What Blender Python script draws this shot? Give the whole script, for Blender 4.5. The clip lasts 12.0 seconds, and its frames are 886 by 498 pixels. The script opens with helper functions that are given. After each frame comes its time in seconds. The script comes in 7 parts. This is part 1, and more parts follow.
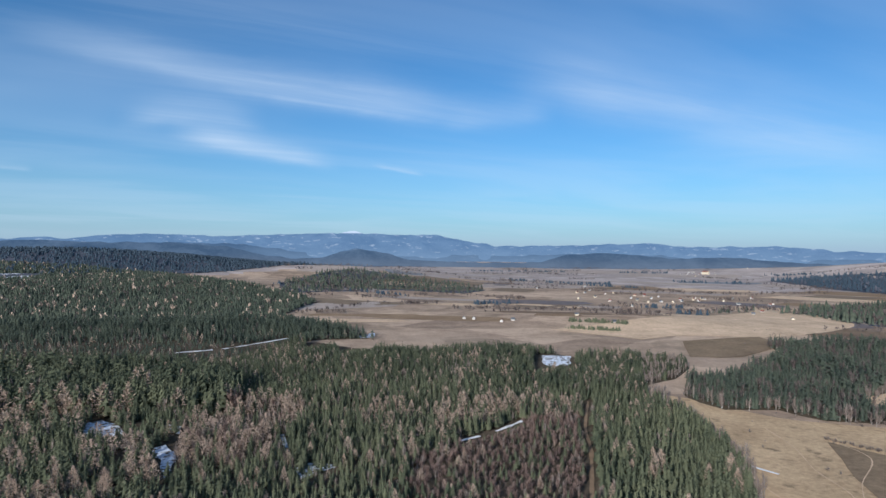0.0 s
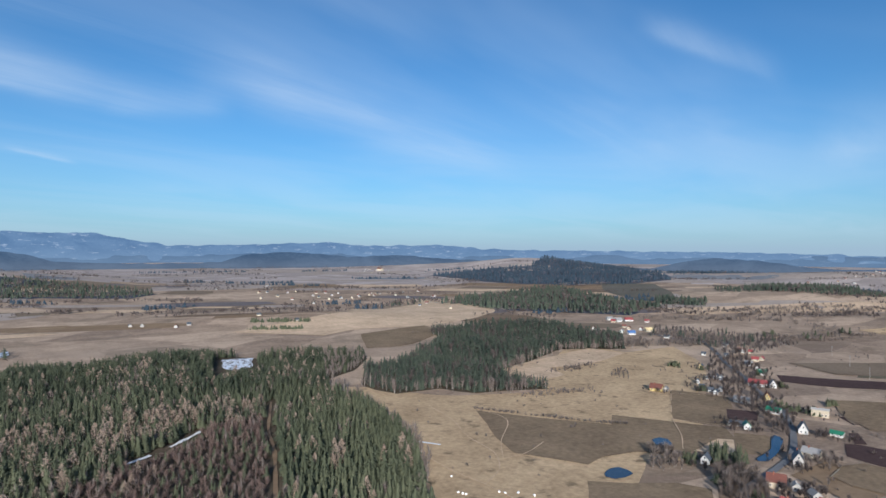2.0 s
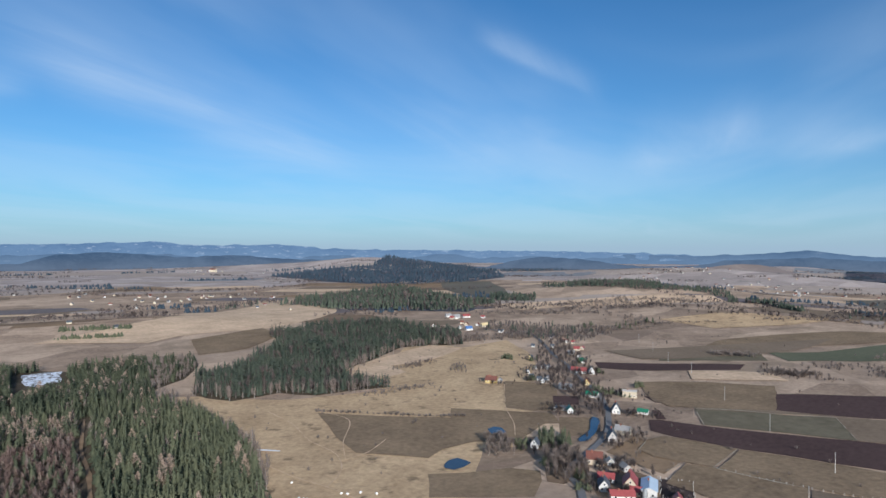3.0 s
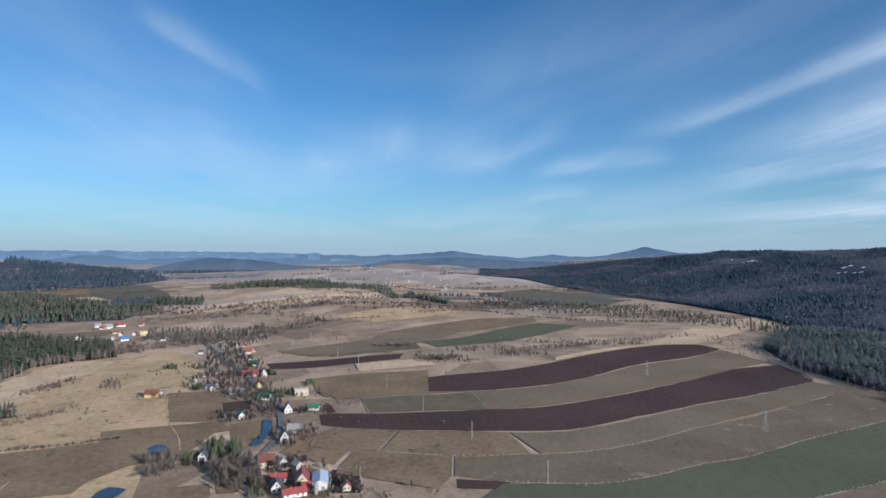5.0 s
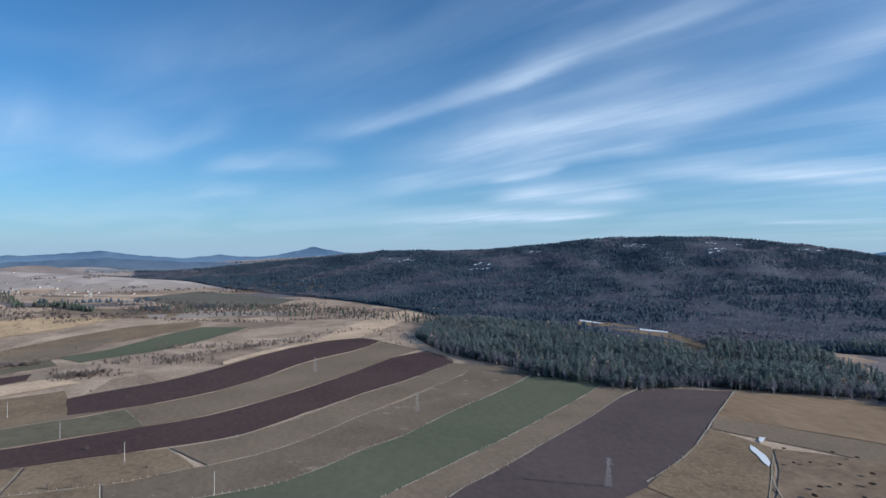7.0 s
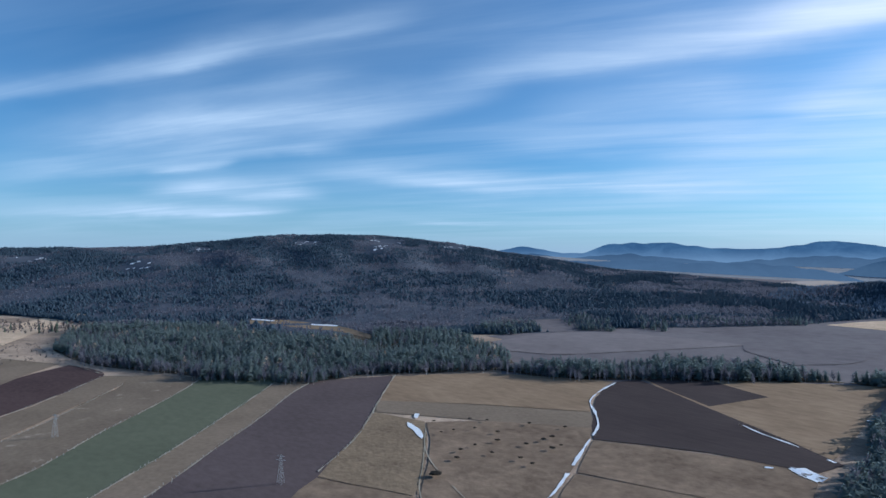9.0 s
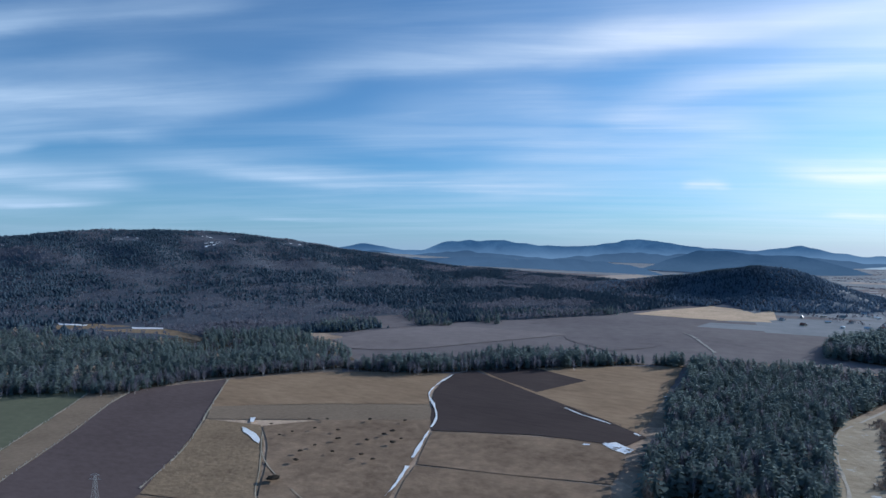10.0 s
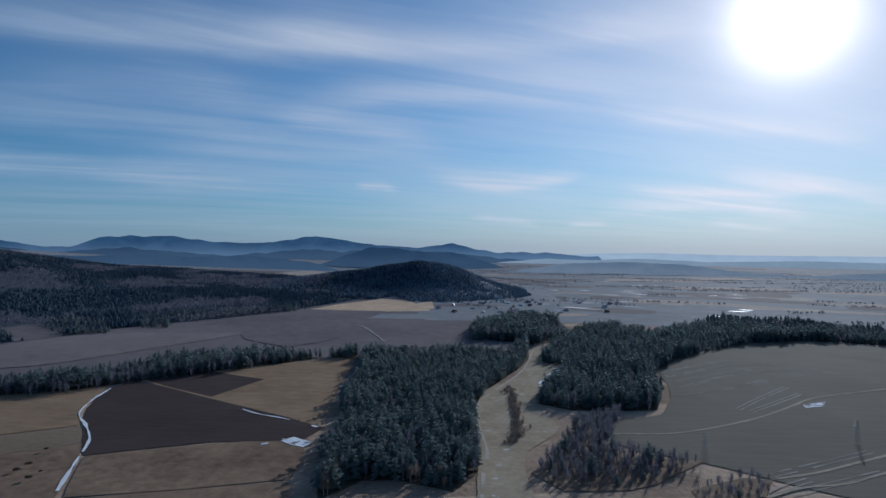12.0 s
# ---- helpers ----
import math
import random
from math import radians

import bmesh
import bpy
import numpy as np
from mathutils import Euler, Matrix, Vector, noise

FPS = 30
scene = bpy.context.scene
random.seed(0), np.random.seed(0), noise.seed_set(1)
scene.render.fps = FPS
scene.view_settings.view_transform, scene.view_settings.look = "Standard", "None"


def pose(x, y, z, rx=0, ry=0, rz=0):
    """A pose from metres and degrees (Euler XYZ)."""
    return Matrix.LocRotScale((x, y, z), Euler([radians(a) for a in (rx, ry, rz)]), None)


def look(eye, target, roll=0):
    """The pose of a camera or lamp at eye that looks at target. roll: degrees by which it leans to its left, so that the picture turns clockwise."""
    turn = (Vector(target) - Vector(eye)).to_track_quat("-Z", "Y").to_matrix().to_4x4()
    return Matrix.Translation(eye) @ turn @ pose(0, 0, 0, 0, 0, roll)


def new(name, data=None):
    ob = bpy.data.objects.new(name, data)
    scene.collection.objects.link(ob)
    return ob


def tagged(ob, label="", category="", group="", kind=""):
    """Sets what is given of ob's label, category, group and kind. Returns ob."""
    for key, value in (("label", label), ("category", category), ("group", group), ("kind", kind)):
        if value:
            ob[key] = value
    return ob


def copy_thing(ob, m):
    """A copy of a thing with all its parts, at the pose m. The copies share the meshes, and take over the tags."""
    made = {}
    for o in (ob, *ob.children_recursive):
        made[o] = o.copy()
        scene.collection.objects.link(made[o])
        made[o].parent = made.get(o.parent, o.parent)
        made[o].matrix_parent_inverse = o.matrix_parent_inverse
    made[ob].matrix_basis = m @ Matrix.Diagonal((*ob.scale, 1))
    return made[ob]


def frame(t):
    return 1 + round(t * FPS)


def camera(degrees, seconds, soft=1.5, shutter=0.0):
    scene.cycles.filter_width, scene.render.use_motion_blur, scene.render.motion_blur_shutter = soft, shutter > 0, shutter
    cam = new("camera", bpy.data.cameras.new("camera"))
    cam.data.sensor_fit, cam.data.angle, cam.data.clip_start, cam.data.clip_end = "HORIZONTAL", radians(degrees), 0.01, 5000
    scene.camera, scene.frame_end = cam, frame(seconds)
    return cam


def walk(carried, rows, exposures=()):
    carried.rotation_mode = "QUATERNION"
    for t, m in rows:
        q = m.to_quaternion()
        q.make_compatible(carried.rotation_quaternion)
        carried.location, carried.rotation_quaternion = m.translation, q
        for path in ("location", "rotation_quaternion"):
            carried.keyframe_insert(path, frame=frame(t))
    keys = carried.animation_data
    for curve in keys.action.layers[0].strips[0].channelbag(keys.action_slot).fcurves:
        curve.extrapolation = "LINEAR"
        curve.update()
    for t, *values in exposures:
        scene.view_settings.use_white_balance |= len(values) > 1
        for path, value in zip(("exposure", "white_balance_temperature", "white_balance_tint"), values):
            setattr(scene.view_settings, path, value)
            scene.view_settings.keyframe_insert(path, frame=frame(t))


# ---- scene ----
# ---- camera: it hovers and turns on the spot ----
cam = camera(71.61, 12.0)
EYE = 115.0
TURN = [  # seconds, heading, tilt, lean
    (0, 0.00, -0.25, -0.50), (0.5, -7.27, -0.21, -0.46), (1, -14.51, -0.16, -0.38), (1.5, -21.76, -0.16, -0.23),
    (2, -29.01, -0.15, -0.26), (2.5, -36.34, -0.17, -0.20), (3, -43.68, -0.14, -0.20), (5, -73.54, 0.04, -0.29),
    (5.5, -81.07, 0.10, -0.28), (6, -88.56, 0.14, -0.32), (6.5, -96.07, 0.17, -0.37), (7, -103.64, 0.18, -0.30),
    (9, -133.50, 0.09, -0.28), (9.5, -140.89, -0.05, -0.29), (10, -148.25, -0.12, -0.38), (10.5, -155.58, -0.13, -0.44),
    (11, -162.96, -0.14, -0.44), (11.5, -170.29, -0.18, -0.54), (12, -177.58, -0.19, -0.50)]
walk(cam, [(t, pose(0, 0, EYE, 90 + tilt, lean, head)) for t, head, tilt, lean in TURN],
     exposures=[(0, 0.25, 5750, 12), (3, 0.2, 5800, 12), (7, 0.25, 5600, 11), (9, 0.18, 5200, 9), (10.5, -0.04, 5200, 9), (11, -0.16, 5200, 9), (12, -0.67, 5200, 10)])


# ---- sky, thin high cloud and sun ----
SUN_AZ, SUN_EL = 207.0, 18.3
world = bpy.data.worlds.new("sky")
scene.world = world
world.use_nodes = True


class Graph:
    """A little shorthand for node trees."""

    def __init__(self, tree):
        self.tree = tree

    def node(self, kind, **values):
        n = self.tree.nodes.new(kind)
        for key, v in values.items():
            n.inputs[int(key[1:]) if key[1:].isdigit() else key.replace("_", " ")].default_value = v
        return n

    def link(self, a, b):
        self.tree.links.new(a, b)
        return b

    def math(self, op, a, b=0.0, c=0.0):
        n = self.tree.nodes.new("ShaderNodeMath")
        n.operation = op
        for i, v in enumerate((a, b, c)):
            if isinstance(v, (int, float)):
                n.inputs[i].default_value = v
            else:
                self.link(v, n.inputs[i])
        return n.outputs[0]

    def mix(self, factor, a, b, kind="MIX"):
        n = self.tree.nodes.new("ShaderNodeMix")
        n.data_type, n.blend_type = "RGBA", kind
        for slot, v in ((0, factor), (6, a), (7, b)):
            if isinstance(v, (int, float)):
                n.inputs[slot].default_value = v
            elif isinstance(v, tuple):
                n.inputs[slot].default_value = (*v, 1)
            else:
                self.link(v, n.inputs[slot])
        return n.outputs[2]

    def noise(self, vector, scale, detail=4.0, rough=0.55, distort=0.0):
        n = self.node("ShaderNodeTexNoise", Scale=scale, Detail=detail, Roughness=rough, Distortion=distort)
        self.link(vector, n.inputs["Vector"])
        return n.outputs["Fac"]

    def ramp(self, value, low, high):
        n = self.node("ShaderNodeMapRange", From_Min=low, From_Max=high)
        n.interpolation_type = "SMOOTHSTEP"
        self.link(value, n.inputs[0])
        return n.outputs[0]

    def place(self, vector, scale=(1, 1, 1), turn=0.0):
        n = self.tree.nodes.new("ShaderNodeMapping")
        n.inputs["Scale"].default_value, n.inputs["Rotation"].default_value = scale, (0, 0, radians(turn))
        self.link(vector, n.inputs["Vector"])
        return n.outputs[0]


def sky_nodes():
    g = Graph(world.node_tree)
    g.tree.nodes.clear()
    sky = g.tree.nodes.new("ShaderNodeTexSky")
    sky.sky_type, sky.sun_disc = "NISHITA", False
    sky.sun_elevation, sky.sun_rotation = radians(SUN_EL), radians(SUN_AZ)
    sky.altitude, sky.air_density, sky.dust_density, sky.ozone_density = 500, SKY_AIR, SKY_DUST, SKY_OZONE
    way = g.node("ShaderNodeTexCoord").outputs["Generated"]
    part = g.node("ShaderNodeSeparateXYZ")
    g.link(way, part.inputs[0])
    x, y, z = part.outputs
    # where the view meets a high sheet of cloud; streaks run towards bearing STREAK
    up = g.math("ADD", g.math("MAXIMUM", z, 0.0), 0.06)
    px, py = g.math("DIVIDE", x, up), g.math("DIVIDE", y, up)
    sa, ca = math.sin(radians(STREAK)), math.cos(radians(STREAK))
    along = g.math("ADD", g.math("MULTIPLY", px, sa), g.math("MULTIPLY", py, ca))
    across = g.math("SUBTRACT", g.math("MULTIPLY", px, ca), g.math("MULTIPLY", py, sa))
    sheet = g.node("ShaderNodeCombineXYZ")
    g.link(along, sheet.inputs[0])
    g.link(across, sheet.inputs[1])
    sheet = sheet.outputs[0]
    fine = g.noise(g.place(sheet, (0.16, 1.0, 1), 4), 1.7, 7, 0.6, 0.5)
    broad = g.noise(g.place(sheet, (0.25, 0.6, 1)), 0.55, 3, 0.5, 0.3)
    sun_way = Vector((math.sin(radians(SUN_AZ)), math.cos(radians(SUN_AZ)), 0))
    side = g.math("ADD", g.math("MULTIPLY", x, sun_way.x), g.math("MULTIPLY", y, sun_way.y))  # 1 towards the sun
    amount = g.math("ADD", g.math("MULTIPLY", fine, 0.62), g.math("MULTIPLY", broad, 0.38))
    amount = g.math("ADD", amount, g.math("MULTIPLY", side, 0.11))
    cloud = g.math("MULTIPLY", g.ramp(amount, 0.46, 0.76), 0.19)
    veils = g.noise(g.place(sheet, (0.35, 0.7, 1), 12), 0.8, 4, 0.5, 0.6)
    cloud = g.math("ADD", cloud, g.math("MULTIPLY", g.ramp(veils, 0.36, 0.66), 0.17))
    # single bands of cirrus, each a shallow arc in bearing and elevation, crisp below and soft above
    mid = radians(SKY_MIDDLE)
    ahead = g.math("ADD", g.math("MULTIPLY", x, math.sin(mid)), g.math("MULTIPLY", y, math.cos(mid)))
    aside = g.math("SUBTRACT", g.math("MULTIPLY", x, math.cos(mid)), g.math("MULTIPLY", y, math.sin(mid)))
    bearing = g.math("ADD", g.math("MULTIPLY", g.math("ARCTAN2", aside, ahead), 57.2958), SKY_MIDDLE)
    height = g.math("MULTIPLY", g.math("ARCSINE", z), 57.2958)
    angles = g.node("ShaderNodeCombineXYZ")
    g.link(bearing, angles.inputs[0])
    g.link(height, angles.inputs[1])
    angles = angles.outputs[0]
    bent = g.math("ADD", height, g.math("MULTIPLY", g.math("SUBTRACT", g.noise(g.place(angles, (0.09, 0.22, 1)), 1.0, 4, 0.55), 0.5), 1.5))
    fibre = g.math("ADD", g.math("MULTIPLY", g.ramp(fine, 0.3, 0.75), 0.8), 0.45)
    for band in STREAKS_NORTH + STREAKS_EAST + STREAKS_SOUTH + STREAKS_SUN:
        az0, az1, el0, el1, sag, width, strength = band
        s = g.math("DIVIDE", g.math("SUBTRACT", bearing, az0), az1 - az0)
        arc = g.math("MULTIPLY_ADD", s, el1 - el0 - sag, el0)
        arc = g.math("MULTIPLY_ADD", g.math("MULTIPLY", s, s), sag, arc)
        off = g.math("DIVIDE", g.math("SUBTRACT", bent, arc), width)
        off = g.math("MAXIMUM", g.math("MULTIPLY", off, 0.62), g.math("MULTIPLY", off, -1.25))
        bell = g.math("POWER", 2.718, g.math("MULTIPLY", g.math("MULTIPLY", off, off), -1.0))
        ends = g.math("MULTIPLY", g.ramp(s, -0.05, 0.3), g.ramp(s, 1.05, 0.72))
        streak = g.math("MULTIPLY", g.math("MULTIPLY", bell, ends), g.math("MULTIPLY", fibre, strength * CIRRUS * (0.62 if width > 1.5 else 1.4 if band in STREAKS_SUN else 1.0)))
        cloud = g.math("ADD", cloud, streak)
    low = g.ramp(z, 0.0, 0.04)
    cloud = g.math("MINIMUM", g.math("MULTIPLY", cloud, low), 0.85)
    hue = g.node("ShaderNodeHueSaturation", Hue=0.5, Saturation=SKY_SAT, Value=1.0)
    g.link(sky.outputs[0], hue.inputs["Color"])
    toned = g.mix(1.0, hue.outputs[0], SKY_TONE, "MULTIPLY")
    # thick pale air near the horizon
    toned = g.mix(g.math("MULTIPLY", g.math("POWER", 2.718, g.math("MULTIPLY", g.math("MAXIMUM", z, 0.0), -10.5)), 0.94), toned, SKY_LOW)
    # cloud takes its light from the sky behind it, whitened, brighter towards the sun
    sun_up = (sun_way * math.cos(radians(SUN_EL)) + Vector((0, 0, math.sin(radians(SUN_EL)))))
    near = g.math("ADD", g.math("ADD", g.math("MULTIPLY", x, sun_up.x), g.math("MULTIPLY", y, sun_up.y)), g.math("MULTIPLY", z, sun_up.z))
    near = g.math("MAXIMUM", near, 0.0)
    lit = g.math("ADD", g.math("ADD", CLOUD_LIGHT, g.math("MULTIPLY", g.math("POWER", near, 8.0), CLOUD_LIGHT * 0.25)),
                 g.math("MULTIPLY", g.math("POWER", near, 420.0), CLOUD_LIGHT * 1.6))
    white = g.node("ShaderNodeCombineColor")
    for i, tint in enumerate((0.82, 0.94, 1.03)):
        g.link(g.math("MULTIPLY", lit, tint), white.inputs[i])
    glare = g.math("MINIMUM", g.math("ADD", g.math("ADD", g.math("MULTIPLY", g.math("POWER", near, 45.0), 0.30), g.math("MULTIPLY", g.math("POWER", near, 7.0), 0.30)), g.math("MULTIPLY", g.math("POWER", near, 420.0), 0.6)), 0.97)
    veil = g.math("SUBTRACT", g.math("ADD", cloud, glare), g.math("MULTIPLY", cloud, glare))
    glow = g.math("POWER", near, 4.0)
    shine = g.node("ShaderNodeCombineColor")
    for i, gain in enumerate((1.0, 0.56, 0.30)):
        g.link(g.math("ADD", 0.86, g.math("MULTIPLY", glow, gain)), shine.inputs[i])
    mixed = g.mix(1.0, g.mix(veil, toned, white.outputs[0]), shine.outputs[0], "MULTIPLY")
    back = g.node("ShaderNodeBackground", Strength=SKY_STRENGTH)
    g.link(mixed, back.inputs[0])
    g.link(back.outputs[0], g.node("ShaderNodeOutputWorld").inputs[0])


SKY_AIR, SKY_DUST, SKY_OZONE, SKY_SAT, SKY_TONE, SKY_STRENGTH = 0.9, 0.05, 3.0, 1.05, (0.65, 1.12, 1.26), 0.084
SKY_LOW = (4.5, 5.8, 6.7)
STREAK, CLOUD_LIGHT = 64, 9.6
SKY_MIDDLE, CIRRUS = 88.0, 0.62
# bands of high cloud: bearing from and to, elevation from and to, sag, width (degrees), strength
STREAKS_NORTH = [
    (-37.9, 6.0, 16.1, 11.5, -0.1, 1.05, 0.75), (-28.1, -16.2, 9.9, 10.4, -3.2, 0.84, 0.5), (-24.1, -9.7, 9.4, 7.0, -0.2, 0.69, 0.8),
    (-6.8, -1.6, 7.3, 6.5, -0.1, 0.16, 0.5), (6.0, 35.7, 14.2, 6.7, -8.6, 2.37, 0.42), (-33.7, 0.7, 15.8, 12.3, -5.1, 2.11, 0.25),
    (-36.5, -33.7, 5.8, 5.7, -0.1, 0.16, 0.3), (6.9, 37.2, 14.2, 6.2, -3.6, 1.79, 0.45), (26.7, 61.7, 11.6, 5.2, -6.1, 3.16, 0.35), (59.5, 72.1, 7.2, 10.2, -1.6, 2.11, 0.3), (-0.2, 10.2, 11.5, 11.7, -0.4, 1.05, 0.3),
    (46.2, 58.3, 19.1, 13.4, -1.2, 0.84, 0.42)]
STREAKS_EAST = [
    (71.4, 99.6, 12.9, 19.5, -1.8, 1.58, 0.35), (89.7, 117.9, 10.0, 18.2, 3.6, 0.69, 0.65), (72.5, 86.1, 6.9, 11.3, 2.4, 0.95, 0.35),
    (59.3, 79.2, 6.9, 8.5, -5.4, 1.58, 0.35), (96.1, 130.3, 7.5, 12.2, -3.5, 1.16, 0.8), (119.8, 140.5, 9.3, 14.8, -1.2, 1.05, 0.65),
    (105.5, 126.8, 11.9, 16.4, 0.6, 0.95, 0.3), (107.6, 115.4, 6.3, 8.1, 0.5, 0.32, 0.6), (81.4, 94.5, 6.7, 8.4, -0.8, 0.69, 0.5),
    (96.1, 114.8, 4.9, 6.9, -3.5, 0.74, 0.5), (107.1, 123.2, 4.5, 4.8, -2.2, 0.63, 0.6), (96.6, 120.3, 2.6, 3.5, 0.6, 0.37, 0.65),
    (80.9, 87.5, 4.4, 4.9, -0.7, 0.42, 0.3)]
STREAKS_SOUTH = [
    (103.0, 132.2, 13.4, 21.1, -2.0, 0.84, 0.5), (133.3, 174.2, 15.7, 18.2, -0.3, 1.37, 0.75), (103.0, 135.4, 8.7, 13.3, 1.8, 1.16, 0.6),
    (107.2, 125.2, 7.5, 9.1, -1.5, 0.47, 0.5), (120.5, 165.4, 7.2, 5.1, 1.3, 0.79, 0.95), (107.2, 122.8, 4.7, 4.7, -0.7, 0.63, 0.55),
    (103.0, 120.5, 2.7, 3.4, -0.7, 0.58, 0.7), (129.2, 140.1, 2.6, 2.4, -0.1, 0.21, 0.45), (169.2, 173.5, 5.4, 5.0, -0.4, 0.26, 0.7),
    (160.4, 177.7, 12.1, 9.6, 0.7, 0.95, 0.5), (136.4, 164.1, 10.1, 8.3, 0.2, 1.16, 0.3), (151.3, 204.9, 16.6, 18.2, -2.5, 1.37, 0.6),
    (161.9, 196.1, 11.0, 11.6, -11.1, 1.27, 0.55)]
STREAKS_SUN = [
    (191.2, 214.4, 12.8, 8.6, 1.9, 0.84, 0.7), (175.7, 190.8, 6.4, 6.7, 3.2, 0.58, 0.65), (179.7, 186.8, 2.6, 2.1, -0.6, 0.26, 0.6),
    (191.8, 209.4, 3.5, 2.6, -2.7, 0.58, 0.75), (193.7, 210.9, 5.6, 5.0, 2.7, 0.47, 0.6), (201.6, 214.4, 5.9, 3.5, -1.8, 0.53, 0.55),
    (188.8, 192.8, 2.1, 2.1, -0.5, 0.21, 0.5), (200.8, 207.1, 2.2, 1.8, 0.1, 0.26, 0.4), (151.4, 178.4, 8.3, 8.2, -1.4, 1.05, 0.35),
    (140.4, 162.8, 12.2, 12.3, -3.5, 1.05, 0.35)]
sky_nodes()
lamp = bpy.data.lights.new("sun", "SUN")
lamp.energy, lamp.angle, lamp.color = 5.0, radians(0.55), (1.0, 0.92, 0.79)
sun = new("sun", lamp)
sun.matrix_world = look((0, 0, 0), (-math.sin(radians(SUN_AZ)) * math.cos(radians(SUN_EL)),
                                    -math.cos(radians(SUN_AZ)) * math.cos(radians(SUN_EL)), -math.sin(radians(SUN_EL))))


# ---- materials ----
def material(name, tones, scale, rough=0.9, stretch=(1, 1, 1), turn=0.0, bump=0.0, fine=None, island=0.0, each=0.0, metal=0.0, relief=1.0, through_light=0.0, spots=(0.54, 0.66)):
    """Two tones mixed by broad and fine noise in world space; island and each vary pieces and things."""
    m = bpy.data.materials.new(name)
    m.use_nodes = True
    g = Graph(m.node_tree)
    g.tree.nodes.clear()
    geo = g.node("ShaderNodeNewGeometry")
    at = geo.outputs["Position"]
    broad = g.noise(at, scale, 5, 0.6, 0.3)
    grain = g.noise(g.place(at, stretch, turn), fine or scale * 12, 5, 0.65)
    t = g.math("ADD", g.math("MULTIPLY", g.math("SUBTRACT", broad, 0.5), 1.5), g.math("MULTIPLY", g.math("SUBTRACT", grain, 0.5), 1.6))
    t = g.math("ADD", t, 0.5)
    if island:
        t = g.math("ADD", t, g.math("MULTIPLY", g.math("SUBTRACT", geo.outputs["Random Per Island"], 0.5), island))
    if each:
        t = g.math("ADD", t, g.math("MULTIPLY", g.math("SUBTRACT", g.node("ShaderNodeObjectInfo").outputs["Random"], 0.5), each))
    t = g.math("MINIMUM", g.math("MAXIMUM", t, 0.0), 1.0)
    colour = g.mix(t, tones[0], tones[1])
    if len(tones) > 2:
        bare = g.ramp(g.noise(g.place(at, stretch, turn), scale * 3.3, 6, 0.6), *spots)
        colour = g.mix(bare, colour, tones[2])
    shade = g.node("ShaderNodeBsdfPrincipled", Roughness=rough, Metallic=metal)
    shade.inputs["Specular IOR Level"].default_value = 0.5 if rough < 0.8 else 0.02
    g.link(colour, shade.inputs["Base Color"])
    if bump:
        b = g.node("ShaderNodeBump", Strength=bump, Distance=relief)
        g.link(grain, b.inputs["Height"])
        g.link(b.outputs[0], shade.inputs["Normal"])
    out = shade.outputs[0]
    if through_light:  # thin leaves and twigs let light through
        thin = g.node("ShaderNodeBsdfTranslucent")
        g.link(colour, thin.inputs[0])
        both = g.node("ShaderNodeMixShader", Fac=through_light)
        g.link(out, both.inputs[1])
        g.link(thin.outputs[0], both.inputs[2])
        out = both.outputs[0]
    g.link(out, g.node("ShaderNodeOutputMaterial").inputs[0])
    return m


def grassland(name, dark, pale, wet, soil, patchy):
    """Wide dry grassland: parcels of differing tone, paler and darker sweeps, tufts."""
    m = bpy.data.materials.new(name)
    m.use_nodes = True
    g = Graph(m.node_tree)
    g.tree.nodes.clear()
    at = g.node("ShaderNodeNewGeometry").outputs["Position"]
    warp = g.node("ShaderNodeTexNoise", Scale=0.012, Detail=2.0)
    g.link(at, warp.inputs["Vector"])
    moved = g.node("ShaderNodeVectorMath")
    moved.operation = "MULTIPLY_ADD"
    moved.inputs[1].default_value = (26, 26, 0)
    g.link(warp.outputs["Color"], moved.inputs[0])
    g.link(at, moved.inputs[2])
    cells = g.node("ShaderNodeTexVoronoi", Scale=0.0105, Randomness=0.9)
    cells.voronoi_dimensions = "2D"
    g.link(g.place(moved.outputs[0], (1, 1.6, 1), 35), cells.inputs["Vector"])
    tone = g.node("ShaderNodeSeparateColor")
    g.link(cells.outputs["Color"], tone.inputs[0])
    sweep, middle, tuft = g.noise(at, 0.004, 4, 0.55, 0.4), g.noise(at, 0.028, 6, 0.62, 0.5), g.noise(at, 0.25, 5, 0.65)
    t = g.math("MULTIPLY", g.math("SUBTRACT", tone.outputs[0], 0.5), 0.75)
    for value, amount in ((sweep, 1.2), (middle, patchy), (tuft, 1.2)):
        t = g.math("ADD", t, g.math("MULTIPLY", g.math("SUBTRACT", value, 0.5), amount))
    t = g.math("MINIMUM", g.math("MAXIMUM", g.math("ADD", t, 0.5), 0.0), 1.0)
    colour = g.mix(t, dark, pale)
    damp = g.math("MULTIPLY", g.ramp(g.noise(at, 0.011, 6, 0.65, 0.8), 0.52, 0.64), 0.45)
    colour = g.mix(damp, colour, wet)
    brown = g.math("MULTIPLY", g.ramp(tone.outputs[1], 0.72, 0.9), 0.3)
    colour = g.mix(brown, colour, soil)
    shade = g.node("ShaderNodeBsdfPrincipled", Roughness=0.95)
    shade.inputs["Specular IOR Level"].default_value = 0.02
    g.link(colour, shade.inputs["Base Color"])
    b = g.node("ShaderNodeBump", Strength=0.6, Distance=1.2)
    g.link(g.math("ADD", tuft, middle), b.inputs["Height"])
    g.link(b.outputs[0], shade.inputs["Normal"])
    g.link(shade.outputs[0], g.node("ShaderNodeOutputMaterial").inputs[0])
    return m


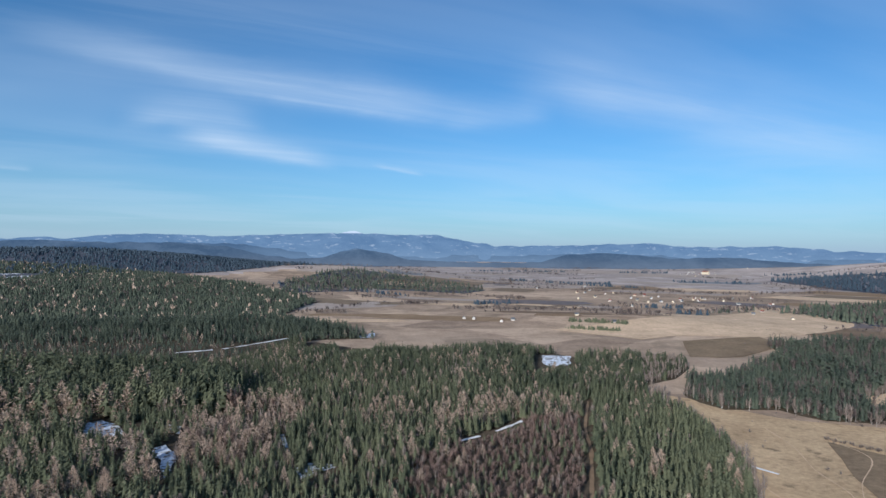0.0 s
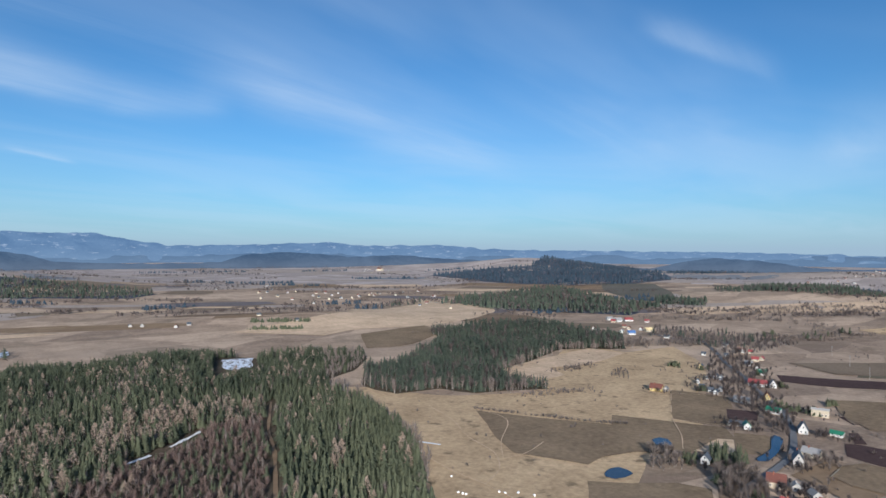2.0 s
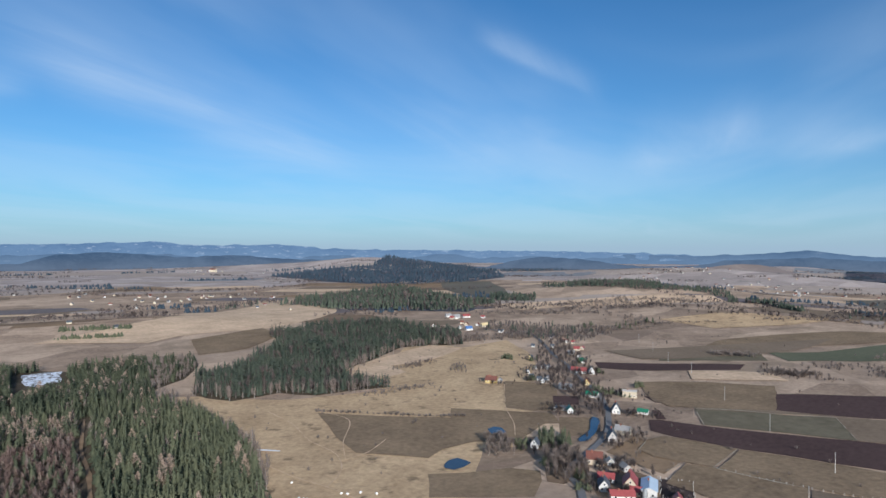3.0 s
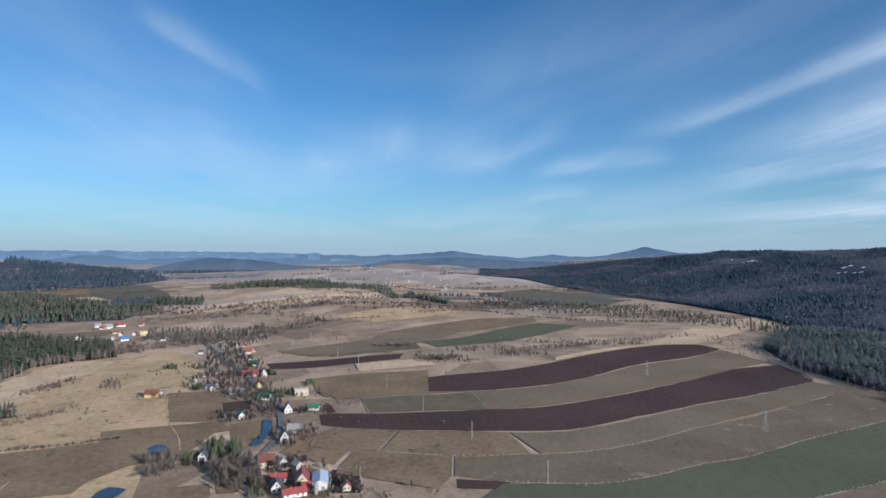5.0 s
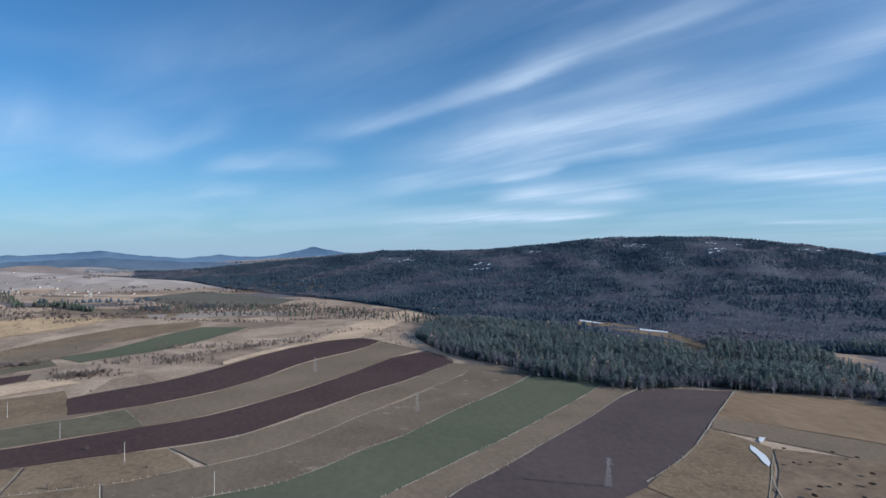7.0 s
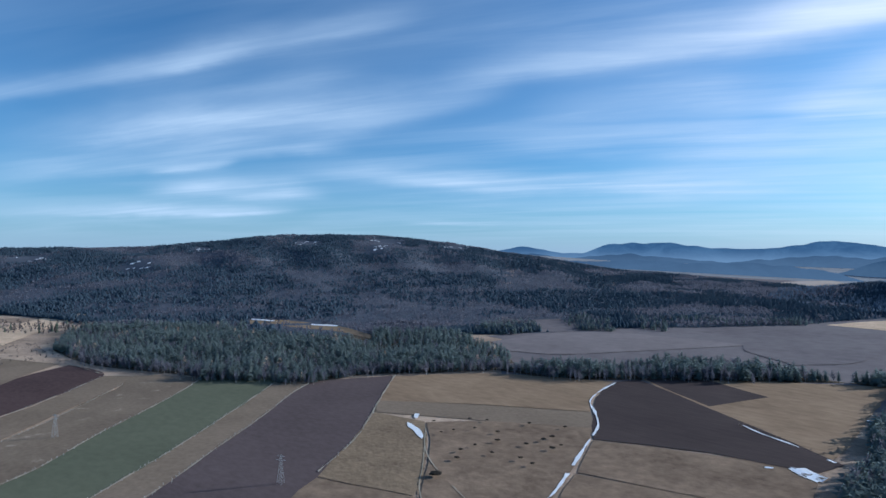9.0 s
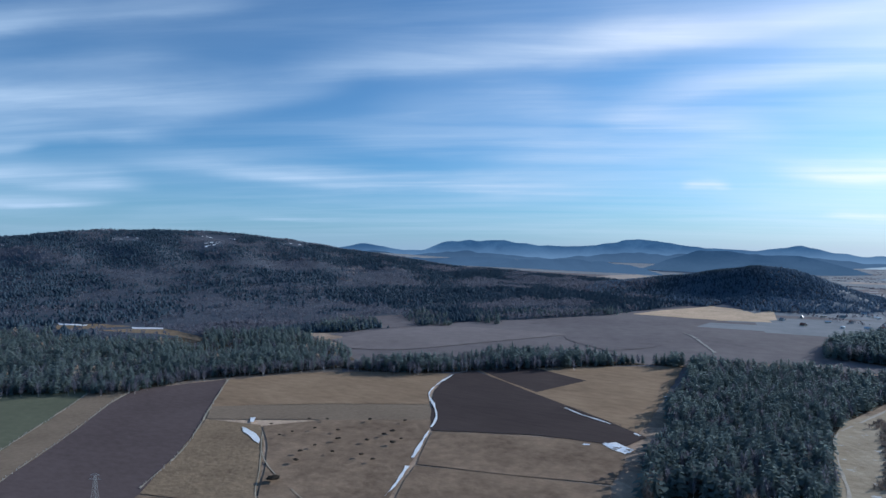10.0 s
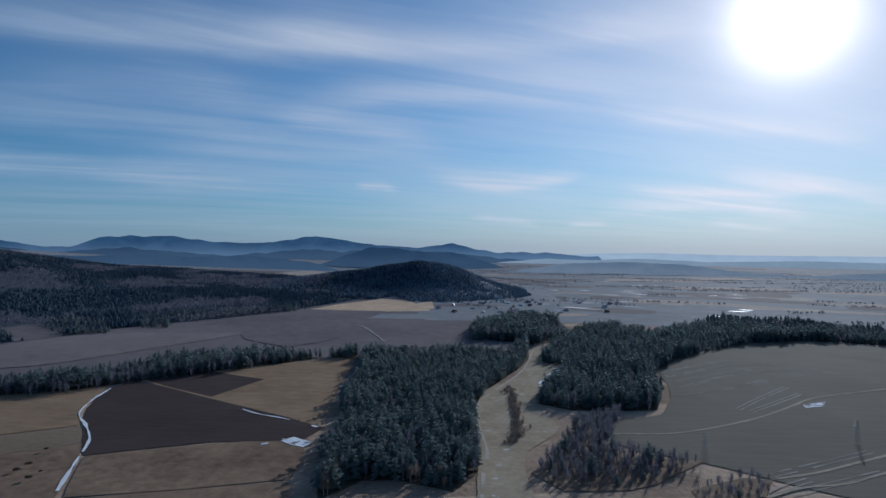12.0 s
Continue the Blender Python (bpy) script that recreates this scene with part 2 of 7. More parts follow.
DRY_GRASS = grassland("dry_grassland", (0.26, 0.19, 0.138), (0.56, 0.42, 0.302), (0.18, 0.142, 0.10), (0.19, 0.15, 0.12), 1.5)
# the grassland again, paler and greyer as haze would make it
HAZED_GRASS = grassland("hazed_grassland", (0.31, 0.262, 0.238), (0.52, 0.44, 0.39), (0.22, 0.20, 0.185), (0.26, 0.225, 0.205), 1.0)
STRAW = material("straw_grass", ((0.42, 0.305, 0.20), (0.74, 0.55, 0.375)), 0.025, bump=0.4, fine=0.2)
OLIVE_GRASS = material("olive_meadow", ((0.125, 0.108, 0.074), (0.20, 0.174, 0.120)), 0.03, fine=0.15, bump=0.4)
MEADOW_GRASS = material("golden_meadow", ((0.34, 0.238, 0.14), (0.66, 0.48, 0.29), (0.225, 0.165, 0.103)), 0.022, fine=0.28, bump=0.5, spots=(0.56, 0.70))
DULL_GRASS = material("dull_winter_grass", ((0.155, 0.112, 0.074), (0.315, 0.232, 0.148)), 0.025, fine=0.28, bump=0.45)
PLAIN = material("pale_plain", ((0.30, 0.248, 0.21), (0.46, 0.385, 0.325)), 0.01, bump=0.3, fine=0.08)
TUSSOCK = material("tussocky_stubble", ((0.148, 0.113, 0.081), (0.245, 0.19, 0.136), (0.33, 0.268, 0.20)), 0.02, fine=0.35, bump=0.2, spots=(0.58, 0.72))
STUBBLE = material("stubble", ((0.168, 0.127, 0.089), (0.268, 0.206, 0.147)), 0.015, fine=0.3, bump=0.15)
GOLD = material("cut_meadow", ((0.205, 0.14, 0.088), (0.34, 0.243, 0.155)), 0.02, stretch=(0.45, 1, 1), turn=8, fine=0.16, bump=0.15)
BROWN = material("rough_pasture", ((0.13, 0.092, 0.064), (0.30, 0.217, 0.148)), 0.03, fine=0.15, bump=0.4)
PLOUGH = material("ploughed_soil", ((0.066, 0.044, 0.041), (0.108, 0.072, 0.066)), 0.012, stretch=(0.5, 1, 1), turn=-28, fine=0.3, bump=0.1)
GREY_PLOUGH = material("grey_ploughland", ((0.088, 0.067, 0.064), (0.135, 0.104, 0.099)), 0.012, stretch=(0.5, 1, 1), turn=-28, fine=0.3, bump=0.1)
EARTH = material("dark_soil", ((0.052, 0.040, 0.038), (0.086, 0.066, 0.060)), 0.012, stretch=(0.1, 1, 1), turn=40, fine=0.5, bump=0.15)
GREEN = material("winter_crop", ((0.105, 0.112, 0.074), (0.150, 0.152, 0.100)), 0.010, stretch=(0.6, 1, 1), turn=-30, fine=0.2, bump=0.06)
MAUVE = material("fallow_land", ((0.135, 0.117, 0.119), (0.215, 0.188, 0.182)), 0.008, fine=0.06, bump=0.2)
FALLOW_GRASS = material("fallow_grass", ((0.17, 0.145, 0.14), (0.25, 0.215, 0.205)), 0.008, fine=0.06, bump=0.2)
# the far plain's grey-blue is haze put into the ground colour
FAR_PLAIN = material("hazed_plain", ((0.175, 0.185, 0.20), (0.29, 0.295, 0.30)), 0.004, fine=0.03, bump=0.1)
OLIVE = material("sown_field", ((0.122, 0.112, 0.088), (0.185, 0.166, 0.132)), 0.009, stretch=(0.08, 1, 1), turn=62, fine=0.3, bump=0.12)
FLOOR = material("forest_floor", ((0.06, 0.052, 0.036), (0.14, 0.108, 0.078)), 0.03, fine=0.3, bump=0.6)
# bluish dark like the hazed trees, so gaps between them read as shade
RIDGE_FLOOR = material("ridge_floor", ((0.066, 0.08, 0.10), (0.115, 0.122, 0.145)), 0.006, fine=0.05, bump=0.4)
SNOW = material("old_snow", ((0.70, 0.71, 0.72), (0.86, 0.86, 0.85)), 0.1, rough=0.6, fine=0.8, bump=0.3)
THIN_SNOW = material("thin_snow", ((0.60, 0.65, 0.72), (0.84, 0.88, 0.93), (0.13, 0.11, 0.09)), 0.07, rough=0.8, fine=0.5, bump=0.3, spots=(0.50, 0.58))
FROST = material("frosted_meadow", ((0.27, 0.215, 0.145), (0.43, 0.36, 0.26), (0.55, 0.57, 0.58)), 0.035, fine=0.2, bump=0.4, spots=(0.60, 0.72))
FAINT = material("faint_wheel_track", ((0.26, 0.245, 0.215), (0.44, 0.42, 0.38)), 0.05, fine=0.5, bump=0.2)
PATH = material("pale_track", ((0.34, 0.29, 0.23), (0.52, 0.47, 0.40)), 0.05, fine=0.9, bump=0.2)
MARGIN = material("bleached_grass", ((0.27, 0.23, 0.17), (0.42, 0.37, 0.285)), 0.05, fine=0.7, bump=0.2)
ASPHALT = material("asphalt", ((0.13, 0.128, 0.126), (0.19, 0.185, 0.18)), 0.05, rough=0.75, fine=1.5)
WATER = material("pond_water", ((0.026, 0.038, 0.052), (0.040, 0.054, 0.072)), 0.1, rough=0.06, fine=0.9, bump=0.03, relief=0.2)
SPRUCE = material("spruce_needles", ((0.070, 0.088, 0.060), (0.185, 0.195, 0.118)), 0.02, fine=0.12, island=0.25, each=0.4, through_light=0.3)
# the same spruce for woods past 600 m, a little haze in its colour
MID_SPRUCE = material("lightly_hazed_spruce", ((0.060, 0.082, 0.068), (0.150, 0.172, 0.124)), 0.02, fine=0.12, island=0.3, through_light=0.4)
# paler than any needles: backlit haze over the knolls put into the colour
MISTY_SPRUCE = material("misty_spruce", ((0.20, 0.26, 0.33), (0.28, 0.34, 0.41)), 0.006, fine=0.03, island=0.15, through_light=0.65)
# hill spruce with the blue of the air in between mixed into its colour
HILL_SPRUCE = material("hazed_hill_spruce", ((0.062, 0.096, 0.130), (0.108, 0.148, 0.188)), 0.006, fine=0.03, island=0.18, through_light=0.5)
# spruce for the southern woods, lifted and blued in place of sunward haze
HAZED_SPRUCE = material("hazed_spruce_needles", ((0.125, 0.165, 0.165), (0.25, 0.30, 0.285)), 0.02, fine=0.12, island=0.3, through_light=0.6)
LARCH = material("larch_twigs", ((0.33, 0.25, 0.19), (0.54, 0.425, 0.335)), 0.03, fine=0.3, island=0.3, each=0.5, through_light=0.25)
TWIG = material("bare_twigs", ((0.18, 0.145, 0.125), (0.31, 0.258, 0.222)), 0.03, fine=0.3, island=0.3, each=0.5, through_light=0.25)
# bare twigs greyed blue with haze; greyish southern birches share it
HILL_TWIG = material("hazed_bare_wood", ((0.125, 0.128, 0.158), (0.20, 0.196, 0.228)), 0.006, fine=0.03, island=0.18, through_light=0.4)
DARK_TWIG = material("dense_dark_twigs", ((0.095, 0.077, 0.072), (0.18, 0.148, 0.136)), 0.02, fine=0.2, island=0.3, through_light=0.25)
BRUSH = material("red_brushwood", ((0.20, 0.142, 0.122), (0.33, 0.24, 0.20)), 0.03, fine=0.3, island=0.3, each=0.5, through_light=0.3)
BARK = material("brown_bark", ((0.08, 0.06, 0.045), (0.15, 0.11, 0.085)), 0.5, each=0.5)
BIRCH_BARK = material("birch_bark", ((0.32, 0.29, 0.25), (0.55, 0.52, 0.48)), 0.6, each=0.4)


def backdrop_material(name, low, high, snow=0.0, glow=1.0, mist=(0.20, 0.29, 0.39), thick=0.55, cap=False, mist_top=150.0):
    """Far hills that emit, in the colour that many kilometres of air give them."""
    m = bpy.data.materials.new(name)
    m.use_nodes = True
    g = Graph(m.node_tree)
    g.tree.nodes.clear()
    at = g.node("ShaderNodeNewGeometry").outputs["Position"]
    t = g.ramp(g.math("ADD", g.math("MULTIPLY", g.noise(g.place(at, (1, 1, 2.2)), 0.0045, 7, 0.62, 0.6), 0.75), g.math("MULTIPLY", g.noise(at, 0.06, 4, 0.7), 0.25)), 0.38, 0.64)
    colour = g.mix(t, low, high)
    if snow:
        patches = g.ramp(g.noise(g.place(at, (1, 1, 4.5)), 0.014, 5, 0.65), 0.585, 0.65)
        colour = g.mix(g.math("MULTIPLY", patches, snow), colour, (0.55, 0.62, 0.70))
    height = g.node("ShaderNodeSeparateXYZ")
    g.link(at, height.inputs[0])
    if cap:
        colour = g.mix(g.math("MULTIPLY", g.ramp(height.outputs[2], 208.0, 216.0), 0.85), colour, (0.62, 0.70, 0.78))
    colour = g.mix(g.math("MULTIPLY", g.ramp(height.outputs[2], mist_top, 0.0), thick), colour, mist)  # haze painted in, paler towards the foot
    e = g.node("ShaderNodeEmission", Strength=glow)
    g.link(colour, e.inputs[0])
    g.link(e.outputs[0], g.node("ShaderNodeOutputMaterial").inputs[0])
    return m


# ---- the lie of the land: a flat valley floor, low swells and one long wooded ridge ----
SWELLS = [  # bearing (degrees), distance, height, radius across, radius along the sight (metres)
    (-33, 2500, 92, 800, 700), (-8, 2050, 34, 330, 260), (37.5, 3000, 58, 330, 380), (29, 3200, 26, 500, 300),
    (57, 1560, 17, 330, 230), (63, 1500, 14, 260, 200), (73, 3200, 34, 260, 300), (16, 1010, 9, 190, 110),
    (62, 2300, 16, 420, 200), (197, 3300, 22, 700, 300), (66, 2400, 30, 380, 230), (74, 2150, 22, 300, 200), (51, 1950, 20, 380, 200), (-22, 1500, 20, 300, 200), (47, 2400, 20, 500, 200), (66, 1150, 9, 150, 90),
    (177.2, 1560, 58, 140, 150), (171, 1640, 38, 180, 150)]
RIDGE_AZ = [76, 80, 84, 88, 93, 98, 103, 108, 113, 119, 127, 134, 139, 143, 149, 156, 163, 170, 176]
RIDGE_TOP = [0, 14, 35, 57, 84, 109, 111, 116, 141, 170, 172, 142, 104, 83, 47, 34, 21, 6, 0]
RIDGE_FOOT = [2700, 2350, 2000, 1720, 1520, 1330, 1150, 1020, 960, 960, 960, 960, 970, 1000, 1080, 1150, 1250, 1520, 1500]
RIDGE_CREST = [2900, 2900, 2900, 2900, 2800, 2700, 2600, 2600, 2600, 2650, 2650, 2600, 2500, 2350, 2150, 2000, 1850, 1580, 1550]


def land(x, y):
    """Height of the ground at x, y (numbers or arrays)."""
    x, y = np.asarray(x, float), np.asarray(y, float)
    d, az = np.hypot(x, y), np.degrees(np.arctan2(x, y))
    az = np.where(az < -100, az + 360, az)
    z = np.zeros_like(d)
    for a, dist, h, across, along in SWELLS:
        ca, sa = math.cos(math.radians(a)), math.sin(math.radians(a))
        u, v = x * ca - y * sa, x * sa + y * ca - dist
        z = z + h * np.exp(-(u / across) ** 2 - (v / along) ** 2)
    top, foot, crest = (np.interp(az, RIDGE_AZ, v) for v in (RIDGE_TOP, RIDGE_FOOT, RIDGE_CREST))
    s = np.clip((d - foot) / (crest - foot), 0, 1.25)
    rise = np.where(s <= 1, s * s * (3 - 2 * s) * 0.6 + s * 0.4, 1 - (s - 1) * 0.5)
    wrinkle = 1 + 0.10 * np.sin(az * 0.9 + d * 0.004) * np.sin(d * 0.0052 + 1.3) * np.clip(4 * s * (1 - s), 0, 1)
    z = z + np.maximum(top, 0) * rise * wrinkle
    return z + 0.5 * np.sin(x * 0.011 + 1) * np.sin(y * 0.013) * np.clip(d / 500 - 0.4, 0, 1)


# ---- the plan: outlines of woods, fields and ways, in metres from the foot of the viewpoint ----
WOOD_MAIN = [(133.1, 256.5), (157.7, 312.4), (164.4, 352.6), (168, 397), (163, 480), (166, 510), (204, 539), (238, 590), (245, 614), (193, 634), (140, 640), (98, 690), (51, 702), (17, 685), (-14, 653), (-51, 672), (-89, 681), (-149, 727), (-183, 702), (-213, 606), (-249, 598), (-399, 553), (-456, 537), (-184.9, 218.2), (-16.2, 221.4), (124.1, 223.9)]
WOOD_LEFT = [(-466, 549), (-407, 566), (-251, 604), (-215, 611), (-185, 709), (-152, 740), (-86, 758), (-81, 744), (-185, 902), (-265, 984), (-247, 1203), (-319, 1317), (-407, 1366), (-515, 1422), (-732, 1644), (-981, 1683), (-1198, 1661), (-1373, 1615)]
WOOD_KNOLL = [(-341, 1309), (-117, 1528), (50, 1478), (111, 1576), (59, 1743), (-145, 1882), (-291, 1930), (-373, 1814), (-403, 1544)]
WOOD_MID = [(189, 474), (202, 438), (241, 437), (256, 410), (285, 405), (316, 394), (315, 466), (370, 496), (454, 544), (521, 510), (580, 579), (552, 625), (562, 740), (475, 732), (380, 721), (375, 668), (251, 546), (218, 546)]
WOOD_DARK = [(717, 860), (789, 760), (855, 802), (966, 1018), (1087, 1328), (805, 1217), (586, 1066), (616, 1097), (631, 953)]
WOOD_BELT = [(431, 1082), (570, 1131), (651, 1003), (658, 1014), (592, 1124), (412, 1035)]
WOOD_CONE = [(1137, 2159), (1118, 1531), (1288, 1263), (1508, 1283), (1752, 1545), (2615, 2566), (3105, 3523), (1642, 2164), (1409, 2261)]
WOOD_FAR = [(1195, 891), (1329, 658), (1353, 676), (1804, 969), (1572, 1009), (1160, 857)]
WOOD_FAR_B = [(1692, 1546), (1886, 1419), (2918, 1874), (3318, 2169), (2921, 2400)]
WOOD_STRIP = [(1256, 496), (1273, 426), (1199, 331), (1218, 342), (1316, 441), (1235, 482)]
WOOD_STRIP_B = [(1005, 877), (1052, 815), (1056, 824), (1017, 881)]
WOOD_STRIP_C = [(831, 822), (920, 813), (929, 823), (929, 920)]
WOOD_VALLEY = [(804, -158), (678, -167), (597, -201), (543, -226), (537, -211), (456, -279), (459, -337), (420, -397), (391, -444), (402, -464), (502, -483), (555, -422), (652, -399), (772, -384), (890, -371), (983, -265), (979, -330), (973, -232), (879, -184)]
WOOD_HEDGE = [(391, -444), (326, -456), (269, -510), (210, -562), (120, -658), (114, -626), (153, -630), (235, -631), (285, -602), (318, -542), (396, -449)]
WOOD_SHADE = [(66.7, -275), (51.5, -298.6), (35, -300), (6.9, -287.9), (-6.2, -314.9), (-12, -374.8), (-8, -440), (-15, -494), (-58, -618), (-73, -746), (-43, -656), (18, -676), (78, -657), (111, -653), (97, -556), (97, -484), (84, -404), (79.3, -337.8), (73.2, -298.1)]
WOOD_SOUTH = [(-51, -455), (-73, -438), (-135, -442), (-158, -508), (-167, -564), (-220, -652), (-348, -769), (-434, -790), (-505, -765), (-551, -762), (-607, -841), (-500, -973), (-409, -1004), (-237, -811), (-209, -913), (-130, -833), (-78, -650), (-75, -625), (-94, -598)]
WOOD_KNOB = [(-1, -784), (-84, -726), (-98, -813), (-78, -936), (-16, -832)]
WOOD_COPSE = [(-35.4, -313), (-59.8, -378.3), (-90, -425), (-106, -426), (-85.5, -371.3), (-87.3, -351.3), (-121.1, -331.6), (-105.2, -310.7), (-47.4, -298.3)]
WOOD_PATCH = [(594, -615), (541, -637), (537, -701), (547, -694), (610, -643)]
WOOD_PATCH_B = [(504, -746), (457, -772), (476, -779), (534, -775)]
WOOD_BAND = [(521, -906), (293, -1061), (316, -1079), (434, -1029), (513, -932)]
WOOD_EDGE = [(1175, 290), (1052, -43), (908, -224), (1011, -249), (1232, -72), (1315, 113), (1397, 251)]
WOOD_EAST = [(725, 434), (605, 416), (618, 507), (620, 566), (695, 623), (732, 560), (735, 488)]
ZONE_BIRCH = [(163, 480), (166, 510), (204, 539), (238, 590), (255, 640), (197, 649), (189, 587)]
GLADE_SNOW = [(98, 655), (143, 658), (122, 558), (85, 566)]
GLADE = [(-207, 379), (-178, 402), (-153.5, 369.4), (-129.7, 299.1), (-137.1, 291.4), (-165.7, 338.7)]
GLADE_B = [(-162, 726), (-125, 746), (-78, 740), (-78, 691), (-113, 675), (-152, 680)]
WOOD_FILL = [(666, -251), (533, -326), (436, -412), (410, -449), (404, -486), (464, -527), (545, -565), (619, -585), (717, -481), (847, -430), (888, -335)]
TALL_A = [(-452, 533), (-390, 541), (-300, 560), (-250, 562), (-153, 486), (-143, 428), (-170, 408), (-282, 391), (-331, 390)]
LOW_A = [(-574, 676), (-299, 718), (-183, 702), (-93, 706), (-205, 583), (-251, 565), (-392, 544), (-454, 535)]
TALL_B = [(-636, 749), (-545, 757), (-346, 779), (-87, 767), (-84, 772), (-175, 854), (-312, 885), (-601, 834), (-697, 820)]
YOUNG = [(108, 444), (155, 485), (165, 417), (167.4, 343.4), (116.6, 223.4), (55.5, 222.2)]
LARCH_FRONT = [(-329, 393), (-288, 400), (-256, 411), (-209, 413), (-171, 342.7), (-180.3, 343.5), (-246, 342), (-285, 341)]
LARCH_FRONT_B = [(-260, 311), (-228.3, 317.4), (-187.9, 337.2), (-153.9, 344.2), (-123.9, 277.6), (-95, 207.3), (-172.4, 206.5)]
LARCH_CENTRE = [(-158.8, 355.1), (-161, 387), (-151, 439), (-118, 443), (-96, 424), (-87.1, 384.3), (-94.2, 346.4), (-91.9, 315.9), (-135.4, 303.1)]
LARCH_RIGHT = [(-63, 425), (-33, 456), (1, 451), (0.9, 364), (-15.1, 338.7), (-40, 344.7)]
LARCH_TRACK = [(-5, 428), (44, 447), (103, 455), (98, 433), (55, 416), (8.2, 367.9), (-3.7, 360)]
BRUSH_TRACK = [(-12, 332.8), (10.2, 352.9), (56, 402), (95, 419), (67.8, 282), (51.4, 209.8), (-26.1, 208.4)]
GLIMPSE_A = [(-227, 390), (-220, 397), (-202, 384), (-189, 365), (-200, 363), (-215, 370)]
GLIMPSE_B = [(-160.7, 344.4), (-156.3, 349.6), (-144.1, 332.1), (-132.9, 301), (-134.7, 298), (-146.4, 320.1)]
WOOD_NORTH = [(-845, 1025), (-764, 1060), (-577, 1096), (-346, 1132), (-315, 1150), (-484, 1351), (-708, 1624), (-824, 1667), (-886, 1585), (-902, 1403), (-971, 1346), (-1092, 1324)]
SNOW_N2 = [(-1078, 1371), (-1006, 1395), (-972, 1424), (-959, 1476), (-1003, 1528), (-1050, 1511), (-1076, 1492), (-1162, 1478)]
GOLDEN = [(165, 486), (195, 465), (230, 417), (297, 391), (388, 482), (495, 571), (503, 493), (584, 497), (511, 397), (387, 309), (340, 265), (276.1, 226.3), (260.9, 237.8), (196.6, 192.3), (127.5, 241.4), (160.1, 310.1), (176, 382)]
FROST_B = [(-61, -525), (-96, -613), (-101, -591), (-84, -535), (-62, -501)]
HOLLOW = [(-32.5, -313.3), (-52.9, -350), (-81.9, -342.3), (-128.3, -337.4), (-102.3, -312.7), (-78.6, -294.7), (-46.3, -292.4)]
HOLLOW_B = [(-106.9, -296.3), (-138.6, -314.8), (-152.3, -312.9), (-139.4, -290.2), (-105.5, -281.9)]
GROVE_A = [(599, -636), (564, -661), (541, -709), (603, -765), (651, -719)]
GROVE_B = [(584, -824), (512, -747), (457, -770), (513, -849), (595, -897)]
GROVE_C = [(452, -825), (409, -828), (456, -924), (509, -953)]
GROVE_D = [(404, -927), (337, -1015), (291, -1093), (323, -1130), (417, -1002)]
STRAW_J = [(205, -1185), (190, -1334), (152, -1352), (122, -1243), (133, -1136), (171, -1090)]
STRAW_K = [(121, -1179), (77, -1287), (63, -1139), (147, -1071)]
STRAW_L = [(649, -2023), (626, -2474), (462, -2204), (346, -1885), (405, -1754)]
BROWN_G = [(635, -789), (605, -845), (519, -766), (543, -711)]
PLOUGH_A = [(517, 178), (547, 145), (578, 107), (632, 69), (713, 23), (785, -37), (807, -86), (780, -109), (724, -78), (648, -13), (566, 33), (520, 70), (494, 104), (479, 136), (473, 152), (491, 161)]
PLOUGH_B = [(384, 202), (390, 197), (397, 170), (412, 137), (431, 97), (450, 60), (480, 27), (524, -11), (596, -64), (653, -102), (692, -149), (659, -160), (614, -161), (543, -102), (494, -53), (444, -9), (400, 33), (388.1, 61.7), (380.7, 89.1), (374.2, 113.3), (367, 137.9), (360.6, 173.2), (362, 188)]
PLOUGH_C = [(466, -288), (437, -355), (380, -295), (331, -245), (302.4, -213.2), (276.5, -180.1), (261.4, -160.9), (247.4, -143.6), (255.6, -52.7), (277.1, -70.8), (287.7, -81.4), (310.9, -110.5), (349.6, -153.9), (387, -197), (438, -251)]
PLOUGH_D = [(538, 342), (575, 298), (618, 256), (636, 232), (603, 226), (567, 258), (533, 288), (515, 322)]
PLOUGH_E = [(297.4, 80.1), (301.3, 53.6), (291.2, 53.2), (285.8, 76.9)]
PLOUGH_F = [(391, 285), (404, 270), (382, 256), (370, 269)]
PLOUGH_G = [(442, 236), (445, 231), (434, 216), (430, 221)]
PLOUGH_H = [(407, 212), (412, 209), (394, 195), (389, 199)]
PLOUGH_I = [(522, 179), (534, 171), (490, 157), (503, 168)]
GREEN_A = [(542, -221), (525, -243), (511, -260), (486, -263), (441, -217), (403, -177), (357.1, -126.8), (324.2, -88.1), (297.7, -56.5), (284.2, -40.1), (265.6, -14.9), (272.7, 63.6), (298.7, 56.3), (303.9, 35.8), (311.9, 9.5), (330.6, -15.8), (352.9, -38.3), (376.1, -67), (425, -111), (457, -144), (502, -186)]
GREEN_B = [(434, 193), (450, 172), (465, 141), (481, 117), (433, 94), (415, 138), (399, 171)]
GREEN_C = [(728, 243), (773, 205), (896, 166), (971, 131), (955, 65), (827, 111), (745, 153), (712, 188), (687, 209)]
GREEN_D = [(637, 322), (670, 288), (716, 246), (673, 224), (639, 259), (592, 301)]
STUBBLE_A = [(486, -263), (466, -288), (438, -251), (387, -197), (349.6, -153.9), (310.9, -110.5), (287.7, -81.4), (277.1, -70.8), (262.3, -49.8), (265.6, -14.9), (284.2, -40.1), (297.7, -56.5), (324.2, -88.1), (357.1, -126.8), (403, -177), (441, -217)]
